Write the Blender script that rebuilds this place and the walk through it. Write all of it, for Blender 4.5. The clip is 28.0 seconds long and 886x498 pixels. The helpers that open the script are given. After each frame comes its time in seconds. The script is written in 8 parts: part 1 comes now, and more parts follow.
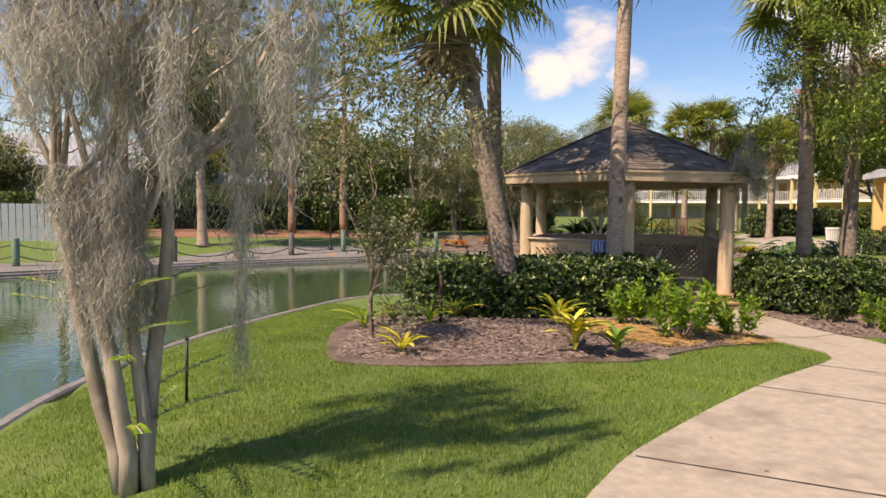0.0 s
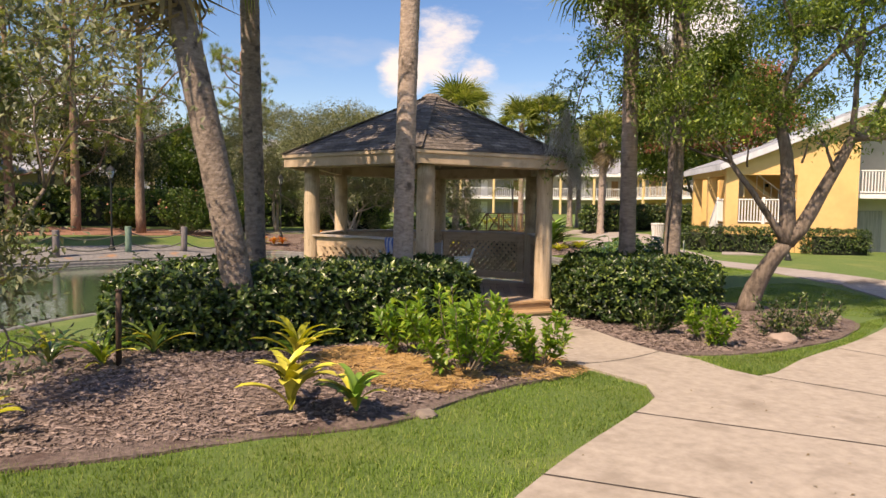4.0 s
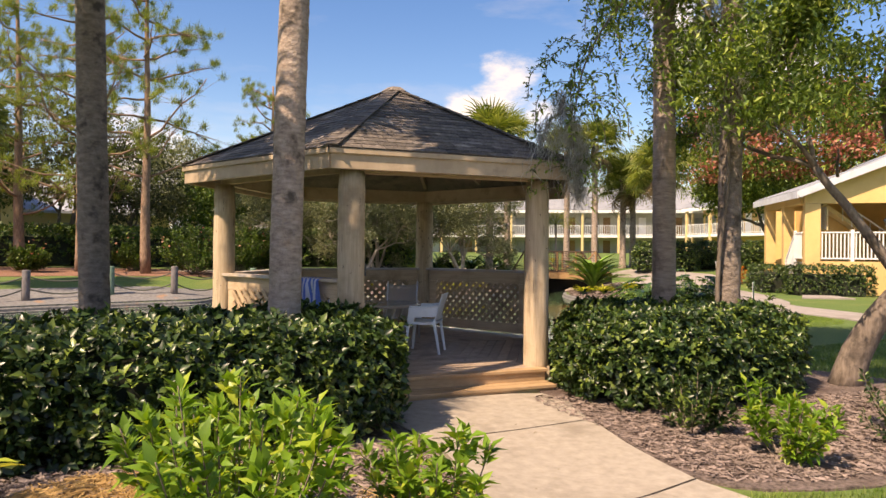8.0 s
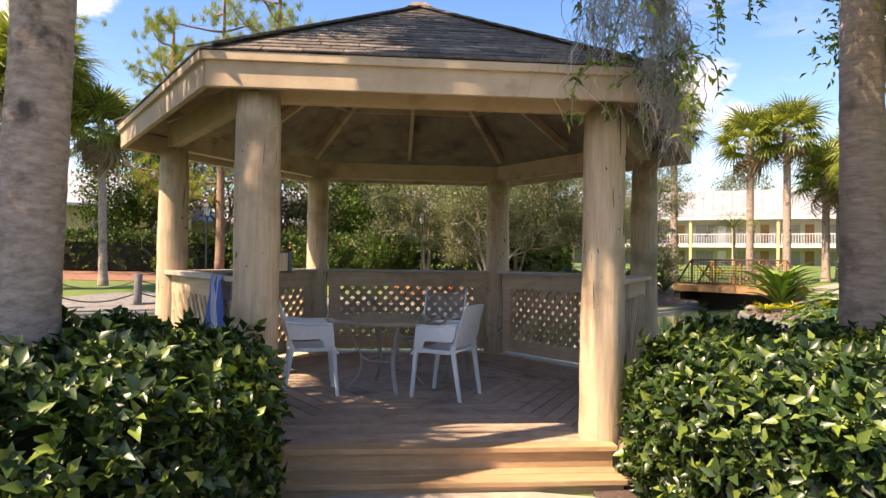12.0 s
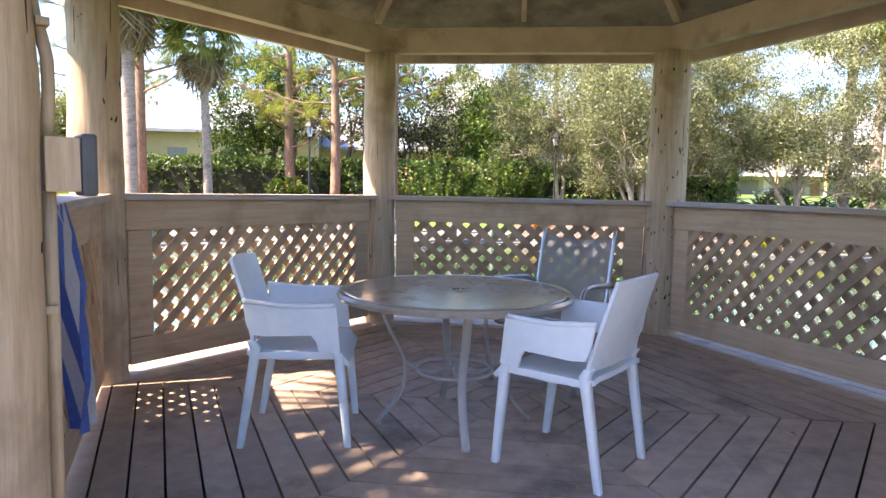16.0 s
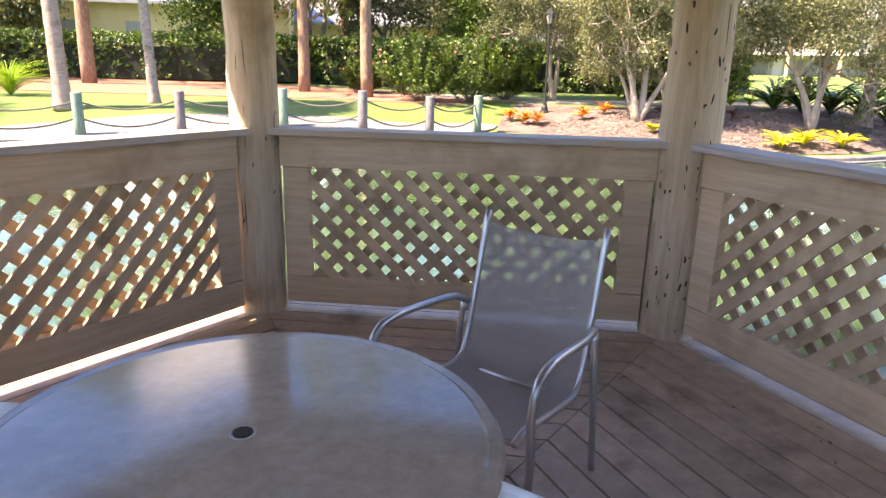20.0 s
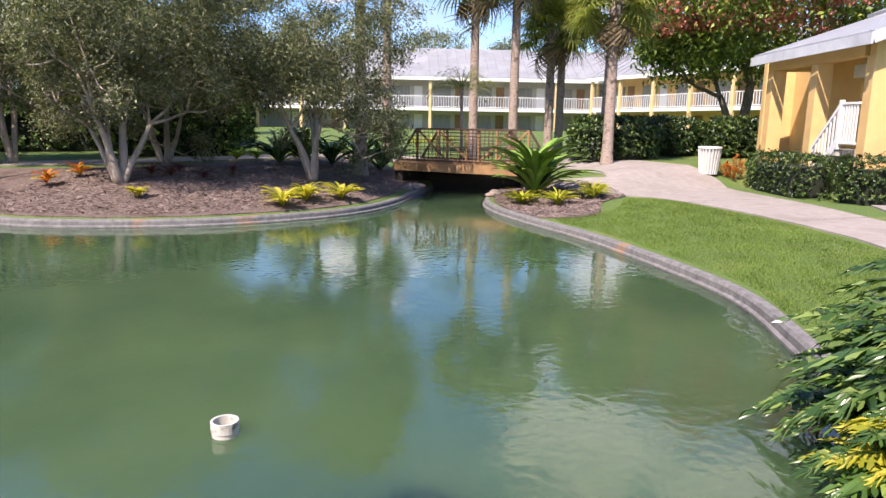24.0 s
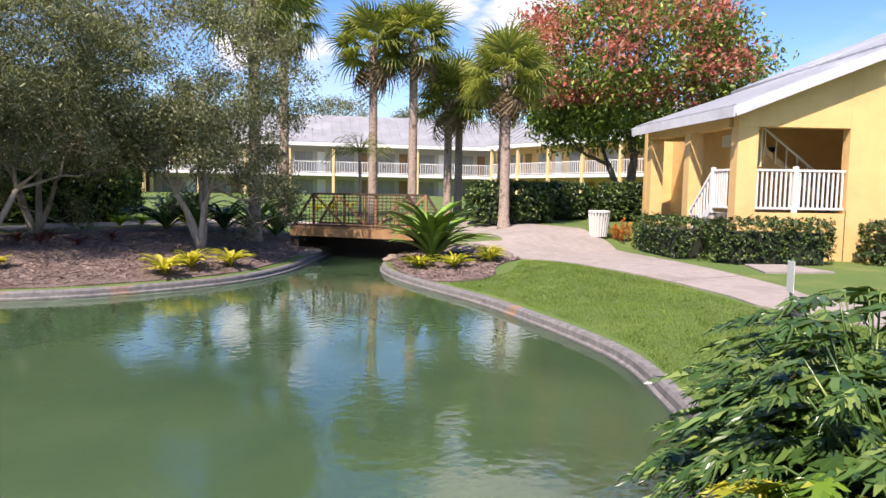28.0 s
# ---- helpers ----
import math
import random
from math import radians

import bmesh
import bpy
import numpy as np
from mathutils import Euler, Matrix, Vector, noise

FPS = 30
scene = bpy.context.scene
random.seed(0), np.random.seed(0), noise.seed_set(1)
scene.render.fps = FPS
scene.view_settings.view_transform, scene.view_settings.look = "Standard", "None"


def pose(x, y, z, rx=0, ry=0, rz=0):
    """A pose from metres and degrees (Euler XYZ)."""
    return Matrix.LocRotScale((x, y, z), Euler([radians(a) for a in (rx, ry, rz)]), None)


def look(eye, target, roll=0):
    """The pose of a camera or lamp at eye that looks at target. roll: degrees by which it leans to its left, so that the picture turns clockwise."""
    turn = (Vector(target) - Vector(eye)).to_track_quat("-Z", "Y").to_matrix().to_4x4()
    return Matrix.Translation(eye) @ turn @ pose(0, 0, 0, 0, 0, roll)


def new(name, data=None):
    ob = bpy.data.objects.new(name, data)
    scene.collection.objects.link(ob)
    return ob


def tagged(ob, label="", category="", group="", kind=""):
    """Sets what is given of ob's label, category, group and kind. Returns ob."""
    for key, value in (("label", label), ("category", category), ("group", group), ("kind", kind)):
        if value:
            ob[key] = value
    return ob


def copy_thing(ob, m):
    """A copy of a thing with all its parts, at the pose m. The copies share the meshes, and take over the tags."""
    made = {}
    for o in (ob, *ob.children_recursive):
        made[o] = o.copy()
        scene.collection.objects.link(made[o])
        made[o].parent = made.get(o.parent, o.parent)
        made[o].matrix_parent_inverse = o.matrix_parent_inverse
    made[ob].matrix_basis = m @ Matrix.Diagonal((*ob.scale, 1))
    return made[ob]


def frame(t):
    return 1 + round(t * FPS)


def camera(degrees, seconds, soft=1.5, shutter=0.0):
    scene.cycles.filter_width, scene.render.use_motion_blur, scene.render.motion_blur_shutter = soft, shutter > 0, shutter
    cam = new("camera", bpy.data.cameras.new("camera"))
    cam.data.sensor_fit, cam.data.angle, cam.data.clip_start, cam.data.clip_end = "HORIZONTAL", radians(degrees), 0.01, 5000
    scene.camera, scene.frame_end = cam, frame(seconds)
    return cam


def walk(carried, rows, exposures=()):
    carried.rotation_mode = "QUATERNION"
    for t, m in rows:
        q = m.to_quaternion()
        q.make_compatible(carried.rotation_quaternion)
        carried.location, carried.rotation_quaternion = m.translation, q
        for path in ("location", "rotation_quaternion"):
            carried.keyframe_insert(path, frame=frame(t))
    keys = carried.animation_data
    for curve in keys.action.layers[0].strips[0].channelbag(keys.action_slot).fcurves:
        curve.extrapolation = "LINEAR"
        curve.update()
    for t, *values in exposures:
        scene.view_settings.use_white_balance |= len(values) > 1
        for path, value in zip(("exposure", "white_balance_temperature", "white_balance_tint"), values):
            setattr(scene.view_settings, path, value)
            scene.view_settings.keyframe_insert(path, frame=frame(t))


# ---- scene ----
from mathutils import geometry
import itertools

# ---------- the camera and its walk ----------
LENS = 68.04
PATH = [
    (0, -8.302, -14.936, 2.089, -13.80, -3.30, -0.53),
    (0.5, -7.927, -14.664, 2.056, -18.91, -3.41, -0.59),
    (1, -7.574, -14.409, 2.081, -22.88, -3.45, -0.51),
    (1.5, -7.196, -14.211, 2.093, -24.49, -3.52, -0.61),
    (2, -6.885, -13.900, 2.091, -24.75, -3.53, -0.59),
    (2.5, -6.582, -13.608, 2.064, -24.91, -3.66, -0.64),
    (4.5, -5.635, -12.223, 1.985, -26.61, -3.26, -0.77),
    (5, -5.236, -11.886, 1.966, -26.63, -2.37, -0.60),
    (5.5, -4.877, -11.588, 1.962, -26.39, -1.51, -0.78),
    (6, -4.531, -11.267, 1.956, -26.05, -0.90, -0.75),
    (6.5, -4.126, -10.998, 1.913, -25.78, -0.61, -0.70),
    (7, -3.749, -10.660, 1.890, -25.07, -0.43, -0.61),
    (7.5, -3.363, -10.322, 1.879, -23.30, -0.35, -0.60),
    (8, -2.957, -9.987, 1.853, -20.78, 0.04, -0.46),
    (8.5, -2.579, -9.602, 1.862, -18.59, 0.38, -0.53),
    (9, -2.147, -9.265, 1.833, -16.72, 0.38, -0.52),
    (9.5, -1.766, -8.900, 1.825, -13.93, 0.58, -0.60),
    (10, -1.439, -8.596, 1.779, -12.82, 0.60, -0.51),
    (10.5, -1.119, -8.348, 1.730, -11.61, 0.87, -0.60),
    (11, -0.846, -7.987, 1.698, -10.56, 1.03, -0.61),
    (11.5, -0.556, -7.576, 1.662, -8.41, 1.08, -0.64),
    (12, -0.349, -7.097, 1.626, -5.19, 1.02, -0.77),
    (12.5, -0.199, -6.647, 1.617, -2.85, 0.88, -0.86),
    (13, -0.038, -6.218, 1.576, 1.51, 0.85, -1.03),
    (13.5, 0.043, -5.772, 1.567, 3.17, 0.83, -1.03),
    (15.5, 0.035, -4.175, 1.577, 3.64, -0.05, -1.05),
    (16, 0.010, -3.743, 1.561, 6.64, -5.26, -1.16),
    (16.5, 0.051, -3.321, 1.557, 9.07, -7.86, -1.19),
    (17, 0.042, -2.968, 1.534, 10.91, -10.91, -1.21),
    (17.5, 0.003, -2.751, 1.548, 12.38, -11.91, -1.39),
    (18, 0.047, -2.480, 1.533, 13.08, -14.00, -1.49),
    (18.5, 0.116, -2.274, 1.651, 13.62, -15.39, -1.61),
    (19, 0.069, -2.065, 1.683, 14.20, -15.62, -1.39),
    (19.5, 0.039, -1.867, 1.860, 14.00, -15.93, -1.49),
    (20, 0.286, -1.674, 1.879, 6.21, -15.75, -1.32),
    (20.5, 0.603, -1.329, 1.900, -4.29, -15.55, -0.91),
    (21, 0.803, -1.028, 1.933, -10.25, -14.77, -0.95),
    (21.5, 1.127, -0.723, 1.941, -14.96, -14.19, -1.00),
    (22, 1.343, -0.391, 1.950, -18.24, -13.49, -0.98),
    (22.5, 1.516, -0.078, 1.988, -22.72, -12.61, -0.91),
    (24.5, 2.189, 0.873, 1.869, -33.20, -10.02, -0.94),
    (25, 2.296, 0.842, 1.871, -34.43, -9.43, -0.85),
    (25.5, 2.332, 0.843, 1.846, -36.45, -9.00, -0.87),
    (26, 2.353, 0.845, 1.847, -36.97, -8.54, -0.98),
    (26.5, 2.379, 0.840, 1.840, -37.28, -8.49, -0.99),
    (27, 2.396, 0.815, 1.862, -37.73, -8.30, -0.90),
    (27.5, 2.410, 0.807, 1.859, -38.97, -8.02, -0.94),
    (28, 2.404, 0.794, 1.871, -39.84, -4.84, -0.97),
]

cam = camera(LENS, 28.0, soft=1.5)
walk(cam, [(t, pose(x, y, z, 90 + pitch, roll, yaw)) for t, x, y, z, yaw, pitch, roll in PATH],
     exposures=[(0.0, 0.56, 8450, 21), (7.0, 0.62, 8700, 21), (8.5, 0.86, 9000, 21), (10.0, 1.14, 9300, 22), (11.5, 1.28, 9000, 22), (13.0, 1.5, 8300, 22), (15.5, 2.40, 7350, 23), (18.5, 2.45, 8400, 26), (20.5, 2.55, 8400, 26), (22.5, 1.6, 6600, 20), (24.5, 0.82, 6800, 23), (28.0, 0.82, 6850, 22)])

# ---------- world, sun ----------
SUN_TO = Vector((-0.805, -0.375, 1.16)).normalized()
world = bpy.data.worlds.new("world")
scene.world = world
world.use_nodes = True
wn, wl = world.node_tree.nodes, world.node_tree.links
wn.clear()
w_out = wn.new("ShaderNodeOutputWorld")
w_bg = wn.new("ShaderNodeBackground")
w_sky = wn.new("ShaderNodeTexSky")
w_sky.sky_type = 'NISHITA'
w_sky.sun_disc = False
w_sky.sun_elevation = math.asin(SUN_TO.z)
w_sky.sun_rotation = math.atan2(SUN_TO.x, SUN_TO.y)
w_sky.air_density, w_sky.dust_density, w_sky.ozone_density = 1.0, 0.6, 2.0
w_tc = wn.new("ShaderNodeTexCoord")
w_map = wn.new("ShaderNodeMapping")
w_map.inputs["Scale"].default_value = (1.0, 1.0, 2.2)
w_map.inputs["Location"].default_value = (0.35, 0.2, 0.0)
w_noise = wn.new("ShaderNodeTexNoise")
w_noise.inputs["Scale"].default_value = 6.5
w_noise.inputs["Detail"].default_value = 9.0
w_noise.inputs["Roughness"].default_value = 0.62
w_ramp = wn.new("ShaderNodeValToRGB")
w_ramp.color_ramp.elements[0].position = 0.08
w_ramp.color_ramp.elements[1].position = 1.0
w_ramp.color_ramp.interpolation = 'EASE'
w_mix = wn.new("ShaderNodeMixRGB")
w_mix.inputs[2].default_value = (5.6, 5.75, 6.1, 1)
wl.new(w_tc.outputs["Generated"], w_map.inputs["Vector"])
wl.new(w_map.outputs["Vector"], w_noise.inputs["Vector"])
# a few cumulus heaps: azimuth from +y, elevation, reach, all in degrees
w_sum = None
w_soft = wn.new("ShaderNodeMapRange")
w_soft.inputs["From Min"].default_value, w_soft.inputs["From Max"].default_value = 0.25, 0.75
w_soft.inputs["To Min"].default_value, w_soft.inputs["To Max"].default_value = -0.95, 0.95
wl.new(w_noise.outputs["Fac"], w_soft.inputs["Value"])
for az, el, reach in ((26.2, 13.6, 3.6), (22.8, 11.6, 2.6), (29.0, 11.4, 2.4), (46, 14, 5), (41, 17.5, 4), (62, 19, 5), (-28, 22, 7), (-4, 6, 5), (86, 20, 6), (44, 27, 8), (57, 26, 8), (120, 30, 11), (-70, 28, 11), (200, 35, 13)):
    w_dot = wn.new("ShaderNodeVectorMath")
    w_dot.operation = 'DOT_PRODUCT'
    w_dot.inputs[1].default_value = (math.sin(radians(az)) * math.cos(radians(el)), math.cos(radians(az)) * math.cos(radians(el)), math.sin(radians(el)))
    wl.new(w_tc.outputs["Generated"], w_dot.inputs[0])
    w_mr = wn.new("ShaderNodeMapRange")
    w_mr.clamp = False
    w_mr.inputs["From Min"].default_value, w_mr.inputs["From Max"].default_value = math.cos(radians(reach)), 1.0
    w_mr.inputs["To Min"].default_value, w_mr.inputs["To Max"].default_value = 0.0, 1.0
    wl.new(w_dot.outputs["Value"], w_mr.inputs["Value"])
    if w_sum is None:
        w_sum = w_mr.outputs["Result"]
    else:
        w_max = wn.new("ShaderNodeMath")
        w_max.operation = 'MAXIMUM'
        wl.new(w_sum, w_max.inputs[0]), wl.new(w_mr.outputs["Result"], w_max.inputs[1])
        w_sum = w_max.outputs["Value"]
w_add = wn.new("ShaderNodeMath")
w_add.operation = 'ADD'
wl.new(w_sum, w_add.inputs[0]), wl.new(w_soft.outputs["Result"], w_add.inputs[1])
wl.new(w_add.outputs["Value"], w_ramp.inputs["Fac"])
wl.new(w_ramp.outputs["Color"], w_mix.inputs[0])
w_hsv = wn.new("ShaderNodeHueSaturation")
w_hsv.inputs["Saturation"].default_value = 1.34
w_hsv.inputs["Hue"].default_value = 0.508
w_hsv.inputs["Value"].default_value = 1.12
wl.new(w_sky.outputs["Color"], w_hsv.inputs["Color"])
# a thin broken veil of high cloud
w_map2 = wn.new("ShaderNodeMapping")
w_map2.inputs["Scale"].default_value = (1.0, 1.6, 4.5)
w_map2.inputs["Location"].default_value = (0.2, 0.7, 0.1)
w_veil = wn.new("ShaderNodeTexNoise")
w_veil.inputs["Scale"].default_value, w_veil.inputs["Detail"].default_value, w_veil.inputs["Roughness"].default_value = 2.6, 8.0, 0.6
w_vr = wn.new("ShaderNodeValToRGB")
w_vr.color_ramp.elements[0].position, w_vr.color_ramp.elements[1].position = 0.50, 0.85
w_vr.color_ramp.elements[1].color = (0.45, 0.45, 0.45, 1)
w_mix2 = wn.new("ShaderNodeMixRGB")
w_mix2.inputs[2].default_value = (5.0, 5.2, 5.6, 1)
wl.new(w_tc.outputs["Generated"], w_map2.inputs["Vector"])
wl.new(w_map2.outputs["Vector"], w_veil.inputs["Vector"])
wl.new(w_veil.outputs["Fac"], w_vr.inputs["Fac"])
wl.new(w_vr.outputs["Color"], w_mix2.inputs[0])
wl.new(w_hsv.outputs["Color"], w_mix2.inputs[1])
wl.new(w_mix2.outputs["Color"], w_mix.inputs[1])
wl.new(w_mix.outputs["Color"], w_bg.inputs["Color"])
w_bg.inputs["Strength"].default_value = 0.12
wl.new(w_bg.outputs["Background"], w_out.inputs["Surface"])

sun = new("sun", bpy.data.lights.new("sun", 'SUN'))
sun.data.energy, sun.data.angle, sun.data.color = 5.0, radians(0.55), (1.0, 0.92, 0.79)
sun.matrix_world = look(SUN_TO * 60, (0, 0, 0))
scene.view_settings.exposure = 0.0

# ---------- materials ----------
def mat_nodes(name, rough=0.7, metal=0.0, spec=None):
    m = bpy.data.materials.new(name)
    m.use_nodes = True
    b = m.node_tree.nodes["Principled BSDF"]
    b.inputs["Roughness"].default_value, b.inputs["Metallic"].default_value = rough, metal
    if spec is not None:
        b.inputs["Specular IOR Level"].default_value = spec
    return m, m.node_tree.nodes, m.node_tree.links, b


def ramp(n, l, src, stops):
    r = n.new("ShaderNodeValToRGB")
    els = r.color_ramp.elements
    while len(els) < len(stops):
        els.new(0.5)
    for e, (p, c) in zip(els, stops):
        e.position, e.color = p, (*c, 1)
    l.new(src, r.inputs["Fac"])
    return r.outputs["Color"]


def noise_node(n, l, scale, detail=6, rough=0.6, stretch=None, coord="Object"):
    tc = n.new("ShaderNodeNewGeometry" if coord == "Position" else "ShaderNodeTexCoord")
    t = n.new("ShaderNodeTexNoise")
    t.inputs["Scale"].default_value, t.inputs["Detail"].default_value, t.inputs["Roughness"].default_value = scale, detail, rough
    if stretch:
        mp = n.new("ShaderNodeMapping")
        mp.inputs["Scale"].default_value = stretch
        l.new(tc.outputs[coord], mp.inputs["Vector"])
        l.new(mp.outputs["Vector"], t.inputs["Vector"])
    else:
        l.new(tc.outputs[coord], t.inputs["Vector"])
    return t.outputs["Fac"]


def mix(n, l, fac, a, b, kind='MIX'):
    m = n.new("ShaderNodeMixRGB")
    m.blend_type = kind
    for i, v in ((0, fac), (1, a), (2, b)):
        if isinstance(v, (int, float)):
            m.inputs[i].default_value = v
        elif isinstance(v, tuple):
            m.inputs[i].default_value = (*v, 1)
        else:
            l.new(v, m.inputs[i])
    return m.outputs["Color"]


def bump(n, l, b, src, strength=0.3, dist=0.01):
    k = n.new("ShaderNodeBump")
    k.inputs["Strength"].default_value, k.inputs["Distance"].default_value = strength, dist
    l.new(src, k.inputs["Height"])
    l.new(k.outputs["Normal"], b.inputs["Normal"])


def surface(name, dark, light, scale=8.0, rough=0.7, metal=0.0, stretch=None, bump_s=0.3, bump_d=0.005,
            stain=None, stain_scale=1.2, stain_pos=(0.5, 0.7), piece=0.0, fine=None, coord="Object", spec=None):
    """A two-scale procedural surface: grain between dark and light, stains over it, and tint by piece."""
    m, n, l, b = mat_nodes(name, rough, metal, spec)
    f = noise_node(n, l, scale, 8, 0.65, stretch, coord)
    col = ramp(n, l, f, [(0.32, dark), (0.68, light)])
    if stain:
        g = noise_node(n, l, stain_scale, 5, 0.6, None, "Position")
        fac = ramp(n, l, g, [(stain_pos[0], (0, 0, 0)), (stain_pos[1], (1, 1, 1))])
        col = mix(n, l, fac, col, stain)
    if piece:
        oi = n.new("ShaderNodeObjectInfo")
        col = mix(n, l, 1.0, col, ramp(n, l, oi.outputs["Random"], [(0, (1 - piece,) * 3), (1, (1 + piece * 0.4,) * 3)]), 'MULTIPLY')
    l.new(col, b.inputs["Base Color"])
    h = f
    if fine:
        h = noise_node(n, l, fine, 4, 0.6, None, coord)
    bump(n, l, b, h, bump_s, bump_d)
    return m


def leaf_mat(name, c1, c2, c3=None, rough=0.45, trans=0.35, spec=0.4, through_tint=(1.25, 1.3, 0.6)):
    """Leaves: colour varies from leaf to leaf, light passes through in part."""
    m, n, l, b = mat_nodes(name, rough, 0, spec)
    g = n.new("ShaderNodeNewGeometry")
    stops = [(0.0, c1), (0.7, c2), (1.0, c3 or c2)]
    col = ramp(n, l, g.outputs["Random Per Island"], stops)
    f = noise_node(n, l, 0.9, 3)
    col = mix(n, l, 1.0, col, ramp(n, l, f, [(0.3, (0.75, 0.75, 0.75)), (0.7, (1.2, 1.2, 1.1))]), 'MULTIPLY')
    l.new(col, b.inputs["Base Color"])
    t = n.new("ShaderNodeBsdfTranslucent")
    l.new(mix(n, l, 1.0, col, through_tint, 'MULTIPLY'), t.inputs["Color"])
    s = n.new("ShaderNodeMixShader")
    s.inputs[0].default_value = trans
    l.new(b.outputs["BSDF"], s.inputs[1])
    l.new(t.outputs["BSDF"], s.inputs[2])
    l.new(s.outputs["Shader"], n["Material Output"].inputs["Surface"])
    return m


M = {}
M["grass"] = surface("grass_ground", (0.052, 0.10, 0.02), (0.12, 0.19, 0.038), 30, 0.9, bump_s=0.6, bump_d=0.02,
                     stain=(0.16, 0.19, 0.05), stain_scale=0.7, stain_pos=(0.52, 0.75), fine=120)
M["blade"] = leaf_mat("grass_blades", (0.075, 0.14, 0.026), (0.17, 0.27, 0.05), (0.32, 0.36, 0.13), 0.6, 0.4, 0.2)
M["mulch"] = surface("mulch", (0.058, 0.042, 0.036), (0.26, 0.195, 0.17), 22, 0.95, bump_s=1.0, bump_d=0.03,
                     stain=(0.085, 0.052, 0.044), stain_scale=2.2, stain_pos=(0.5, 0.68), fine=60)
M["chip"] = surface("mulch_chips", (0.09, 0.066, 0.057), (0.37, 0.285, 0.25), 3, 0.9, bump_s=0.2, stretch=(3, 3, 3))
M["straw"] = surface("pine_straw", (0.30, 0.17, 0.06), (0.55, 0.36, 0.15), 6, 0.9, bump_s=0.2)
M["redmulch"] = surface("pine_needle_bed", (0.15, 0.07, 0.045), (0.33, 0.17, 0.11), 14, 0.95, bump_s=0.8, bump_d=0.03, fine=60)
M["concrete"] = surface("path_concrete", (0.27, 0.235, 0.195), (0.385, 0.337, 0.285), 9, 0.85, bump_s=0.5, bump_d=0.004,
                        stain=(0.20, 0.168, 0.135), stain_scale=1.7, stain_pos=(0.54, 0.76), fine=180)
M["greypath"] = surface("grey_path_concrete", (0.24, 0.215, 0.195), (0.34, 0.305, 0.28), 4, 0.85, bump_s=0.4, bump_d=0.004, stain=(0.22, 0.19, 0.165), stain_scale=0.8, stain_pos=(0.5, 0.8), fine=160)
M["curb"] = surface("curb_concrete", (0.10, 0.098, 0.10), (0.22, 0.215, 0.212), 9, 0.85, bump_s=0.6, stain=(0.30, 0.17, 0.095),
                    stain_scale=0.9, stain_pos=(0.6, 0.7), fine=80)
M["wood"] = surface("painted_wood", (0.42, 0.318, 0.222), (0.53, 0.41, 0.29), 4, 0.75, stretch=(1, 1, 1), bump_s=0.5, bump_d=0.004,
                    stain=(0.27, 0.195, 0.13), stain_scale=2.6, stain_pos=(0.56, 0.72), piece=0.16, fine=40, spec=0.25)
M["log"] = surface("log_post", (0.40, 0.305, 0.205), (0.57, 0.455, 0.325), 4.5, 0.75, stretch=(8, 8, 0.6), bump_s=0.8, bump_d=0.008,
                   stain=(0.29, 0.215, 0.145), stain_scale=2.2, stain_pos=(0.52, 0.72), spec=0.25)
M["railwood"] = surface("painted_rail_wood", (0.48, 0.35, 0.235), (0.62, 0.47, 0.325), 3.2, 0.8, stretch=(0.8, 14, 14), bump_s=0.7, bump_d=0.005,
                        stain=(0.34, 0.235, 0.15), stain_scale=2.0, stain_pos=(0.55, 0.78), piece=0.14, spec=0.2)
M["deck"] = surface("deck_board", (0.33, 0.245, 0.185), (0.47, 0.36, 0.275), 9, 0.55, bump_s=0.4, bump_d=0.003,
                    stain=(0.15, 0.11, 0.085), stain_scale=2.6, stain_pos=(0.54, 0.74), piece=0.2, fine=60)
M["step"] = surface("step_board", (0.36, 0.23, 0.12), (0.50, 0.34, 0.20), 5, 0.6, stretch=(1, 8, 8), bump_s=0.3, stain=(0.28, 0.18, 0.10), piece=0.1)
M["railtop"] = surface("weathered_rail_cap", (0.30, 0.275, 0.27), (0.50, 0.455, 0.43), 4, 0.6, stretch=(1, 14, 14), bump_s=0.4, bump_d=0.003,
                       stain=(0.42, 0.33, 0.24), stain_scale=1.6, stain_pos=(0.45, 0.6), fine=50)
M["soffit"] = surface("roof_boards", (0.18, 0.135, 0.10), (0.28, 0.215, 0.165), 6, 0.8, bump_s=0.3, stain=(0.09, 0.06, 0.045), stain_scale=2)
M["shingle"] = surface("asphalt_shingle", (0.075, 0.062, 0.054), (0.23, 0.195, 0.17), 26, 0.95, bump_s=0.8, bump_d=0.006,
                       stain=(0.36, 0.315, 0.275), stain_scale=3.2, stain_pos=(0.56, 0.72), piece=0.55, fine=120)
mj = M["shingle"].copy()
mj.name = "asphalt_shingle_courses"
for nd in list(mj.node_tree.nodes):
    if nd.bl_idname == "ShaderNodeObjectInfo":
        gi = mj.node_tree.nodes.new("ShaderNodeNewGeometry")
        for lk in list(nd.outputs["Random"].links):
            mj.node_tree.links.new(gi.outputs["Random Per Island"], lk.to_socket)
M["shingle_joined"] = mj
M["slat"] = surface("lattice_slat", (0.40, 0.29, 0.19), (0.56, 0.42, 0.285), 5, 0.8, bump_s=0.5, bump_d=0.003, stain=(0.24, 0.165, 0.105), stain_scale=4.0, stain_pos=(0.52, 0.72), piece=0.25, fine=50, spec=0.2)
M["boxgrey"] = surface("grey_box_metal", (0.045, 0.05, 0.058), (0.075, 0.08, 0.09), 9, 0.5, 0.0, bump_s=0.05)
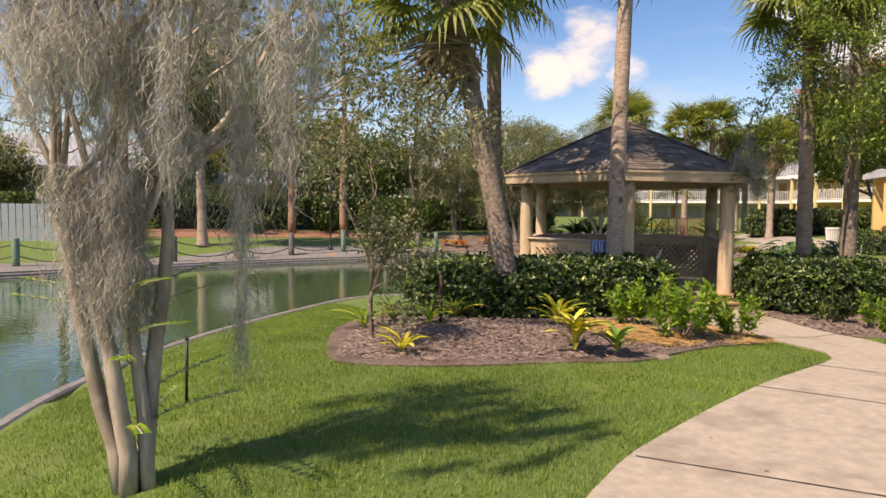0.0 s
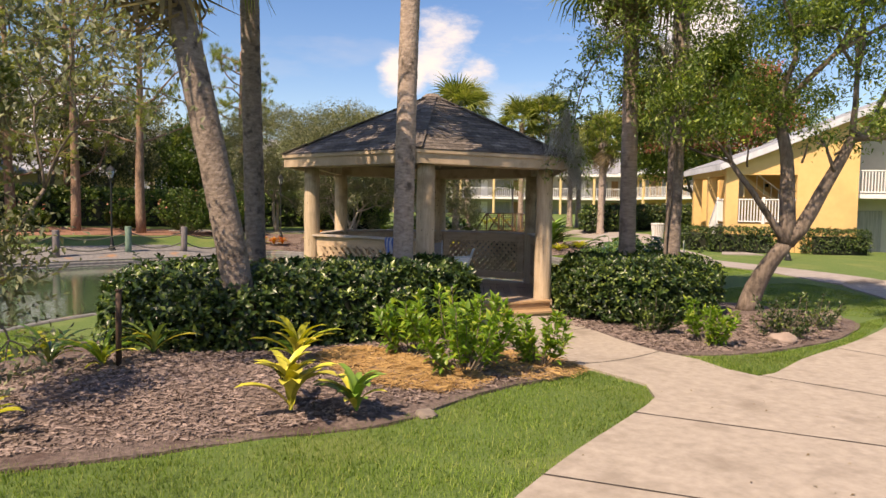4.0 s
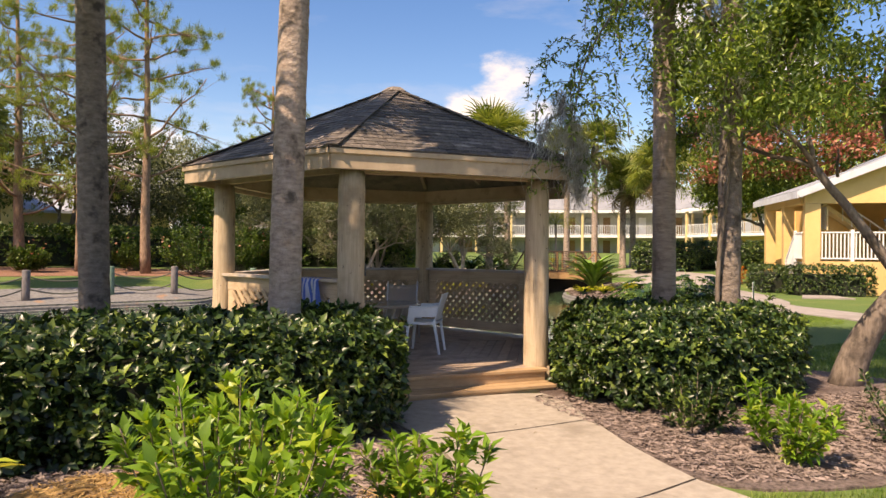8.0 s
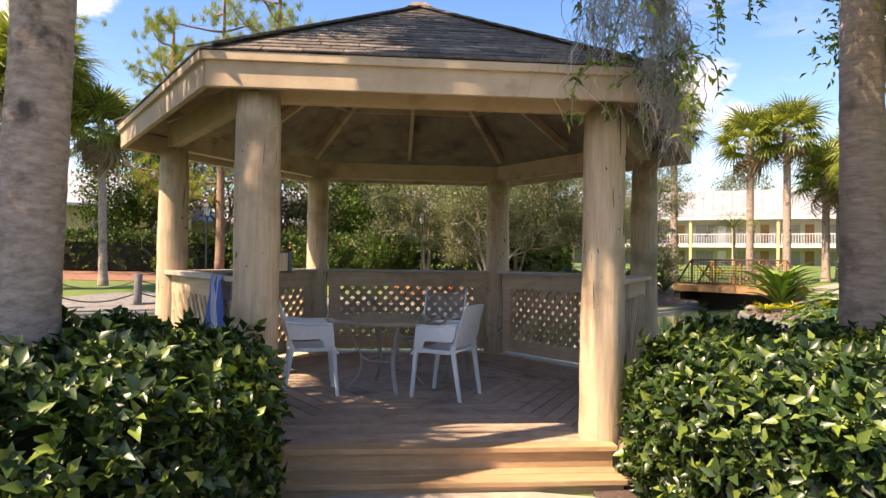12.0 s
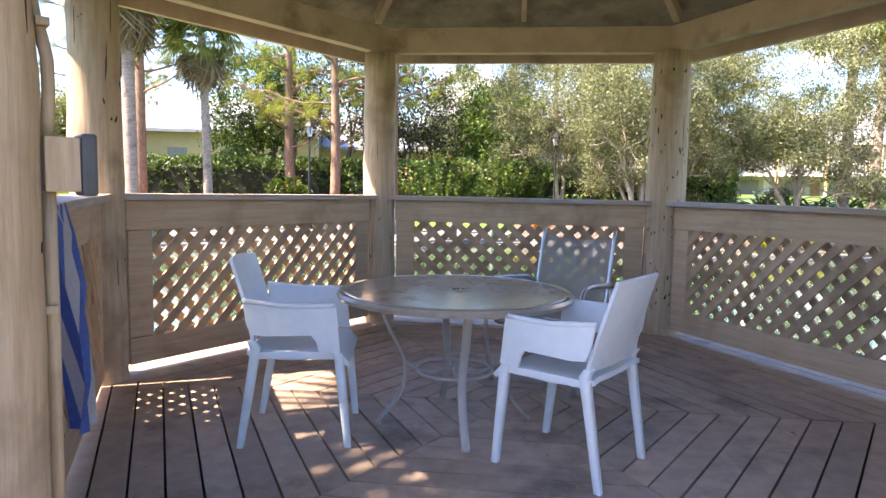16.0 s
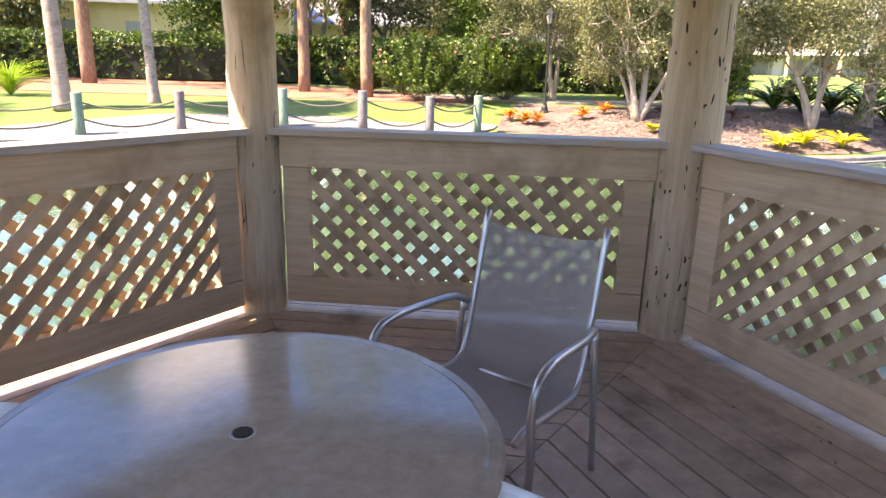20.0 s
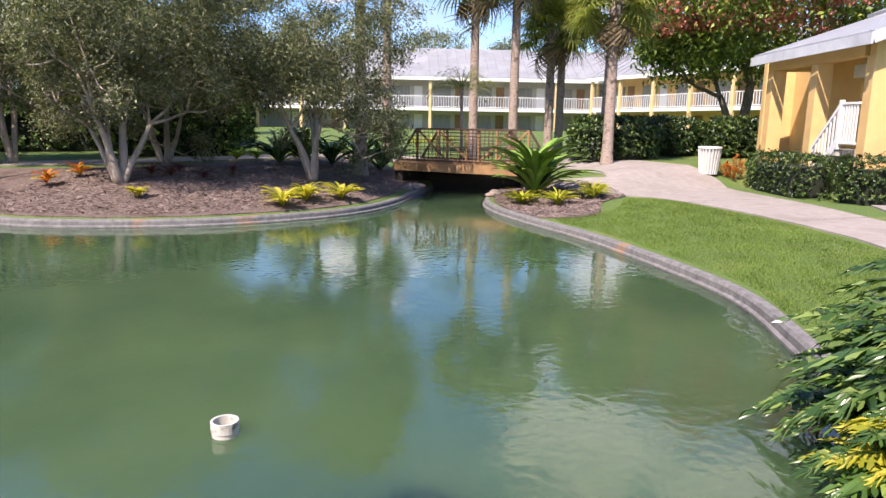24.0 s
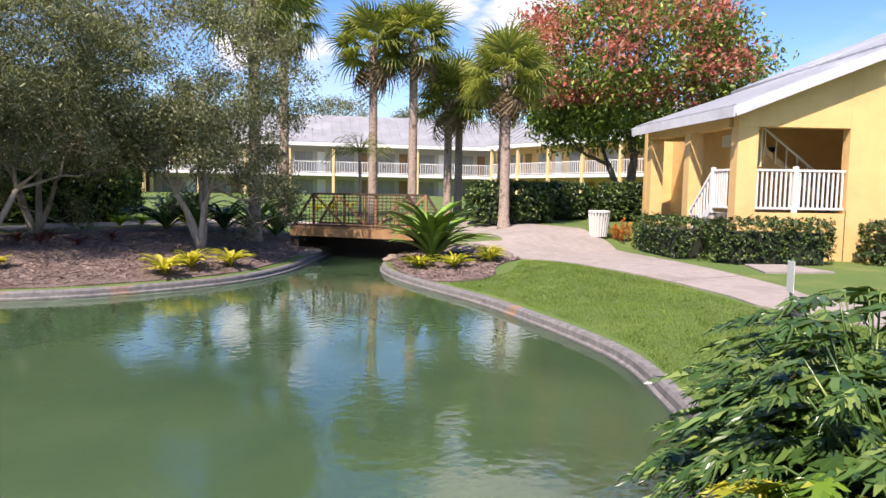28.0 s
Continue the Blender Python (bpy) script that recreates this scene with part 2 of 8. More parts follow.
M["dark"] = surface("dark_gap", (0.02, 0.016, 0.013), (0.04, 0.03, 0.025), 8, 0.9)
M["leaf"] = leaf_mat("hedge_leaf", (0.008, 0.022, 0.007), (0.042, 0.088, 0.022), (0.20, 0.27, 0.055), 0.36, 0.2, 0.5, (1.1, 1.25, 0.6))
M["farleaf"] = leaf_mat("garden_hedge_leaf", (0.022, 0.055, 0.014), (0.075, 0.14, 0.03), (0.20, 0.27, 0.055), 0.42, 0.26, 0.35)
M["darkleaf"] = leaf_mat("dark_dull_leaf", (0.036, 0.046, 0.026), (0.085, 0.10, 0.055), (0.19, 0.205, 0.12), 0.5, 0.25, 0.3)
# near-black, the shade deep inside a hedge given as colour
M["core"] = surface("hedge_core_shade", (0.010, 0.014, 0.008), (0.022, 0.028, 0.014), 12, 0.95)
M["palmtrunk"] = surface("palm_trunk", (0.22, 0.165, 0.135), (0.46, 0.37, 0.31), 7, 0.95, stretch=(1.5, 1.5, 4), bump_s=1.0, bump_d=0.02,
                         stain=(0.085, 0.066, 0.054), stain_scale=4.5, stain_pos=(0.56, 0.7), fine=26)
M["pinkpalm"] = surface("ringed_pinkish_palm_trunk", (0.24, 0.175, 0.14), (0.43, 0.335, 0.275), 5, 0.9, stretch=(1.2, 1.2, 6), bump_s=0.9, bump_d=0.015, stain=(0.17, 0.125, 0.10), stain_scale=4.0, stain_pos=(0.55, 0.7), fine=24)
M["paleyellow"] = surface("pale_yellow_paint", (0.62, 0.46, 0.22), (0.68, 0.52, 0.27), 1.5, 0.8, bump_s=0.1)
M["frond"] = leaf_mat("palm_frond", (0.11, 0.15, 0.035), (0.23, 0.27, 0.07), (0.38, 0.36, 0.13), 0.5, 0.35, 0.4)
M["darkpalm"] = surface("grey_brown_palm_trunk", (0.13, 0.10, 0.083), (0.29, 0.235, 0.195), 7, 0.95, stretch=(1.5, 1.5, 3), bump_s=1.0, bump_d=0.025, stain=(0.07, 0.055, 0.046), stain_scale=5.5, stain_pos=(0.54, 0.66), fine=22)
M["oakbark"] = surface("oak_bark", (0.115, 0.088, 0.07), (0.27, 0.215, 0.175), 7, 0.95, stretch=(3, 3, 0.8), bump_s=1.0, bump_d=0.02, stain=(0.07, 0.055, 0.045), stain_scale=3.5, stain_pos=(0.55, 0.7))
M["deadfrond"] = leaf_mat("dead_frond", (0.14, 0.10, 0.06), (0.24, 0.18, 0.11), (0.30, 0.24, 0.15), 0.8, 0.2, 0.2)
M["bark"] = surface("tree_bark", (0.10, 0.078, 0.06), (0.25, 0.20, 0.16), 5, 0.95, stretch=(3, 3, 1), bump_s=0.8, bump_d=0.02)
M["palebark"] = surface("pale_bark", (0.27, 0.225, 0.18), (0.46, 0.40, 0.33), 5, 0.85, stretch=(4, 4, 1), bump_s=0.4, bump_d=0.008,
                        stain=(0.20, 0.16, 0.12), stain_scale=3)
M["pinebark"] = surface("pine_bark", (0.15, 0.09, 0.06), (0.36, 0.24, 0.17), 6, 0.95, stretch=(3, 3, 0.8), bump_s=1.0, bump_d=0.03)
M["moss"] = leaf_mat("spanish_moss", (0.42, 0.415, 0.395), (0.55, 0.54, 0.515), (0.68, 0.67, 0.64), 0.9, 0.55, 0.1, (1.0, 1.0, 1.0))
M["oakleaf"] = leaf_mat("tree_leaf", (0.055, 0.105, 0.024), (0.17, 0.26, 0.055), (0.42, 0.50, 0.12), 0.40, 0.36, 0.5)
M["greyleaf"] = leaf_mat("small_grey_leaf", (0.08, 0.098, 0.052), (0.195, 0.215, 0.127), (0.37, 0.385, 0.25), 0.5, 0.3, 0.4)
M["needle"] = leaf_mat("pine_needles", (0.13, 0.18, 0.045), (0.24, 0.30, 0.08), (0.36, 0.38, 0.12), 0.5, 0.4, 0.3)
M["redleaf"] = leaf_mat("red_seed_pods", (0.42, 0.12, 0.09), (0.58, 0.25, 0.18), (0.66, 0.38, 0.26), 0.6, 0.4, 0.3, (1.1, 0.9, 0.9))
M["yellowleaf"] = leaf_mat("golden_yellow_leaf", (0.30, 0.33, 0.03), (0.52, 0.48, 0.05), (0.68, 0.60, 0.13), 0.45, 0.35, 0.4)
M["limeleaf"] = leaf_mat("bright_green_leaf", (0.10, 0.21, 0.022), (0.18, 0.32, 0.04), (0.38, 0.45, 0.06), 0.4, 0.38, 0.4)
M["lilyleaf"] = surface("bright_green_lily_leaf", (0.11, 0.22, 0.03), (0.22, 0.36, 0.055), 3.0, 0.4, bump_s=0.1, piece=0.45, spec=0.5)
M["philo"] = leaf_mat("lobed_leaf", (0.024, 0.066, 0.018), (0.09, 0.175, 0.045), (0.24, 0.33, 0.095), 0.26, 0.25, 0.6)
M["orangeleaf"] = leaf_mat("orange_leaf", (0.45, 0.10, 0.02), (0.60, 0.25, 0.03), (0.50, 0.05, 0.03), 0.5, 0.3, 0.3)
M["plumleaf"] = leaf_mat("dark_red_leaf", (0.06, 0.02, 0.02), (0.13, 0.04, 0.035), (0.20, 0.06, 0.05), 0.4, 0.2, 0.4)
M["plastic"] = surface("white_plastic", (0.665, 0.745, 0.795), (0.74, 0.81, 0.85), 14, 0.4, bump_s=0.05, stain=(0.52, 0.54, 0.57), stain_scale=2.5, stain_pos=(0.6, 0.8))
M["tablemetal"] = surface("table_frame", (0.36, 0.34, 0.32), (0.44, 0.42, 0.40), 9, 0.4, bump_s=0.05)
M["tabletop"] = surface("table_top", (0.28, 0.245, 0.20), (0.37, 0.325, 0.27), 26, 0.11, bump_s=0.03, stain=(0.23, 0.195, 0.17), stain_scale=2.4, stain_pos=(0.5, 0.72), spec=0.6)
M["chrome"] = surface("grey_metal_tube", (0.42, 0.43, 0.45), (0.50, 0.51, 0.53), 12, 0.32, 0.85, bump_s=0.03)
M["towel"] = surface("towel", (0.10, 0.20, 0.62), (0.16, 0.28, 0.72), 60, 0.95, bump_s=0.5, fine=300)
M["towelwhite"] = surface("towel_stripe", (0.62, 0.66, 0.76), (0.74, 0.77, 0.84), 60, 0.95, bump_s=0.5, fine=300)
M["stucco"] = surface("yellow_stucco", (0.68, 0.44, 0.18), (0.74, 0.50, 0.215), 2.0, 0.9, bump_s=0.3, bump_d=0.004, fine=90,
                      stain=(0.62, 0.40, 0.17), stain_scale=0.6)
M["white"] = surface("white_paint", (0.72, 0.72, 0.71), (0.80, 0.80, 0.79), 5, 0.5, bump_s=0.05)
M["pipe"] = surface("stained_white_pipe", (0.50, 0.49, 0.46), (0.64, 0.63, 0.60), 8, 0.5, bump_s=0.1, stain=(0.16, 0.12, 0.08), stain_scale=9.0, stain_pos=(0.58, 0.68))
M["metalroof"] = surface("pale_metal_roof", (0.29, 0.31, 0.35), (0.36, 0.385, 0.425), 1.5, 0.45, 0.1, bump_s=0.05, stain=(0.46, 0.50, 0.55), stain_scale=0.5)
M["trimgrey"] = surface("pale_blue_grey_trim", (0.50, 0.53, 0.58), (0.60, 0.63, 0.68), 2.5, 0.5, bump_s=0.05, stain=(0.42, 0.44, 0.48), stain_scale=1.2)
M["greyroof"] = surface("weathered_metal_roof", (0.23, 0.24, 0.255), (0.30, 0.31, 0.325), 1.2, 0.55, 0.1, bump_s=0.05, stain=(0.33, 0.34, 0.355), stain_scale=0.6)
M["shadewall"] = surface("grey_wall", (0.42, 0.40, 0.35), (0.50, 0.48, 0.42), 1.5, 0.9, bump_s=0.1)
M["curtain"] = surface("curtained_glass", (0.22, 0.22, 0.21), (0.36, 0.36, 0.34), 2, 0.25, stretch=(6, 6, 0.4), bump_s=0.02)
M["iron"] = surface("black_iron", (0.012, 0.014, 0.014), (0.03, 0.034, 0.034), 10, 0.5, 0.3, bump_s=0.1)
M["greenpost"] = surface("green_treated_post", (0.09, 0.16, 0.12), (0.18, 0.27, 0.21), 5, 0.9, stretch=(4, 4, 1), bump_s=0.5)
M["greypost"] = surface("grey_weathered_post", (0.10, 0.09, 0.092), (0.21, 0.19, 0.19), 5, 0.9, stretch=(4, 4, 1), bump_s=0.5)
M["rope"] = surface("rope", (0.06, 0.065, 0.05), (0.16, 0.16, 0.13), 40, 0.95, bump_s=0.4)
M["bridgewood"] = surface("bridge_timber", (0.24, 0.135, 0.06), (0.38, 0.225, 0.105), 4, 0.75, bump_s=0.2, piece=0.2)
M["rust"] = surface("rusty_mesh", (0.035, 0.024, 0.018), (0.09, 0.05, 0.032), 8, 0.8, bump_s=0.2)
M["stone"] = surface("grey_rock", (0.13, 0.11, 0.095), (0.28, 0.23, 0.19), 4, 0.9, bump_s=0.7, bump_d=0.02)
M["pinkstone"] = surface("pink_rock", (0.20, 0.15, 0.125), (0.34, 0.265, 0.225), 4, 0.9, bump_s=0.6, bump_d=0.02)
M["goldleaf"] = surface("golden_variegated_leaf", (0.34, 0.36, 0.035), (0.64, 0.56, 0.09), 9.0, 0.45, bump_s=0.1, piece=0.35, spec=0.4)
M["tan"] = surface("tan_wall", (0.62, 0.49, 0.27), (0.70, 0.57, 0.34), 1.2, 0.9, bump_s=0.1)

# sling: a grey woven mesh cloth that lets some light through
ms, n, l, b = mat_nodes("grey_sling_mesh", 0.7)
f = noise_node(n, l, 260, 2)
l.new(ramp(n, l, f, [(0.3, (0.32, 0.31, 0.30)), (0.7, (0.46, 0.45, 0.44))]), b.inputs["Base Color"])
tr = n.new("ShaderNodeBsdfTransparent")
sh = n.new("ShaderNodeMixShader")
sh.inputs[0].default_value = 0.31
l.new(b.outputs["BSDF"], sh.inputs[1]), l.new(tr.outputs["BSDF"], sh.inputs[2])
l.new(sh.outputs["Shader"], n["Material Output"].inputs["Surface"])
M["sling"] = ms

# water: murky green body under a rippled mirror of a surface
mw, n, l, b = mat_nodes("pond_water", 0.02, 0, 0.7)
f = noise_node(n, l, 0.45, 4, 0.5)
l.new(ramp(n, l, f, [(0.35, (0.038, 0.076, 0.038)), (0.65, (0.056, 0.098, 0.045))]), b.inputs["Base Color"])
b.inputs["IOR"].default_value = 1.48
# murky water spreads the light that enters it
b.subsurface_method = 'BURLEY'
b.inputs["Subsurface Weight"].default_value = 1.0
b.inputs["Subsurface Radius"].default_value = (1.0, 1.0, 1.0)
b.inputs["Subsurface Scale"].default_value = 1.2
r1 = mix(n, l, 0.42, noise_node(n, l, 1.4, 2, 0.4), noise_node(n, l, 9.0, 1, 0.4))
bump(n, l, b, r1, 0.125, 0.05)
M["water"] = mw

mg, n, l, b = mat_nodes("lantern_glass", 0.1)
b.inputs["Base Color"].default_value = (0.75, 0.77, 0.78, 1)
b.inputs["Transmission Weight"].default_value = 0.7
M["glass"] = mg

# ---------- mesh helpers ----------
def thing(name, label, category, at=(0, 0, 0), rz=0.0, group="", kind=""):
    e = new(name)
    e.empty_display_size = 0.1
    e.matrix_world = pose(*at, 0, 0, rz)
    return tagged(e, label, category, group, kind)


def link(name, data, material, parent=None, label="", smooth=False):
    ob = new(name, data)
    if material is not None and not data.materials:
        data.materials.append(M[material])
    if smooth:
        data.polygons.foreach_set("use_smooth", [True] * len(data.polygons))
    if parent is not None:
        ob.parent = parent
    if label:
        ob["label"] = label
    return ob


def part(name, bm, material, parent, label="", smooth=False):
    """Links a bmesh as one mesh object under a thing or part, in the parent's own space."""
    me = bpy.data.meshes.new(name)
    bm.to_mesh(me)
    bm.free()
    ob = link(name, me, material, parent, label, smooth)
    if smooth:
        me.set_sharp_from_angle(angle=radians(48))
    return ob


def raw(name, verts, faces, material, parent=None, label="", smooth=False):
    me = bpy.data.meshes.new(name)
    me.from_pydata([tuple(v) for v in verts], [], faces)
    me.update()
    return link(name, me, material, parent, label, smooth)


def box(size, m=None, bevel=0.0, bm=None):
    bm = bm or bmesh.new()
    made = bmesh.ops.create_cube(bm, size=1.0, matrix=(m or Matrix()) @ Matrix.Diagonal((*size, 1)))
    if bevel:
        vs = set(made["verts"])
        es = [e for e in bm.edges if e.verts[0] in vs and e.verts[1] in vs]
        bmesh.ops.bevel(bm, geom=es, offset=bevel, segments=2, profile=0.6, affect='EDGES')
    return bm


def along(a, b, roll=None):
    """A pose at the middle of a-b whose x axis runs from a to b."""
    a, b = Vector(a), Vector(b)
    x = (b - a).normalized()
    up = Vector((0, 0, 1)) if abs(x.z) < 0.95 else Vector((0, 1, 0))
    y = up.cross(x).normalized()
    z = x.cross(y)
    m = Matrix((x, y, z)).transposed().to_4x4()
    m.translation = (a + b) / 2
    return m


def bar(a, b, w, h, bevel=0.004, bm=None):
    return box(((Vector(b) - Vector(a)).length, w, h), along(a, b), bevel, bm)


def tube_data(points, radii, sides=10, cap=True, wob=0.0, rng=None):
    """Verts and faces of a tube along points."""
    pts = [Vector(p) for p in points]
    vs, fs = [], []
    n = len(pts)
    side = None
    for i, p in enumerate(pts):
        d = (pts[min(i + 1, n - 1)] - pts[max(i - 1, 0)]).normalized()
        if side is None:
            ref = Vector((0, 0, 1)) if abs(d.z) < 0.9 else Vector((1, 0, 0))
            side = d.cross(ref).normalized()
        side = (side - d * side.dot(d)).normalized()
        up = d.cross(side)
        for k in range(sides):
            a = 2 * math.pi * k / sides
            r = radii[i] * (1 + (rng.uniform(-wob, wob) if rng else 0))
            vs.append(p + (side * math.cos(a) + up * math.sin(a)) * r)
    for i in range(n - 1):
        for k in range(sides):
            a, b2 = i * sides + k, i * sides + (k + 1) % sides
            fs.append((a, b2, b2 + sides, a + sides))
    if cap:
        fs.append(tuple(range(sides))[::-1])
        fs.append(tuple((n - 1) * sides + k for k in range(sides)))
    return vs, fs


def tube(name, points, radii, material, parent, sides=10, label="", smooth=True, wob=0.0, rng=None):
    if isinstance(radii, (int, float)):
        radii = [radii] * len(points)
    v, f = tube_data(points, radii, sides, True, wob, rng)
    return raw(name, v, f, material, parent, label, smooth)


def join_tubes(name, runs, material, parent, sides=6, label=""):
    vs, fs = [], []
    for pts, rad in runs:
        v, f = tube_data(pts, rad, sides)
        o = len(vs)
        vs += v
        fs += [tuple(i + o for i in q) for q in f]
    return raw(name, vs, fs, material, parent, label, True)


def lathe(profile, sides=16, bm=None, m=None):
    """A solid of revolution from (radius, z) pairs."""
    bm = bm or bmesh.new()
    rings = []
    for r, z in profile:
        rings.append([bm.verts.new((m or Matrix()) @ Vector((r * math.cos(2 * math.pi * k / sides), r * math.sin(2 * math.pi * k / sides), z))) for k in range(sides)])
    for a, b2 in zip(rings, rings[1:]):
        for k in range(sides):
            bm.faces.new((a[k], a[(k + 1) % sides], b2[(k + 1) % sides], b2[k]))
    bm.faces.new(rings[0][::-1])
    bm.faces.new(rings[-1])
    return bm


def prism(poly, z0, z1, bm=None):
    bm = bm or bmesh.new()
    lo = [bm.verts.new((x, y, z0)) for x, y in poly]
    hi = [bm.verts.new((x, y, z1)) for x, y in poly]
    n = len(poly)
    bm.faces.new(lo[::-1])
    bm.faces.new(hi)
    for i in range(n):
        bm.faces.new((lo[i], lo[(i + 1) % n], hi[(i + 1) % n], hi[i]))
    return bm


def spline(pts, step=0.3, closed=False):
    """Catmull-Rom through 2D or 3D points."""
    p = [np.array(q, float) for q in pts]
    n = len(p)
    out = []
    for i in range(n if closed else n - 1):
        a, b2, c, d = (p[(i - 1) % n], p[i], p[(i + 1) % n], p[(i + 2) % n]) if closed else (p[max(i - 1, 0)], p[i], p[i + 1], p[min(i + 2, n - 1)])
        k = max(1, int(np.linalg.norm(c - b2) / step))
        for j in range(k):
            u = j / k
            out.append(0.5 * ((2 * b2) + (c - a) * u + (2 * a - 5 * b2 + 4 * c - d) * u * u + (3 * b2 - a - 3 * c + d) * u ** 3))
    if not closed:
        out.append(p[-1])
    return out


# leaves ---------------------------------------------------------------
def leaf_cloud(name, centers, axes, normals, length, width, material, parent, label="", fold=0.25, droop=0.15, plain=False):
    """Many small folded leaves as one mesh: five points each, or four where they stay far off."""
    c, a, nn = (np.asarray(q, float) for q in (centers, axes, normals))
    if len(c) == 0:
        return None
    a /= np.linalg.norm(a, axis=1, keepdims=True) + 1e-9
    nn = nn - a * (nn * a).sum(1, keepdims=True)
    nn /= np.linalg.norm(nn, axis=1, keepdims=True) + 1e-9
    s = np.cross(a, nn)
    L = np.broadcast_to(np.asarray(length, float), (len(c),))[:, None]
    W = np.broadcast_to(np.asarray(width, float), (len(c),))[:, None]
    v = np.stack([c, c + a * L * 0.45 + s * W * 0.5 + nn * W * fold, c + a * L * 0.45 - s * W * 0.5 + nn * W * fold,
                  c + a * L * 0.5, c + a * L - nn * L * droop], 1).reshape(-1, 3)
    if plain:
        v = v.reshape(-1, 5, 3)[:, [0, 1, 2, 4]].reshape(-1, 3)
    k = np.arange(len(c))[:, None] * (4 if plain else 5)
    f = np.concatenate([k + np.array([[0, 3, 1]]), k + np.array([[0, 2, 3]])], 1).reshape(-1, 3) if plain else np.concatenate([k + np.array([[0, 3, 1]]), k + np.array([[0, 2, 3]]), k + np.array([[1, 3, 4]]), k + np.array([[3, 2, 4]])], 1).reshape(-1, 3)
    me = bpy.data.meshes.new(name)
    me.vertices.add(len(v))
    me.vertices.foreach_set("co", v.ravel())
    me.loops.add(f.size)
    me.loops.foreach_set("vertex_index", f.ravel())
    me.polygons.add(len(f))
    me.polygons.foreach_set("loop_start", np.arange(0, f.size, 3))
    me.polygons.foreach_set("loop_total", np.full(len(f), 3))
    me.update(calc_edges=True)
    return link(name, me, material, parent, label)


def tri_cloud(name, v, f, material, parent, label=""):
    me = bpy.data.meshes.new(name)
    me.vertices.add(len(v))
    me.vertices.foreach_set("co", np.asarray(v, float).ravel())
    f = np.asarray(f)
    me.loops.add(f.size)
    me.loops.foreach_set("vertex_index", f.ravel())
    me.polygons.add(len(f))
    me.polygons.foreach_set("loop_start", np.arange(0, f.size, f.shape[1]))
    me.polygons.foreach_set("loop_total", np.full(len(f), f.shape[1]))
    me.update(calc_edges=True)
    return link(name, me, material, parent, label)


def rand_dirs(rng, n):
    d = rng.normal(size=(n, 3))
    return d / np.linalg.norm(d, axis=1, keepdims=True)


# ---------- terrain ----------
WATER = -0.125
SHORE = [(-11.6, -24.0), (-11.2, -14.0), (-10.95, -8.2), (-10.6, -6.2), (-10.1, -4.7), (-9.25, -3.0), (-8.3, -1.5), (-7.1, 0.2), (-6.0, 1.0), (-4.5, 1.0),
         (-3.0, 0.7), (-1.0, 0.2), (1.5, 0.1), (3.2, 0.3), (4.6, 0.9), (5.9, 1.8), (7.0, 2.9), (8.05, 4.0), (9.2, 5.45), (10.07, 7.63), (10.63, 9.53),
         (10.95, 11.4), (11.4, 13.3), (12.3, 15.0), (14.2, 16.9), (15.8, 18.6), (16.4, 20.2), (15.4, 20.6), (14.6, 20.3), (13.5, 19.7), (11.7, 17.8), (9.6, 15.55), (7.8, 14.45), (5.5, 14.15), (3.7, 14.55),
         (1.8, 15.6), (0.6, 17.2), (-0.6, 17.0), (-1.9, 15.9), (-2.8, 14.2), (-4.5, 13.8), (-8.3, 12.6), (-12.3, 10.6), (-15.0, 9.0), (-17.5, 7.6), (-27.0, 3.0), (-30.0, -24.0)]
SHORE_LINE = np.array(spline(SHORE, 0.35, True))


def pond_distance(x, y):
    """Signed distance to the pond's edge, positive on land."""
    x, y = np.atleast_1d(np.asarray(x, float)), np.atleast_1d(np.asarray(y, float))
    a, b2 = SHORE_LINE, np.roll(SHORE_LINE, -1, 0)
    best = np.full(x.shape, 1e9)
    inside = np.zeros(x.shape, bool)
    for (ax, ay), (bx, by) in zip(a, b2):
        ex, ey = bx - ax, by - ay
        t = np.clip(((x - ax) * ex + (y - ay) * ey) / (ex * ex + ey * ey + 1e-12), 0, 1)
        best = np.minimum(best, (x - ax - t * ex) ** 2 + (y - ay - t * ey) ** 2)
        cross = ((ay > y) != (by > y)) & (x < (bx - ax) * (y - ay) / (by - ay + 1e-12) + ax)
        inside ^= cross
    d = np.sqrt(best)
    return np.where(inside, -d, d)


def land(x, y, d=None):
    """Height of the dry ground."""
    x, y = np.asarray(x, float), np.asarray(y, float)
    if d is None:
        d = pond_distance(x, y).reshape(x.shape)
    s = np.maximum(0, -0.68 * x - 0.735 * (y + 6))
    bank = np.clip(d / 2.5, 0, 1)
    bank = bank * bank * (3 - 2 * bank)
    z = (0.07 + 0.042 * np.minimum(s, 16)) * bank
    z = z + 0.17 * np.exp(-((x + 4.0) / 2.9) ** 4 - ((y + 5.6) / 1.7) ** 4)
    north = np.clip((y - 13.0) / 2, 0, 1)
    z = z + north * (0.5 * np.clip((d - 0.2) / 3.6, 0, 1) + 0.022 * np.clip(np.hypot(x, y) - 18, 0, 60))
    east = np.clip((x - 9.0) / 4, 0, 1) * (1 - north)
    z = z + east * 0.12 * np.clip(d / 3, 0, 1)
    return z


def lift(x, y):
    return float(land(np.array([x]), np.array([y]))[0])


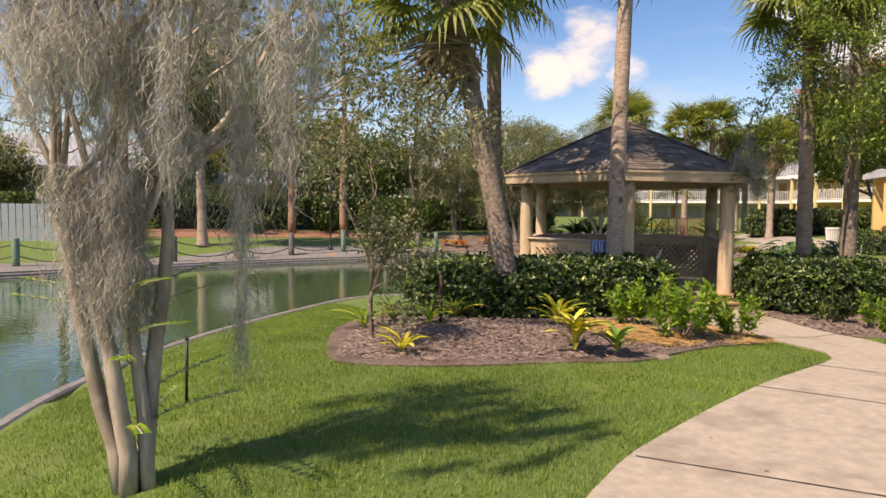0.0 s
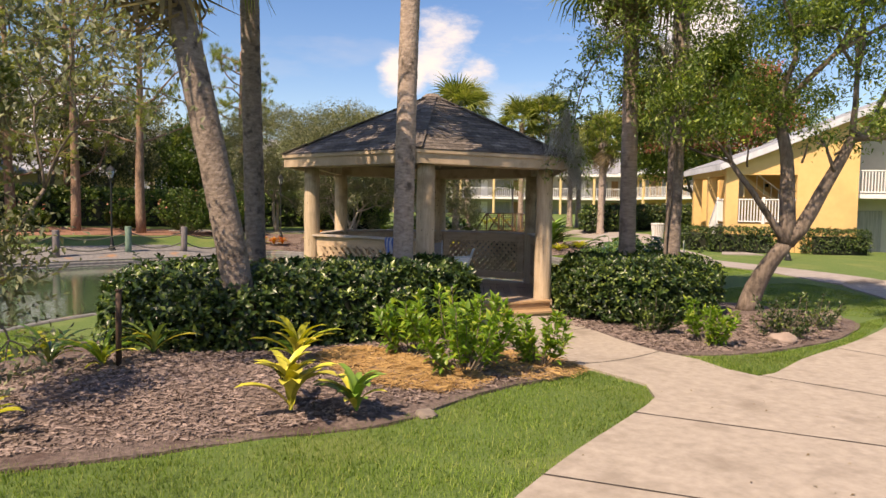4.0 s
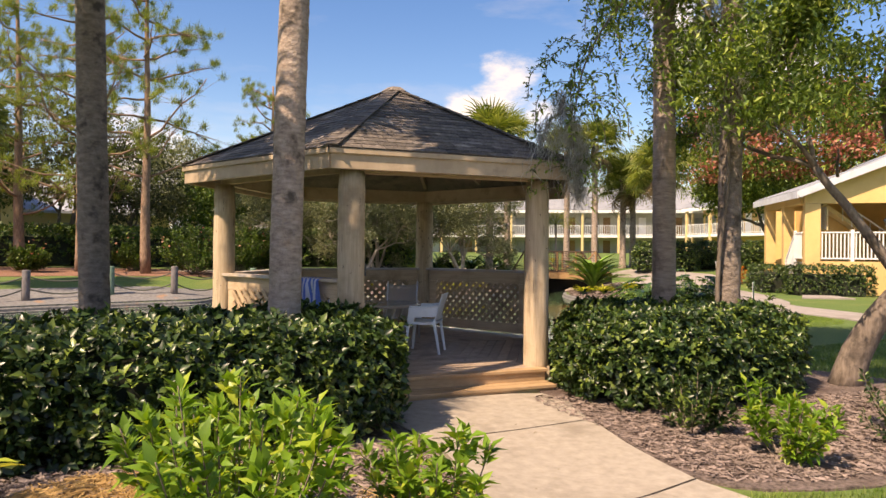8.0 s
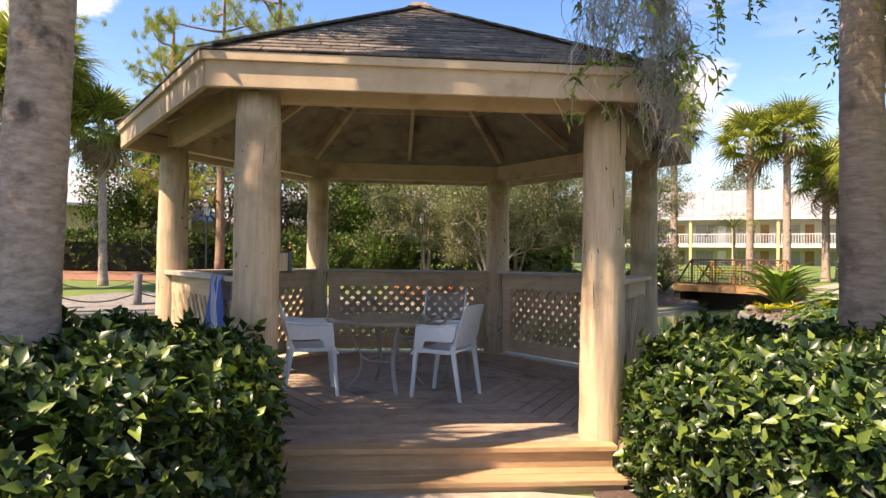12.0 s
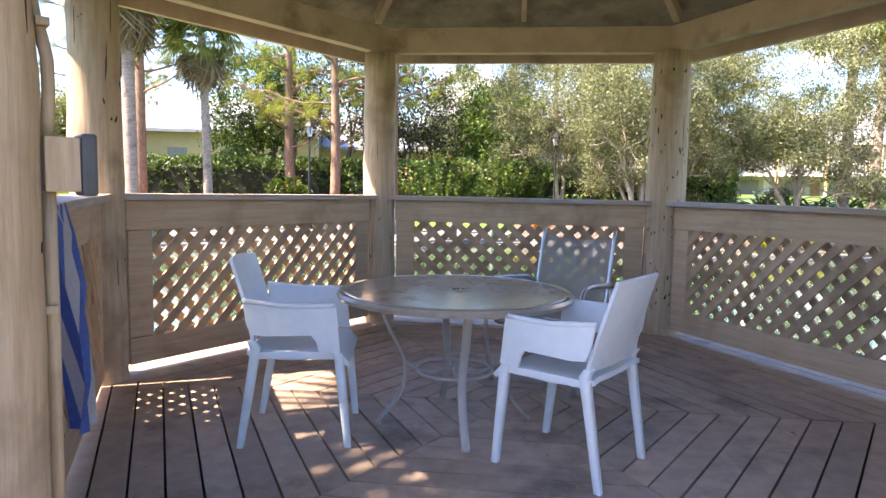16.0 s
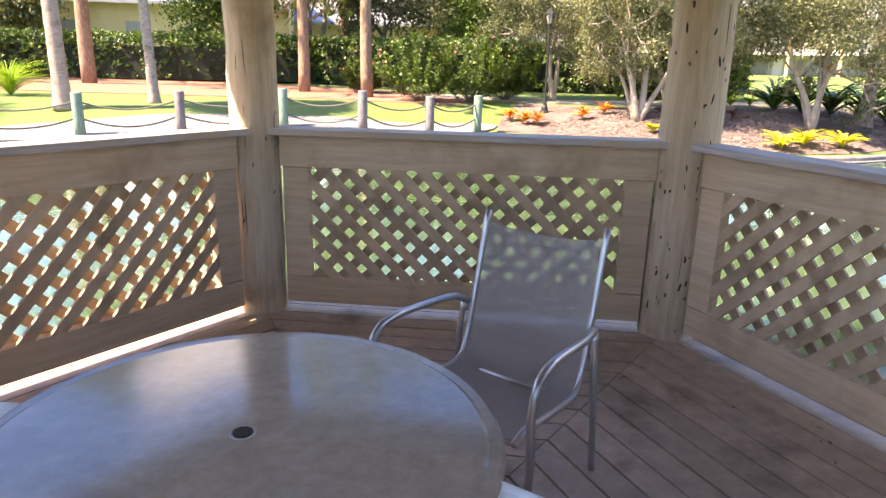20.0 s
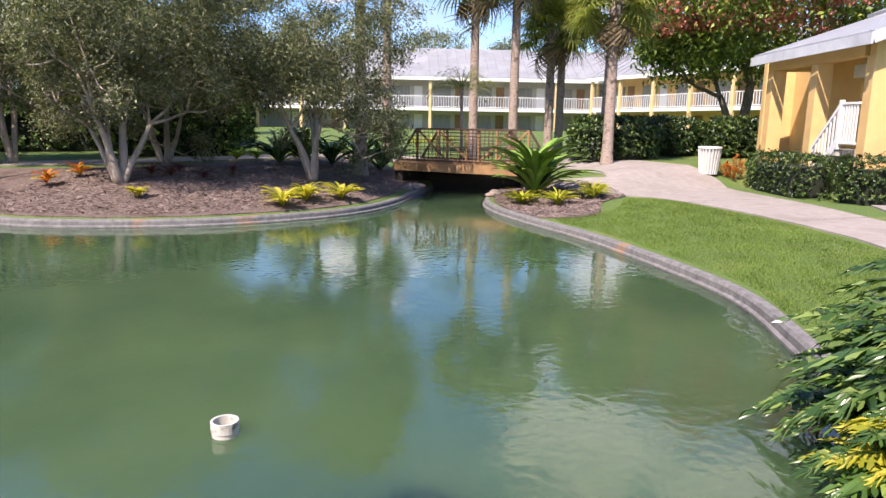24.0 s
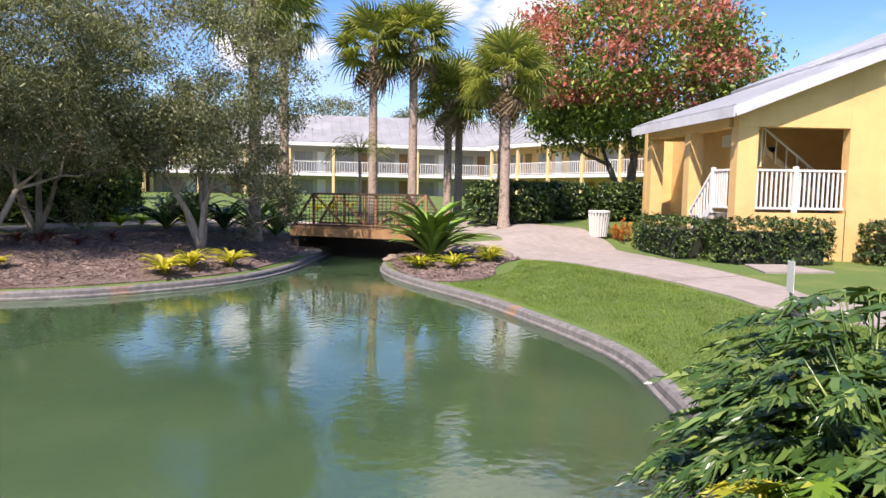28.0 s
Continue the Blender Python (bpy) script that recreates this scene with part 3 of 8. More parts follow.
def ground_sheet():
    def axis(lo, hi, f0, f1, fine):
        c = list(np.arange(f0, f1 + 1e-6, fine))
        st, v = fine, f0
        while v > lo:
            st *= 1.35
            v -= st
            c.insert(0, v)
        st, v = fine, f1
        while v < hi:
            st *= 1.35
            v += st
            c.append(v)
        return np.array(c)
    xs, ys = axis(-900, 900, -13, 16, 0.3), axis(-900, 900, -17, 24, 0.3)
    X, Y = np.meshgrid(xs, ys)
    d = pond_distance(X.ravel(), Y.ravel()).reshape(X.shape)
    Z = land(X, Y, np.maximum(d, 0))
    Z = np.where(d < -0.05, np.maximum(-1.2, -0.55 + d * 0.8), Z)
    rng = np.random.default_rng(3)
    Z = Z + rng.normal(size=Z.shape) * 0.006
    v = np.stack([X.ravel(), Y.ravel(), Z.ravel()], 1)
    ny, nx = X.shape
    i = np.arange(ny - 1)[:, None] * nx + np.arange(nx - 1)[None]
    f = np.stack([i, i + 1, i + nx + 1, i + nx], -1).reshape(-1, 4)
    ob = tri_cloud("ground", v, f, "grass", None)
    ob.data.polygons.foreach_set("use_smooth", [True] * len(ob.data.polygons))
    return tagged(ob, "green lawn sloping down to a pond", "lawn", kind="structure")


def drape(name, outline, step, up, material, thick=0.0, rough=0.0, smooth_edge=True, parent=None, seed=1):
    """A patch with the given outline laid over the ground, with real thickness at its edge."""
    edge = spline(outline, step, True) if smooth_edge else [np.array(p, float) for p in outline]
    n = len(edge)
    E = np.array(edge)
    lo, hi = E.min(0), E.max(0)
    gx, gy = np.meshgrid(np.arange(lo[0], hi[0], step), np.arange(lo[1], hi[1], step))
    P = np.stack([gx.ravel(), gy.ravel()], 1)
    ins = np.zeros(len(P), bool)
    near = np.full(len(P), 1e9)
    for (ax, ay), (bx, by) in zip(E, np.roll(E, -1, 0)):
        ins ^= ((ay > P[:, 1]) != (by > P[:, 1])) & (P[:, 0] < (bx - ax) * (P[:, 1] - ay) / (by - ay + 1e-12) + ax)
        near = np.minimum(near, (P[:, 0] - ax) ** 2 + (P[:, 1] - ay) ** 2)
    P = P[ins & (near > (step * 0.5) ** 2)]
    pts = [Vector(p) for p in E] + [Vector(p) for p in P]
    res = geometry.delaunay_2d_cdt(pts, [(i, (i + 1) % n) for i in range(n)], [list(range(n))], 1, 1e-5)
    V, F = res[0], res[2]
    A = np.array([(v.x, v.y) for v in V])
    Z = land(A[:, 0], A[:, 1]) + up
    rng = np.random.default_rng(seed)
    Z = Z + rng.uniform(-rough, rough, len(Z))
    verts = [(x, y, z) for (x, y), z in zip(A, Z)]
    faces = [tuple(f) for f in F]
    if thick:
        o = len(verts)
        verts += [(E[i][0], E[i][1], Z[i] - thick) for i in range(n)]
        faces += [(i, o + i, o + (i + 1) % n, (i + 1) % n) for i in range(n)]
    return raw(name, verts, faces, material, parent, smooth=not thick)


ground_sheet()
water = raw("water", [(-60, -40, WATER), (40, -40, WATER), (40, 40, WATER), (-60, 40, WATER)], [(0, 1, 2, 3)], "water")
tagged(water, "calm murky green pond water with mirrored trees", "water", kind="structure")


def sweep(name, line, prof, material, parent=None, closed=False, base=None):
    """A profile of (out, up) pairs carried along a line of (x, y)."""
    n, k = len(line), len(prof)
    vs, fs = [], []
    for i in range(n):
        a, b2 = line[(i - 1) % n] if closed or i else line[0], line[(i + 1) % n] if closed or i < n - 1 else line[-1]
        t = np.array(b2) - np.array(a)
        t = t / (np.linalg.norm(t) + 1e-9)
        o = np.array((t[1], -t[0]))
        z = 0.0 if base is None else base(*line[i])
        vs += [(line[i][0] + o[0] * u, line[i][1] + o[1] * u, z + w) for u, w in prof]
    for i in range(n if closed else n - 1):
        for j in range(k):
            fs.append((i * k + j, i * k + (j + 1) % k, ((i + 1) % n) * k + (j + 1) % k, ((i + 1) % n) * k + j))
    return raw(name, vs, fs, material, parent)


curb = sweep("curb", SHORE_LINE, [(-0.13, -0.6), (-0.13, -0.10), (-0.11, -0.085), (-0.09, -0.08), (-0.085, -0.01), (-0.06, 0.025), (0.05, 0.025), (0.075, 0.0), (0.075, -0.6)], "curb", closed=True,
             base=lambda x, y: 0.0)
tagged(curb, "grey stained concrete curb round the pond", "curb", kind="structure")

# ---------- paths and beds ----------
# main walk from the start past the pavilion, and its branch to the steps
PATH_OUT = [(-9.2, -14.6), (-6.55, -11.5), (-5.28, -10.4), (-3.4, -9.1), (-2.0, -8.3), (-1.25, -7.85), (-0.95, -7.4), (-1.05, -6.9), (-1.15, -6.3), (-1.05, -5.6), (-0.95, -4.6), (-0.93, -2.9),
            (1.05, -2.9), (0.95, -4.0), (0.75, -5.0), (0.68, -6.0), (0.8, -6.5), (0.68, -7.5), (2.1, -7.05), (4.45, -6.45), (7.4, -5.4), (9.2, -4.3),
            (11.2, -1.8), (12.9, -1.8), (10.6, -5.4),
            (5.2, -8.6), (2.0, -9.6), (-1.0, -11.0), (-3.6, -12.8), (-6.0, -15.8), (-8.6, -17.9), (-12.0, -16.9)]
pav = drape("pavement", PATH_OUT, 0.4, 0.03, "concrete", 0.12)
tagged(pav, "pale tan concrete garden path with joints", "path", kind="structure")
east_path = drape("pavement_east", [(11.2, -1.8), (12.3, 1.6), (12.55, 4.9), (13.3, 6.2), (14.2, 7.9), (15.0, 10.1), (15.2, 12.0), (14.3, 14.2), (14.0, 15.0), (15.1, 15.7), (16.2, 14.6), (17.0, 16.0), (17.9, 18.0), (18.4, 20.5),
                                    (20.6, 20.5), (20.6, 16.5), (20.3, 14.0), (19.1, 12.2), (17.4, 9.0), (15.4, 6.2), (14.3, 5.0), (13.9, 2.2), (12.9, -1.8)], 0.4, 0.03, "greypath", 0.12)
tagged(east_path, "grey weathered concrete path by the pond's east bank", "path", kind="structure")

north_path = drape("pavement_north", [(-3.0, 24.4), (2.5, 23.2), (7.0, 24.0), (11.0, 24.5), (15.0, 23.4), (15.0, 22.0), (11.0, 23.0), (7.0, 22.4), (2.5, 21.7), (-3.0, 22.8)], 0.5, 0.03, "concrete", 0.1)
tagged(north_path, "pale concrete path behind the planting beds", "path", kind="structure")

slab = drape("pavement_slab", [(18.7, 8.5), (19.6, 7.9), (18.9, 6.5), (17.4, 7.4)], 0.3, 0.045, "greypath", 0.1, smooth_edge=False)
tagged(slab, "worn concrete slab in the lawn by the yellow house", "slab", kind="structure")

beds = [
    ("mulch_bed_front", [(-7.75, -6.6), (-7.6, -7.5), (-6.4, -7.8), (-5.0, -7.75), (-4.0, -7.75), (-3.2, -7.4), (-2.4, -7.15), (-1.6, -6.95), (-1.2, -6.5), (-1.1, -5.6), (-1.0, -4.6), (-0.97, -2.75), (-3.0, -2.2), (-6.2, -2.6), (-7.4, -4.6)], "mulch"),
    ("mulch_bed_side", [(1.08, -2.75), (0.98, -4.0), (0.78, -5.0), (0.74, -6.0), (1.5, -6.45), (2.6, -6.5), (4.2, -6.25), (5.8, -5.5), (6.2, -4.0), (5.2, -2.2), (3.4, -1.0), (1.6, -1.6)], "mulch"),
    ("mulch_bed_pond", [(-0.2, 17.6), (0.6, 17.6), (1.9, 15.9), (3.7, 14.85), (5.5, 14.5), (7.8, 14.8), (9.5, 15.9), (11.5, 18.0), (13.0, 20.2), (11.0, 22.6), (7.0, 21.6), (3.0, 20.6), (0.5, 21.0)], "mulch"),
    ("mulch_bed_bridge", [(11.08, 11.5), (11.53, 13.25), (12.42, 14.9), (14.0, 16.4), (15.2, 15.2), (15.2, 12.9), (13.4, 11.9), (12.2, 10.9)], "mulch"),
    ("needle_bed", [(-40, 20.5), (-20.0, 18.8), (-12.0, 19.4), (-7.0, 20.3), (-2.4, 20.0), (-1.2, 21.6), (-2.5, 24.0), (-10, 27.0), (-40, 30)], "redmulch"),
]
for nm, outline, mt in beds:
    bd = drape(nm, outline, 0.22 if mt == "mulch" and "pond" not in nm else 0.45, 0.022, mt, 0.04, 0.010, seed=len(nm))
    tagged(bd, "brown shredded bark mulch bed" if mt == "mulch" else "reddish pine needle bed under the trees", "mulch bed", kind="structure")

# ---------- the pavilion ----------
R, DECK, TOPZ, EAVE, APEX, RF = 2.55, 0.33, 2.76, 2.99, 4.38, 3.10
def hexa(r, k):
    a = radians(60 * k)
    return Vector((r * math.cos(a), r * math.sin(a), 0))
CORNERS = [hexa(R, k) for k in range(6)]
CORNERS[4], CORNERS[5] = Vector((-1.24, -2.40, 0)), Vector((1.30, -2.27, 0))
# corner k: 0 east, 1 back right, 2 back left, 3 west, 4 front left, 5 front right; the way in is between 4 and 5

gazebo = thing("gazebo", "tan painted six-sided wooden pavilion with a shingled roof", "gazebo")
rng_g = random.Random(11)
# posts: peeled logs, slightly uneven
for k in range(6):
    c = CORNERS[k]
    pts, rad = [], []
    lean = (rng_g.uniform(-0.015, 0.015), rng_g.uniform(-0.015, 0.015))
    for i in range(15):
        u = i / 14
        pts.append((c.x + lean[0] * u + rng_g.uniform(-0.003, 0.003), c.y + lean[1] * u + rng_g.uniform(-0.003, 0.003), 0.02 + (TOPZ - 0.02) * u))
        rad.append((0.152, 0.172, 0.152, 0.158, 0.166, 0.168)[k] - 0.012 * u + rng_g.uniform(-0.003, 0.003))
    rad[-1] -= 0.01
    post = tube("post", pts, rad, "log", gazebo, 20, wob=0.012, rng=rng_g)
    # bored knots and long drying cracks
    pr_k = (0.15, 0.17, 0.15, 0.156, 0.164, 0.166)[k] - 0.003
    for q_n in range(250 if k == 1 else 46):
        z, a = rng_g.uniform(0.38, 2.6), rng_g.uniform(0, 2 * math.pi)
        crack = q_n < 16
        h = rng_g.uniform(0.10, 0.34) if crack else rng_g.choice((0.010, 0.014, 0.02, 0.028, 0.042)) * (1.5 if k == 1 else 1.0)
        w = rng_g.uniform(0.0025, 0.005) if crack else rng_g.uniform(0.004, 0.011) * (1.5 if k == 1 else 1.0)
        rr = pr_k - 0.012 * z / TOPZ
        at = Matrix.Translation((c.x + lean[0] * z / TOPZ + rr * math.cos(a), c.y + lean[1] * z / TOPZ + rr * math.sin(a), z)) @ pose(0, 0, 0, rng_g.uniform(-3, 3) if crack else rng_g.uniform(-22, 22), 0, math.degrees(a))
        kb = bmesh.new()
        for px in (-0.006, 0.0045):
            for py, pz in ((0, -h / 2), (w / 2, -h * 0.2), (w * 0.4, h * 0.25), (0, h / 2), (-w * 0.45, h * 0.2), (-w / 2, -h * 0.25)):
                kb.verts.new(at @ Vector((px, py, pz)))
        kb.verts.ensure_lookup_table()
        kv = kb.verts[:]
        kb.faces.new(kv[6:12]), kb.faces.new(kv[5::-1])
        for q in range(6):
            kb.faces.new((kv[q], kv[(q + 1) % 6], kv[6 + (q + 1) % 6], kv[6 + q]))
        part("crack" if crack else "knot", kb, "dark", post)

# deck boards: rings of planks, one sixth each
pitch_w, gap = 0.142, 0.011
apo = 2.42
ring = 0
a0 = apo
while a0 > 0.05:
    a1 = max(a0 - pitch_w + gap, 0.02)
    t30 = math.tan(radians(30))
    for k in range(6):
        ang = 60 * k + 30
        poly = [(a0, -a0 * t30 + 0.003), (a0, a0 * t30 - 0.003), (a1, a1 * t30 - 0.003), (a1, -a1 * t30 + 0.003)]
        rt = Matrix.Rotation(radians(ang), 2)
        poly = [tuple(rt @ Vector(p)) for p in poly]
        part("deck_board", prism(poly, DECK - 0.035 + rng_g.uniform(-0.002, 0.002), DECK + rng_g.uniform(-0.0015, 0.0015)), "deck", gazebo)
    a0 -= pitch_w
# solid near-black slab below the boards, painting the shade in their gaps
part("deck_frame", prism([tuple(hexa(2.74, k).xy) for k in range(6)], 0.05, DECK - 0.042), "dark", gazebo)
for k in range(6):
    p0, p1 = hexa(2.8, k), hexa(2.8, k + 1)
    if k == 4:
        continue
    part("rim_board", bar((p0.x, p0.y, DECK - 0.10), (p1.x, p1.y, DECK - 0.10), 0.04, 0.2), "wood", gazebo)
# front: a riser, one tread, a lower riser
yf = -apo
part("deck_edge", box((2.66, 0.14, 0.04), Matrix.Translation((0, yf - 0.06, DECK - 0.022)), 0.006), "step", gazebo)
part("riser", box((2.60, 0.03, 0.13), Matrix.Translation((0, yf - 0.09, DECK - 0.109)), 0.003), "step", gazebo)
part("tread", box((2.62, 0.15, 0.04), Matrix.Translation((0, yf - 0.145, 0.155)), 0.006), "step", gazebo)
part("tread", box((2.62, 0.15, 0.04), Matrix.Translation((0, yf - 0.302, 0.153)), 0.006), "step", gazebo)
part("riser", box((2.58, 0.03, 0.10), Matrix.Translation((0, yf - 0.34, 0.082)), 0.003), "step", gazebo)

# ring beams under the eaves and the fascia
for k in range(6):
    p0, p1 = hexa(R + 0.02, k), hexa(R + 0.02, k + 1)
    part("beam", bar((p0.x, p0.y, TOPZ + 0.11), (p1.x, p1.y, TOPZ + 0.11), 0.10, 0.22, 0.006), "wood", gazebo)
    q0, q1 = hexa(RF - 0.03, k), hexa(RF - 0.03, k + 1)
    part("fascia", bar((q0.x, q0.y, EAVE - 0.135), (q1.x, q1.y, EAVE - 0.135), 0.045, 0.20, 0.005), "wood", gazebo)
    q0, q1 = hexa(RF + 0.0, k), hexa(RF + 0.0, k + 1)
    part("drip_board", bar((q0.x, q0.y, EAVE - 0.035), (q1.x, q1.y, EAVE - 0.035), 0.05, 0.06, 0.005), "wood", gazebo)
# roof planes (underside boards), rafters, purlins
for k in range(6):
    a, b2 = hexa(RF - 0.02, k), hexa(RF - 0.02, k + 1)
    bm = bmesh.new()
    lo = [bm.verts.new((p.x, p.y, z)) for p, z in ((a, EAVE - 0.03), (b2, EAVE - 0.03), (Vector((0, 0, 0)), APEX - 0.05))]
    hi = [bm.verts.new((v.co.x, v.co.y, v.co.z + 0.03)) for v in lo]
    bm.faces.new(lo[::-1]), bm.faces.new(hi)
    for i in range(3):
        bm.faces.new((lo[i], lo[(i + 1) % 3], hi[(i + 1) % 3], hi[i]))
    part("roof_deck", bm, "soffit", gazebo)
    part("hip_rafter", bar((a.x * 0.86, a.y * 0.86, EAVE + 0.10), (0, 0, APEX - 0.12), 0.06, 0.12, 0.004), "wood", gazebo)
    md = (a + b2) / 2
    part("rafter", bar((md.x * 0.86, md.y * 0.86, EAVE + 0.10), (0, 0, APEX - 0.12), 0.045, 0.10, 0.004), "wood", gazebo)
    c0, c1 = a * 0.52, b2 * 0.52
    zc = EAVE + (APEX - EAVE) * 0.48 - 0.10
    part("purlin", bar((c0.x, c0.y, zc), (c1.x, c1.y, zc), 0.045, 0.09, 0.004), "wood", gazebo)

# railings on five sides
RAIL = 1.49
def rail_panel(k):
    p0, p1 = CORNERS[k], CORNERS[(k + 1) % 6]
    d = (p1 - p0).normalized()
    a, b2 = p0 + d * 0.15, p1 - d * 0.15
    n = Vector((d.y, -d.x, 0))
    L = (b2 - a).length
    m = Matrix((d, -n, Vector((0, 0, 1)))).transposed().to_4x4()
    m.translation = (a + b2) / 2
    rail = new("railing")
    rail.parent = gazebo
    rail.matrix_local = m
    rail.empty_display_size = 0.1
    part("cap", box((L + 0.09, 0.19, 0.04), Matrix.Translation((0, 0.0, RAIL - 0.02)), 0.005), "railtop", rail, "weathered grey top board")
    top = RAIL - 0.042
    part("top_board", box((L - 0.02, 0.066, 0.19), Matrix.Translation((0, 0, top - 0.095)), 0.004), "railwood", rail)
    bot = DECK + 0.06
    part("bottom_board", box((L - 0.045, 0.066, 0.17), Matrix.Translation((0, 0, bot + 0.085)), 0.004), "railwood", rail)
    zl, zh = bot + 0.172, top - 0.192
    for s in (-1, 1):
        part("stile", box((0.16, 0.064, zh - zl - 0.004), Matrix.Translation((s * (L / 2 - 0.103), 0.0, (zl + zh) / 2)), 0.004), "railwood", rail)
    x0, x1 = -L / 2 + 0.187, L / 2 - 0.187
    # crossed slats, clipped to the opening
    sw, st = 0.058, 0.154
    for layer, sgn in ((0, 1), (1, -1)):
        off = -(zh - zl) - 0.05
        while off < (x1 - x0):
            # the line x = x0 + off + t, z = zl + t
            t0, t1 = max(0, -off) - 0.028, min(zh - zl, x1 - x0 - off) + 0.028
            if t1 - t0 > 0.10:
                pa, pb = (x0 + off + t0, zl + t0), (x0 + off + t1, zl + t1)
                if (sgn < 0) != (k in (1, 3)):
                    pa, pb = (x0 + x1 - pa[0], pa[1]), (x0 + x1 - pb[0], pb[1])
                dx, dz = pb[0] - pa[0], pb[1] - pa[1]
                ln = math.hypot(dx, dz)
                mm = along((pa[0], 0.022 if layer else -0.043, pa[1]), (pb[0], 0.022 if layer else -0.043, pb[1]))
                part("slat", box((ln, 0.019, sw), mm, 0.0), "slat", rail)
            off += st
for k in (0, 1, 2, 3, 5):
    rail_panel(k)

# ceiling fan
part("fan_motor", lathe([(0.02, APEX - 0.1), (0.02, 3.62), (0.10, 3.58), (0.12, 3.50), (0.08, 3.44), (0.03, 3.42)], 14), "white", gazebo, "white ceiling fan motor")
for k in range(4):
    rot = pose(0, 0, 3.50, 0, 0, 25 + 90 * k) @ pose(0.40, 0, 0, 12, 0, 0)
    part("fan_blade", box((0.52, 0.13, 0.012), rot, 0.004), "white", gazebo, "white fan blade")
# outlet box and conduit on the front left post
c4 = CORNERS[4]
ob4 = Vector((0.7071, 0.7071, 0))
e4 = c4 + ob4 * 0.20
sb = thing("electrical_box", "tan outlet box with grey cover and conduit on pavilion post", "electrical box", (e4.x, e4.y, 1.60), 45)
part("body", box((0.075, 0.10, 0.13), Matrix.Translation((0, 0, 0)), 0.005), "log", sb)
part("cover", box((0.035, 0.115, 0.15), Matrix.Translation((0.056, 0, 0)), 0.008), "boxgrey", sb, "grey weatherproof cover")
tube("conduit", [(-0.03, 0, -1.27), (-0.025, 0, -0.5), (-0.025, 0, -0.065)], 0.016, "log", sb, 10)
tube("conduit", spline([(-0.025, 0, 0.065), (-0.02, 0, 0.25), (-0.05, 0.02, 0.42), (-0.045, 0.02, 0.8), (-0.04, 0.02, 1.15)], 0.05), 0.015, "log", sb, 10)
for z in (-0.9, -0.35, 0.33):
    part("clip", box((0.03, 0.06, 0.02), Matrix.Translation((-0.03, 0, z)), 0.003), "log", sb)

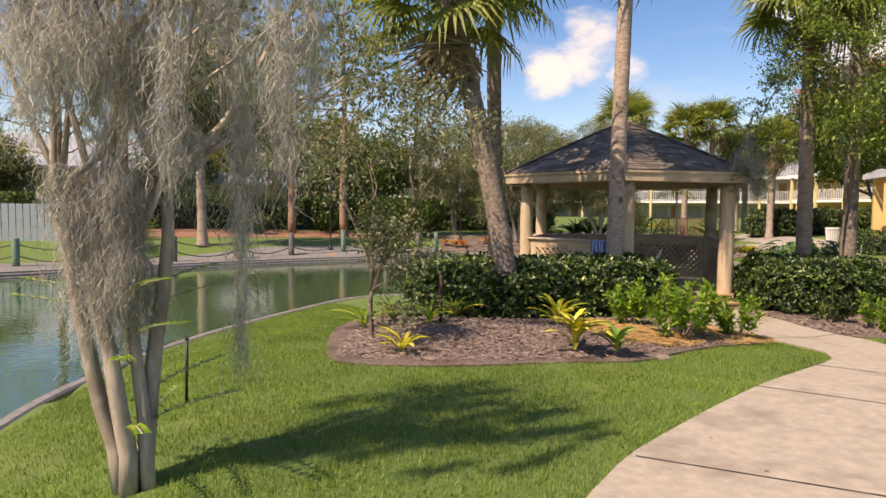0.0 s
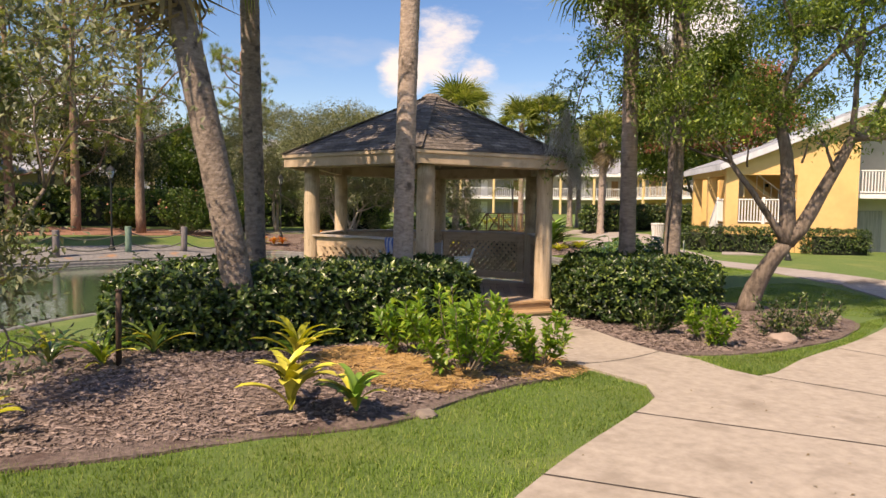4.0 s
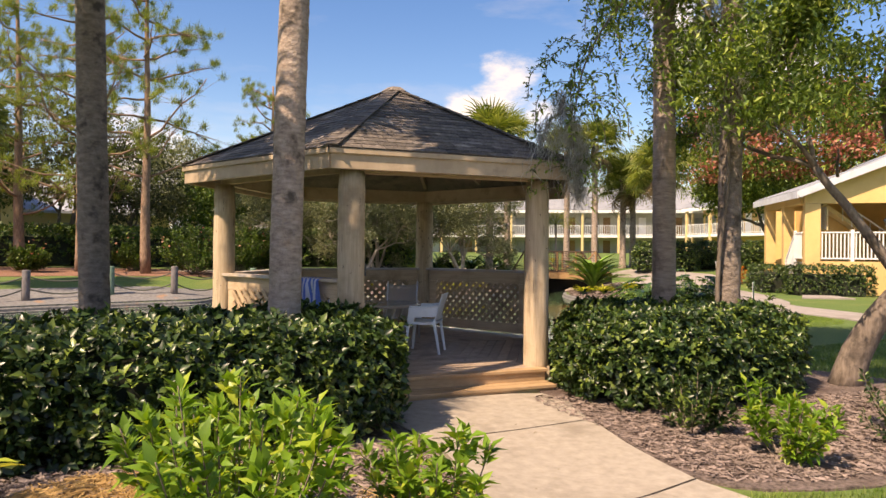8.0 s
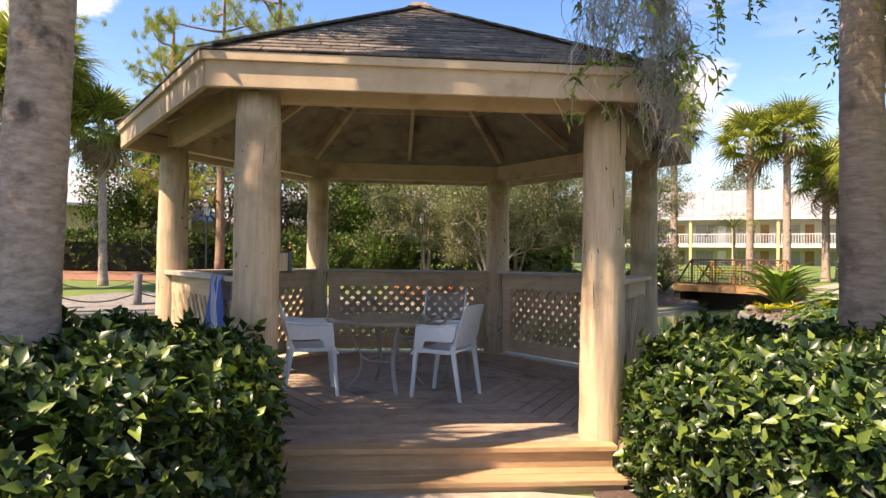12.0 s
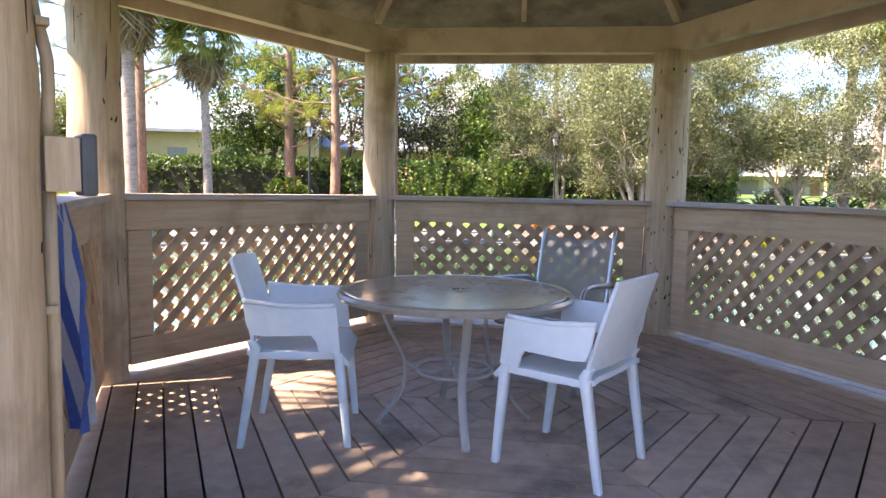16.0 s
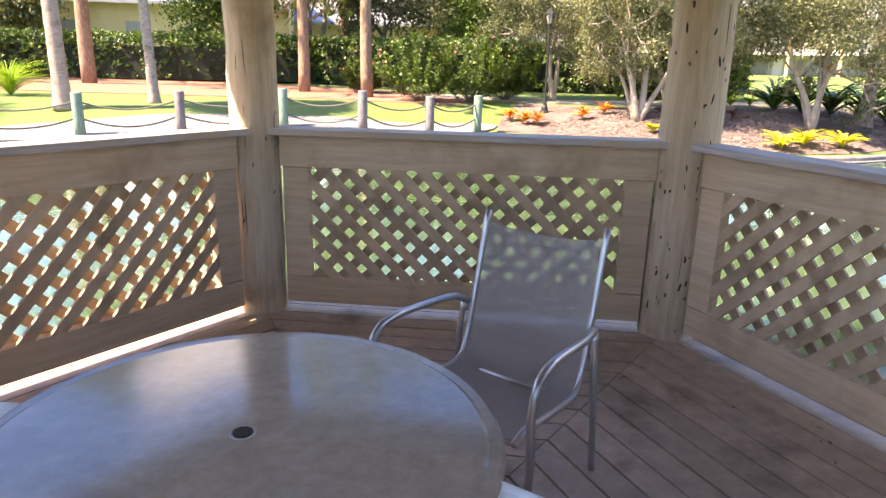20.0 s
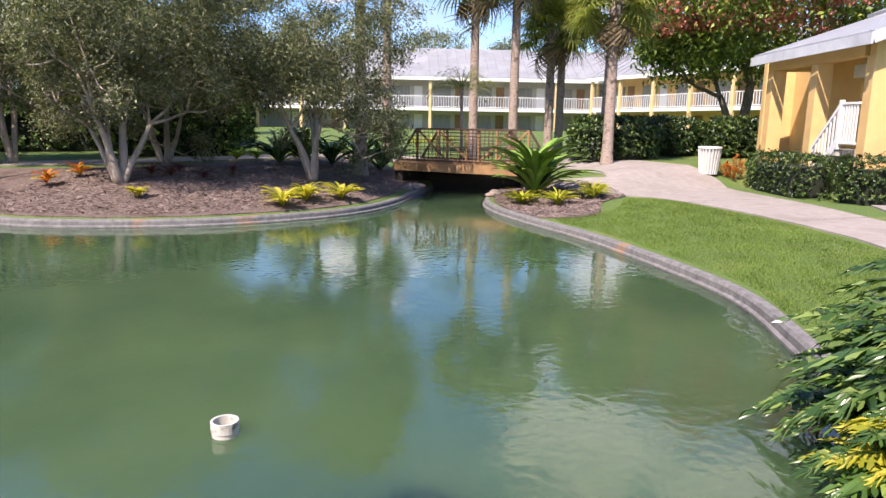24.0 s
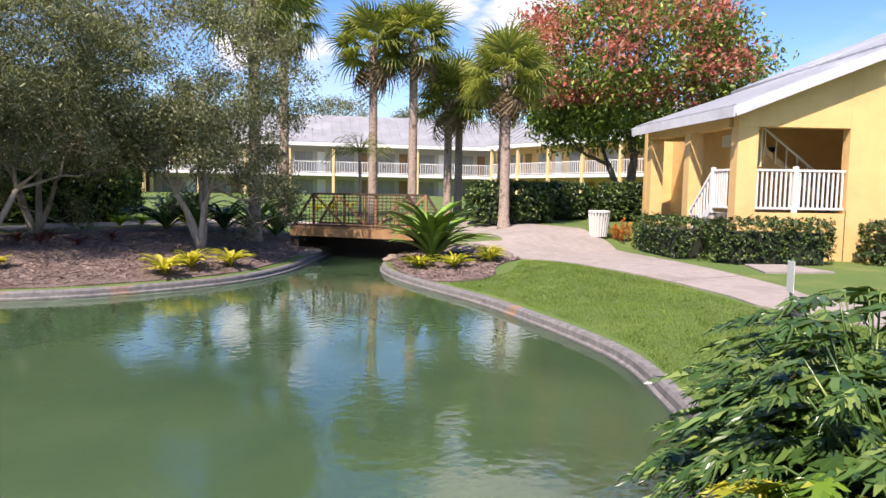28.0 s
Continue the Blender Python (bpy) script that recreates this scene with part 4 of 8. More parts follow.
# ---------- furniture in the pavilion ----------
def arm_chair():
    """White moulded armchair; faces +x, stands on z = 0."""
    ch = thing("armchair", "white moulded plastic armchair on the deck", "chair", group="white armchairs")
    W = 0.262

    def sheet(name, grid, thick):
        bm = bmesh.new()
        vs = [[bm.verts.new(p) for p in row] for row in grid]
        for a, b2 in zip(vs, vs[1:]):
            for j in range(len(a) - 1):
                bm.faces.new((a[j], b2[j], b2[j + 1], a[j + 1]))
        bmesh.ops.recalc_face_normals(bm, faces=bm.faces[:])
        bmesh.ops.solidify(bm, geom=bm.faces[:], thickness=thick)
        bmesh.ops.recalc_face_normals(bm, faces=bm.faces[:])
        return part(name, bm, "plastic", ch, smooth=True)

    # seat: dished, rolling down at the front edge
    rows = []
    for i in range(15):
        u = i / 14
        x = -0.225 + 0.475 * u
        z = 0.478 - 0.022 * math.sin(min(1.0, u / 0.8) * math.pi) - 0.055 * max(0, (u - 0.84) / 0.16) ** 2
        rows.append([(x, W * q * (0.94 + 0.06 * u), z - 0.010 * (1 - q * q) - 0.012 * max(0, abs(q) - 0.8) / 0.2) for q in np.linspace(-1, 1, 11)])
    sheet("seat", rows, 0.022)
    # apron under the seat edge
    for q in (-1, 1):
        part("apron", box((0.43, 0.02, 0.035), Matrix.Translation((0.0, q * (W - 0.014), 0.445)), 0.006), "plastic", ch)
    # backrest: a tall shell, curved in plan, waisted below the arms, leaning back
    rows = []
    for i in range(15):
        u = i / 14
        z = 0.495 + 0.375 * u
        w = W * (0.97 - 0.04 * math.sin(u * math.pi) - 0.11 * u)
        rows.append([(-0.205 - 0.10 * u ** 1.2 - 0.04 * (1 - q * q) * (0.5 + 0.5 * u), w * q, z + 0.012 * (1 - q * q) * u) for q in np.linspace(-1, 1, 13)])
    sheet("backrest", rows, 0.016)
    for q in (-1, 1):
        # arm: a thin upright panel that sweeps out of the backrest, with a slot above the seat
        prof = [(-0.238, 0.712), (-0.20, 0.698), (-0.05, 0.686), (0.12, 0.686), (0.172, 0.690), (0.185, 0.676), (0.205, 0.47), (0.11, 0.465), (0.098, 0.515), (0.075, 0.548), (-0.14, 0.543), (-0.20, 0.55), (-0.222, 0.60)]
        bm = bmesh.new()
        va = [bm.verts.new((x, q * (W + 0.006 + 0.018 * math.sin(max(0, min(1, (x + 0.27) / 0.45)) * math.pi) - 0.006), z)) for x, z in prof]
        vb = [bm.verts.new((v.co.x, v.co.y + q * 0.015, v.co.z)) for v in va]
        bm.faces.new(va), bm.faces.new(vb[::-1])
        for i in range(len(prof)):
            j = (i + 1) % len(prof)
            bm.faces.new((va[i], vb[i], vb[j], va[j]))
        bmesh.ops.recalc_face_normals(bm, faces=bm.faces[:])
        bmesh.ops.triangulate(bm, faces=[f for f in bm.faces if len(f.verts) > 4])
        part("arm", bm, "plastic", ch)
        # rolled lip along the top of the arm
        tube("arm_lip", [(x, q * (W + 0.013 + 0.018 * math.sin(max(0, min(1, (x + 0.27) / 0.45)) * math.pi)), z - 0.004) for x, z in ((-0.235, 0.708), (-0.05, 0.688), (0.12, 0.688), (0.178, 0.689))], 0.012, "plastic", ch, 8)
        # legs: square with rounded corners, tapered, splayed
        for xa, xb, zt in ((0.198, 0.240, 0.468), (-0.185, -0.262, 0.51)):
            bm = bmesh.new()
            rings = []
            for x, y, z, h in ((xa - 0.02, q * (W - 0.022), zt, 0.020), (xa, q * (W - 0.020), zt - 0.035, 0.0225), (xb, q * 0.238, 0.0, 0.0165)):
                c8 = 0.35 * h
                rings.append([bm.verts.new((x + dx, y + dy, z)) for dx, dy in ((-h, -h + c8), (-h + c8, -h), (h - c8, -h), (h, -h + c8), (h, h - c8), (h - c8, h), (-h + c8, h), (-h, h - c8))])
            for a, b2 in zip(rings, rings[1:]):
                for j in range(8):
                    bm.faces.new((a[j], a[(j + 1) % 8], b2[(j + 1) % 8], b2[j]))
            bm.faces.new(rings[0]), bm.faces.new(rings[-1][::-1])
            bmesh.ops.recalc_face_normals(bm, faces=bm.faces[:])
            part("leg", bm, "plastic", ch, smooth=True)
    return ch


ca = arm_chair()
ca.matrix_world = pose(-1.04, -0.605, DECK + 0.001, 0, 0, 9.8)
copy_thing(ca, pose(0.265, -0.765, DECK + 0.001, 0, 0, 149))

table = thing("patio_table", "round taupe patio table with a glossy top and umbrella hole", "table", (-0.305, -0.375, DECK), 11.5)
TT = 0.71
bm = bmesh.new()
ringo = [(0.024, TT - 0.004), (0.024, TT - 0.02), (0.54, TT - 0.02), (0.575, TT - 0.04), (0.605, TT - 0.035), (0.612, TT - 0.016), (0.60, TT - 0.002), (0.575, TT - 0.004), (0.565, TT), (0.03, TT)]
S = 64
rings = [[bm.verts.new((r * math.cos(2 * math.pi * k / S), r * math.sin(2 * math.pi * k / S), z)) for k in range(S)] for r, z in ringo]
for a, b2 in zip(rings, rings[1:] + rings[:1]):
    for k in range(S):
        bm.faces.new((a[k], a[(k + 1) % S], b2[(k + 1) % S], b2[k]))
bmesh.ops.recalc_face_normals(bm, faces=bm.faces[:])
part("tabletop", bm, "tabletop", table, smooth=False)
bm = lathe([(0.024, TT - 0.022), (0.025, TT + 0.002), (0.030, TT + 0.003), (0.032, TT + 0.001)], 24)
part("hole_ring", bm, "tablemetal", table)
# near-black plug that stands for the shade down the umbrella hole
part("hole", lathe([(0.018, TT - 0.02), (0.024, TT + 0.0045)], 20), "dark", table)
for k in range(4):
    a = radians(90 * k + 3)
    c, s = math.cos(a), math.sin(a)
    prof = [(0.40, TT - 0.03), (0.385, TT - 0.10), (0.335, TT - 0.22), (0.265, TT - 0.36), (0.255, TT - 0.45), (0.29, TT - 0.56), (0.37, TT - 0.66), (0.40, 0.012)]
    prof = [tuple(p) for p in spline([(r, z) for r, z in prof], 0.05)]
    vs, fs = [], []
    for i, (r, z) in enumerate(prof):
        (r0, z0), (r1, z1) = prof[max(i - 1, 0)], prof[min(i + 1, len(prof) - 1)]
        ln = math.hypot(r1 - r0, z1 - z0)
        nr, nz = (z1 - z0) / ln, -(r1 - r0) / ln
        for hw, hd in ((-0.021, 0.004), (-0.017, 0.008), (0.017, 0.008), (0.021, 0.004), (0.021, -0.004), (0.017, -0.008), (-0.017, -0.008), (-0.021, -0.004)):
            vs.append(((r + nr * hd) * c - hw * s, (r + nr * hd) * s + hw * c, z + nz * hd))
    for i in range(len(prof) - 1):
        fs += [(i * 8 + j, i * 8 + (j + 1) % 8, i * 8 + 8 + (j + 1) % 8, i * 8 + 8 + j) for j in range(8)]
    fs += [tuple(range(8))[::-1], tuple((len(prof) - 1) * 8 + j for j in range(8))]
    raw("leg", vs, fs, "tablemetal", table, smooth=True)
    tube("foot", [(0.40 * c, 0.40 * s, 0.0), (0.40 * c, 0.40 * s, 0.02)], 0.02, "tablemetal", table, 8)
    tube("brace", spline([(0.27 * c, 0.27 * s, 0.34), (0.19 * c, 0.19 * s, 0.285), (0.10 * c, 0.10 * s, 0.27), (0.02 * c, 0.02 * s, 0.30)], 0.03), 0.011, "tablemetal", table, 8)
tube("brace_ring", [(0.2 * math.cos(t), 0.2 * math.sin(t), 0.285) for t in np.linspace(0, 2 * math.pi, 33)], 0.009, "tablemetal", table, 6)

# sling chair: tube frame with a grey mesh seat; faces +x
sc = thing("sling_chair", "grey mesh patio chair with a silver tube frame", "chair", (0.235, 0.52, DECK), -118)
for s in (-1, 1):
    y = s * 0.258
    side = spline([(0.27, y, 0.40), (0.20, y, 0.415), (0.0, y, 0.385), (-0.20, y, 0.37), (-0.265, y, 0.44), (-0.33, y, 0.66), (-0.40, y, 0.93), (-0.415, y, 0.97)], 0.04)
    tube("side_tube", side, 0.013, "chrome", sc, 8)
    ya = s * 0.32
    arm = spline([(0.26, y + s * 0.02, 0.005), (0.275, ya, 0.30), (0.285, ya, 0.52), (0.25, ya, 0.625), (0.15, ya, 0.655), (-0.10, ya, 0.64), (-0.24, ya - s * 0.02, 0.63), (-0.30, y + s * 0.012, 0.60)], 0.04)
    tube("arm", arm, 0.015, "chrome", sc, 8)
    tube("rear_leg", spline([(-0.29, y + s * 0.03, 0.60), (-0.28, y + s * 0.045, 0.40), (-0.33, y + s * 0.05, 0.005)], 0.05), 0.014, "chrome", sc, 8)
for x, z in ((0.24, 0.385), (-0.20, 0.355)):
    tube("cross_bar", [(x, -0.26, z), (x, 0.26, z)], 0.011, "chrome", sc, 8)
bm = bmesh.new()
cur = spline([(0.25, 0.41), (0.10, 0.395), (-0.12, 0.375), (-0.215, 0.385), (-0.275, 0.47), (-0.33, 0.66), (-0.40, 0.925)], 0.03)
rows = [[bm.verts.new((x + (0.03 if z > 0.5 else 0) * -(1 - q * q), 0.25 * q, z - (0.02 * (1 - q * q) if z < 0.5 else 0.028 * (1 - q * q) * (z > 0.88)))) for q in np.linspace(-1, 1, 9)] for x, z in cur]
for a, b2 in zip(rows, rows[1:]):
    for j in range(8):
        bm.faces.new((a[j], a[j + 1], b2[j + 1], b2[j]))
bmesh.ops.solidify(bm, geom=bm.faces[:], thickness=0.003)
part("sling", bm, "sling", sc, "grey see-through mesh sling", smooth=True)

# towel over the west railing near the front left post
tw_mid = CORNERS[4].lerp(CORNERS[3], 0.225)
dv = (CORNERS[3] - CORNERS[4]).normalized()
towel = thing("towel", "blue and white striped towel draped over the railing", "towel", (tw_mid.x, tw_mid.y, RAIL), math.degrees(math.atan2(dv.y, dv.x)))
prof = [(0.145, -0.60), (0.13, -0.45), (0.115, -0.25), (0.112, -0.06), (0.10, -0.005), (0.06, 0.006), (-0.06, 0.006), (-0.10, -0.005), (-0.112, -0.08), (-0.125, -0.26), (-0.14, -0.43), (-0.15, -0.58), (-0.15, -0.74)]
for j in range(9):
    bm = bmesh.new()
    vs = []
    for q in (0, 1):
        x = -0.18 + 0.36 * (j + q) / 9
        vs.append([bm.verts.new((x + 0.02 * math.sin(z * 7 + 1), y + 0.040 * math.sin(x * 30 + z * 5) * min(1, -z * 4 if z < 0 else 0), z - 0.03 * math.sin(x * 9))) if z < -0.02 else bm.verts.new((x, y, z)) for y, z in prof])
    for i in range(len(prof) - 1):
        bm.faces.new((vs[0][i], vs[1][i], vs[1][i + 1], vs[0][i + 1]))
    bmesh.ops.solidify(bm, geom=bm.faces[:], thickness=0.006)
    part("stripe", bm, "towel" if j % 2 == 0 else "towelwhite", towel, "" if j % 2 == 0 else "white stripe", smooth=True)

# ---------- plants ----------
def inside_mask(P, E):
    ins = np.zeros(len(P), bool)
    near = np.full(len(P), 1e9)
    for (ax, ay), (bx, by) in zip(E, np.roll(E, -1, 0)):
        ins ^= ((ay > P[:, 1]) != (by > P[:, 1])) & (P[:, 0] < (bx - ax) * (P[:, 1] - ay) / (by - ay + 1e-12) + ax)
        ex, ey = bx - ax, by - ay
        t = np.clip(((P[:, 0] - ax) * ex + (P[:, 1] - ay) * ey) / (ex * ex + ey * ey + 1e-12), 0, 1)
        near = np.minimum(near, np.hypot(P[:, 0] - ax - t * ex, P[:, 1] - ay - t * ey))
    return ins, near


def lumps(P, k=1.6, seed=0.0):
    return np.sin(P[:, 0] * k * 1.9 + seed) * np.cos(P[:, 1] * k * 2.3 + seed * 2) * 0.5 + np.sin(P[:, 0] * k * 4.1 + P[:, 1] * k * 3.3 + seed) * 0.3 + np.sin((P[:, 0] - P[:, 1]) * k * 7.0 + seed) * 0.2


def hedge(label, outline, height, count, size, material="leaf", seed=1, shell=0.28, core="core", group="", name="hedge", lump=0.09, round_top=0.22):
    """A clipped hedge: leaves in a lumpy shell round a near-black core for the inner shade."""
    rng = np.random.default_rng(seed)
    E = np.array(spline(outline, 0.3, True))
    c = E.mean(0)
    z0 = lift(*c)
    h = thing(name, label, "hedge", (c[0], c[1], z0), group=group)
    pts = []
    per = 6
    count = count // per
    while sum(len(p) for p in pts) < count:
        P = rng.uniform(E.min(0), E.max(0), (count * 2, 2))
        ins, near = inside_mask(P, E)
        z = rng.uniform(0.03, 1.0, len(P)) ** 0.8 * height
        lp = lumps(P, 1.4, seed)
        lp2 = lumps(P, 3.7, seed + 2.0)
        top = height * (1 + lump * lp + 0.06 * lp2) - round_top * np.clip(1 - near / 0.5, 0, 1) ** 1.6
        side = near + 0.10 * lumps(np.stack([P[:, 0] + P[:, 1], z * 2 + P[:, 0]], 1), 1.3, seed) + 0.07 * lumps(np.stack([P[:, 0] - P[:, 1], z * 2], 1), 3.1, seed)
        ok = ins & (z < top) & ((np.abs(side - 0.06) < shell * 0.55) | (z > top - shell * 0.5))
        pts.append(np.column_stack([P[ok], z[ok], near[ok], top[ok]]))
    A = np.concatenate(pts)[:count]
    loc = A[:, :3] - np.array([c[0], c[1], 0])
    # outward direction from the outline's normal, turned up near the top
    eps = 0.05
    _, nx1 = inside_mask(A[:, :2] + [eps, 0], E)
    _, ny1 = inside_mask(A[:, :2] + [0, eps], E)
    out = np.column_stack([-(nx1 - A[:, 3]) / eps, -(ny1 - A[:, 3]) / eps, np.clip(1.2 - (A[:, 4] - A[:, 2]) / 0.3, 0.25, 1.4)])
    # shoots with a whorl of leaves each
    ax0 = out / (np.linalg.norm(out, axis=1, keepdims=True) + 1e-9) + rng.normal(size=out.shape) * 0.45 + [0, 0, 0.45]
    ax0 /= np.linalg.norm(ax0, axis=1, keepdims=True)
    loc = loc + ax0 * rng.exponential(0.03, (len(A), 1))
    u = np.cross(ax0, rng.normal(size=out.shape))
    u /= np.linalg.norm(u, axis=1, keepdims=True)
    w = np.cross(ax0, u)
    C, AX, NN = [], [], []
    for j in range(per):
        th = 2.4 * j + rng.uniform(-0.4, 0.4, (len(A), 1))
        sd = u * np.cos(th) + w * np.sin(th)
        C.append(loc - ax0 * size * 0.22 * (per - 1 - j) / 2)
        AX.append(sd + ax0 * (0.25 + 0.14 * j) + rng.normal(size=out.shape) * 0.2)
        NN.append(ax0 + rng.normal(size=out.shape) * 0.25)
    C, AX, NN = np.concatenate(C), np.concatenate(AX), np.concatenate(NN)
    sz = size * rng.uniform(0.6, 1.25, len(C))
    leaf_cloud("leaves", C, AX, NN, sz, sz * 0.56, material, h, plain=c[1] > 3)
    # heart: a solid near-black prism in place of the shade between the leaves
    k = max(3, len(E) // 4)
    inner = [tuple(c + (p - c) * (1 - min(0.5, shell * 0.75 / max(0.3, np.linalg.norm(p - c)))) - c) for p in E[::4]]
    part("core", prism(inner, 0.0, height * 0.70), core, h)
    return h


def shrub(label, x, y, height, spread, leaves, size, material="limeleaf", seed=1, up=0.0, group="", name="shrub", wide=0.42):
    """A loose young shrub: bent stems with leaves set along their upper part."""
    rng = np.random.default_rng(seed)
    z0 = lift(x, y) + up
    sh = thing(name, label, "shrub", (x, y, z0), group=group)
    runs, C, AX, NN = [], [], [], []
    ns = max(7, int(leaves / 60))
    for i in range(ns):
        a = rng.uniform(0, 2 * math.pi)
        rr = spread * math.sqrt(rng.uniform(0.02, 1))
        hh = height * rng.uniform(0.55, 1.0) * (1 - 0.35 * (rr / spread) ** 2)
        p0 = np.array([math.cos(a) * 0.04, math.sin(a) * 0.04, -0.02])
        p2 = np.array([math.cos(a) * rr, math.sin(a) * rr, hh])
        p1 = (p0 + p2) / 2 + np.array([math.cos(a), math.sin(a), -0.2]) * rr * 0.15
        line = spline([p0, p1, p2], 0.06)
        runs.append((line, list(np.linspace(0.008, 0.003, len(line)))))
        m = int(leaves / ns)
        for u in rng.uniform(0.25, 1.0, m) ** 0.75:
            j = min(int(u * (len(line) - 1)), len(line) - 2)
            q = line[j]
            t = (line[j + 1] - line[j])
            t = t / np.linalg.norm(t)
            side = rand_dirs(rng, 1)[0]
            C.append(q + side * 0.015)
            AX.append(side * 0.9 + t * 0.7 + np.array([0, 0, 0.15]))
            NN.append(np.array([0, 0, 1.0]) + rng.normal(size=3) * 0.35)
    join_tubes("stem_work", runs, "bark", sh, 5)
    sz = size * rng.uniform(0.6, 1.25, len(C))
    leaf_cloud("leaves", C, AX, NN, sz, sz * wide, material, sh, fold=0.18, droop=0.22, plain=y > 3)
    return sh


def strap_plant(label, x, y, leaves, length, width, material="yellowleaf", seed=1, up=0.0, group="", name="strap_leaf_plant", erect=0.9, second=None, stem=0.0, single=False):
    """A rosette of arching strap leaves; single: each leaf is a part of its own."""
    rng = np.random.default_rng(seed)
    sp = thing(name, label, "plant", (x, y, lift(x, y) + up), group=group)
    for part_no, mt in enumerate([material] + ([second] if second else [])):
        V, F = [], []
        n = leaves if not part_no else leaves // 3
        for i in range(n):
            a = i * 2.399 + rng.uniform(-0.3, 0.3) + part_no
            L, W = length * rng.uniform(0.6, 1.1), width * rng.uniform(0.7, 1.15)
            el = erect * rng.uniform(0.55, 1.25) * (1.0 if not part_no else 0.75)
            d = np.array([math.cos(a), math.sin(a), 0.0])
            s = np.array([-math.sin(a), math.cos(a), 0.0])
            k = 7
            base = len(V)
            p = d * 0.02 + np.array([0, 0, stem * rng.uniform(0.3, 1.0)])
            e = el * 1.2
            for j in range(k + 1):
                u = j / k
                w = W * (0.35 + 2.6 * u * (1 - u) ** 0.8 * 0.9) * (1 if j < k else 0.05)
                nrm = np.array([-d[0] * math.sin(e), -d[1] * math.sin(e), math.cos(e)])
                V += [p + s * w * 0.5 + nrm * w * 0.22, p, p - s * w * 0.5 + nrm * w * 0.22]
                p = p + (d * math.cos(e) + np.array([0, 0, math.sin(e)])) * L / k
                e -= el * 0.13 + 0.07
            for j in range(k):
                q = base + j * 3
                F += [(q, q + 1, q + 4, q + 3), (q + 1, q + 2, q + 5, q + 4)]
            if single:
                tri_cloud("leaf", V, F, mt, sp)
                V, F = [], []
        if V:
            tri_cloud("leaves", V, F, mt, sp)
    return sp


def fan_frond(rng, petiole, blade, segs=26, droop=0.35):
    """Verts and quads of one fan leaf along +x."""
    V, F = [], []
    V += [np.array(p, float) for p in ((0, 0.015, 0), (0, -0.015, 0), (petiole, 0.01, -0.05), (petiole, -0.01, -0.05))]
    F.append((0, 1, 3, 2))
    hub = np.array([petiole, 0, -0.05])
    for i in range(segs):
        a = radians(-118 + 236 * i / (segs - 1)) + rng.uniform(-0.03, 0.03)
        L = blade * (1 - 0.28 * (abs(a) / 2.0) ** 2) * rng.uniform(0.85, 1.08)
        d = np.array([math.cos(a), math.sin(a), 0.10 * math.cos(a)])
        s = np.array([-math.sin(a), math.cos(a), 0])
        w = 0.030 * blade
        b = len(V)
        for u, ww, dz in ((0.0, 0.35, 0), (0.35, 1.25, 0.02), (0.68, 0.8, -droop * 0.18), (1.0, 0.08, -droop * rng.uniform(0.55, 1.2))):
            c = hub + d * L * u * (1 - 0.12 * max(0, u - 0.6)) + np.array([0, 0, dz * blade])
            V += [c + s * w * ww, c - s * w * ww]
        F += [(b + 2 * j, b + 2 * j + 1, b + 2 * j + 3, b + 2 * j + 2) for j in range(3)]
    return np.array(V), F


def palm(label, x, y, height, lean=(0, 0), r0=0.17, r1=0.13, fronds=34, blade=0.85, petiole=0.75, seed=1, dead=6, bend=0.0, group="palm trees", boots=False, segs=26, bark="palmtrunk"):
    rng = np.random.default_rng(seed)
    pr = random.Random(seed)
    z0 = lift(x, y)
    pm = thing("palm_tree", label, "palm tree", (x, y, z0), group=group)
    n = int(height / 0.09)
    pts, rad = [], []
    for i in range(n + 1):
        u = i / n
        q = u * u * (1 - bend) + u * bend
        pts.append((lean[0] * q * height, lean[1] * q * height, height * u - 0.05 * (i == 0)))
        rad.append((r0 * (1 + 0.35 * math.exp(-u * height / 0.35)) * (1 - u) + r1 * u) * (1 + 0.018 * (i % 2) + pr.uniform(-0.015, 0.015)))
    tube("trunk", pts, rad, bark, pm, 20, wob=0.02, rng=pr)
    top = np.array(pts[-1])
    if fronds:
        for nm, mt, cnt, lo, hi in (("crown", "frond", fronds, -35, 78), ("dead_fronds", "deadfrond", dead, -80, -50)):
            if not cnt:
                continue
            V, F, o = [], [], 0
            for i in range(cnt):
                v, f = fan_frond(rng, petiole * rng.uniform(0.8, 1.15), blade * rng.uniform(0.85, 1.15), segs, 0.4 if nm == "crown" else 0.9)
                el = radians(lo + (hi - lo) * ((i + 0.5) / cnt) ** 0.85)
                m = Euler((rng.uniform(-0.5, 0.5), -el, i * 2.399 + rng.uniform(-0.2, 0.2))).to_matrix()
                v = v @ np.array(m).T + top - [0, 0, 0.05]
                V.append(v)
                F += [tuple(k + o for k in q) for q in f]
                o += len(v)
            tri_cloud(nm, np.concatenate(V), F, mt, pm)
    if boots:
        runs = []
        for i in range(26):
            a, z = rng.uniform(0, 2 * math.pi), height - rng.uniform(0.0, 0.55)
            u = z / height
            q = u * u * (1 - bend) + u * bend
            b0 = np.array([lean[0] * q * height, lean[1] * q * height, z])
            d = np.array([math.cos(a), math.sin(a), 0])
            runs.append(([b0 + d * r1 * 0.8, b0 + d * (r1 + 0.12) + [0, 0, 0.22]], [0.035, 0.02]))
        join_tubes("boot_work", runs, "bark", pm, 5)
    return pm


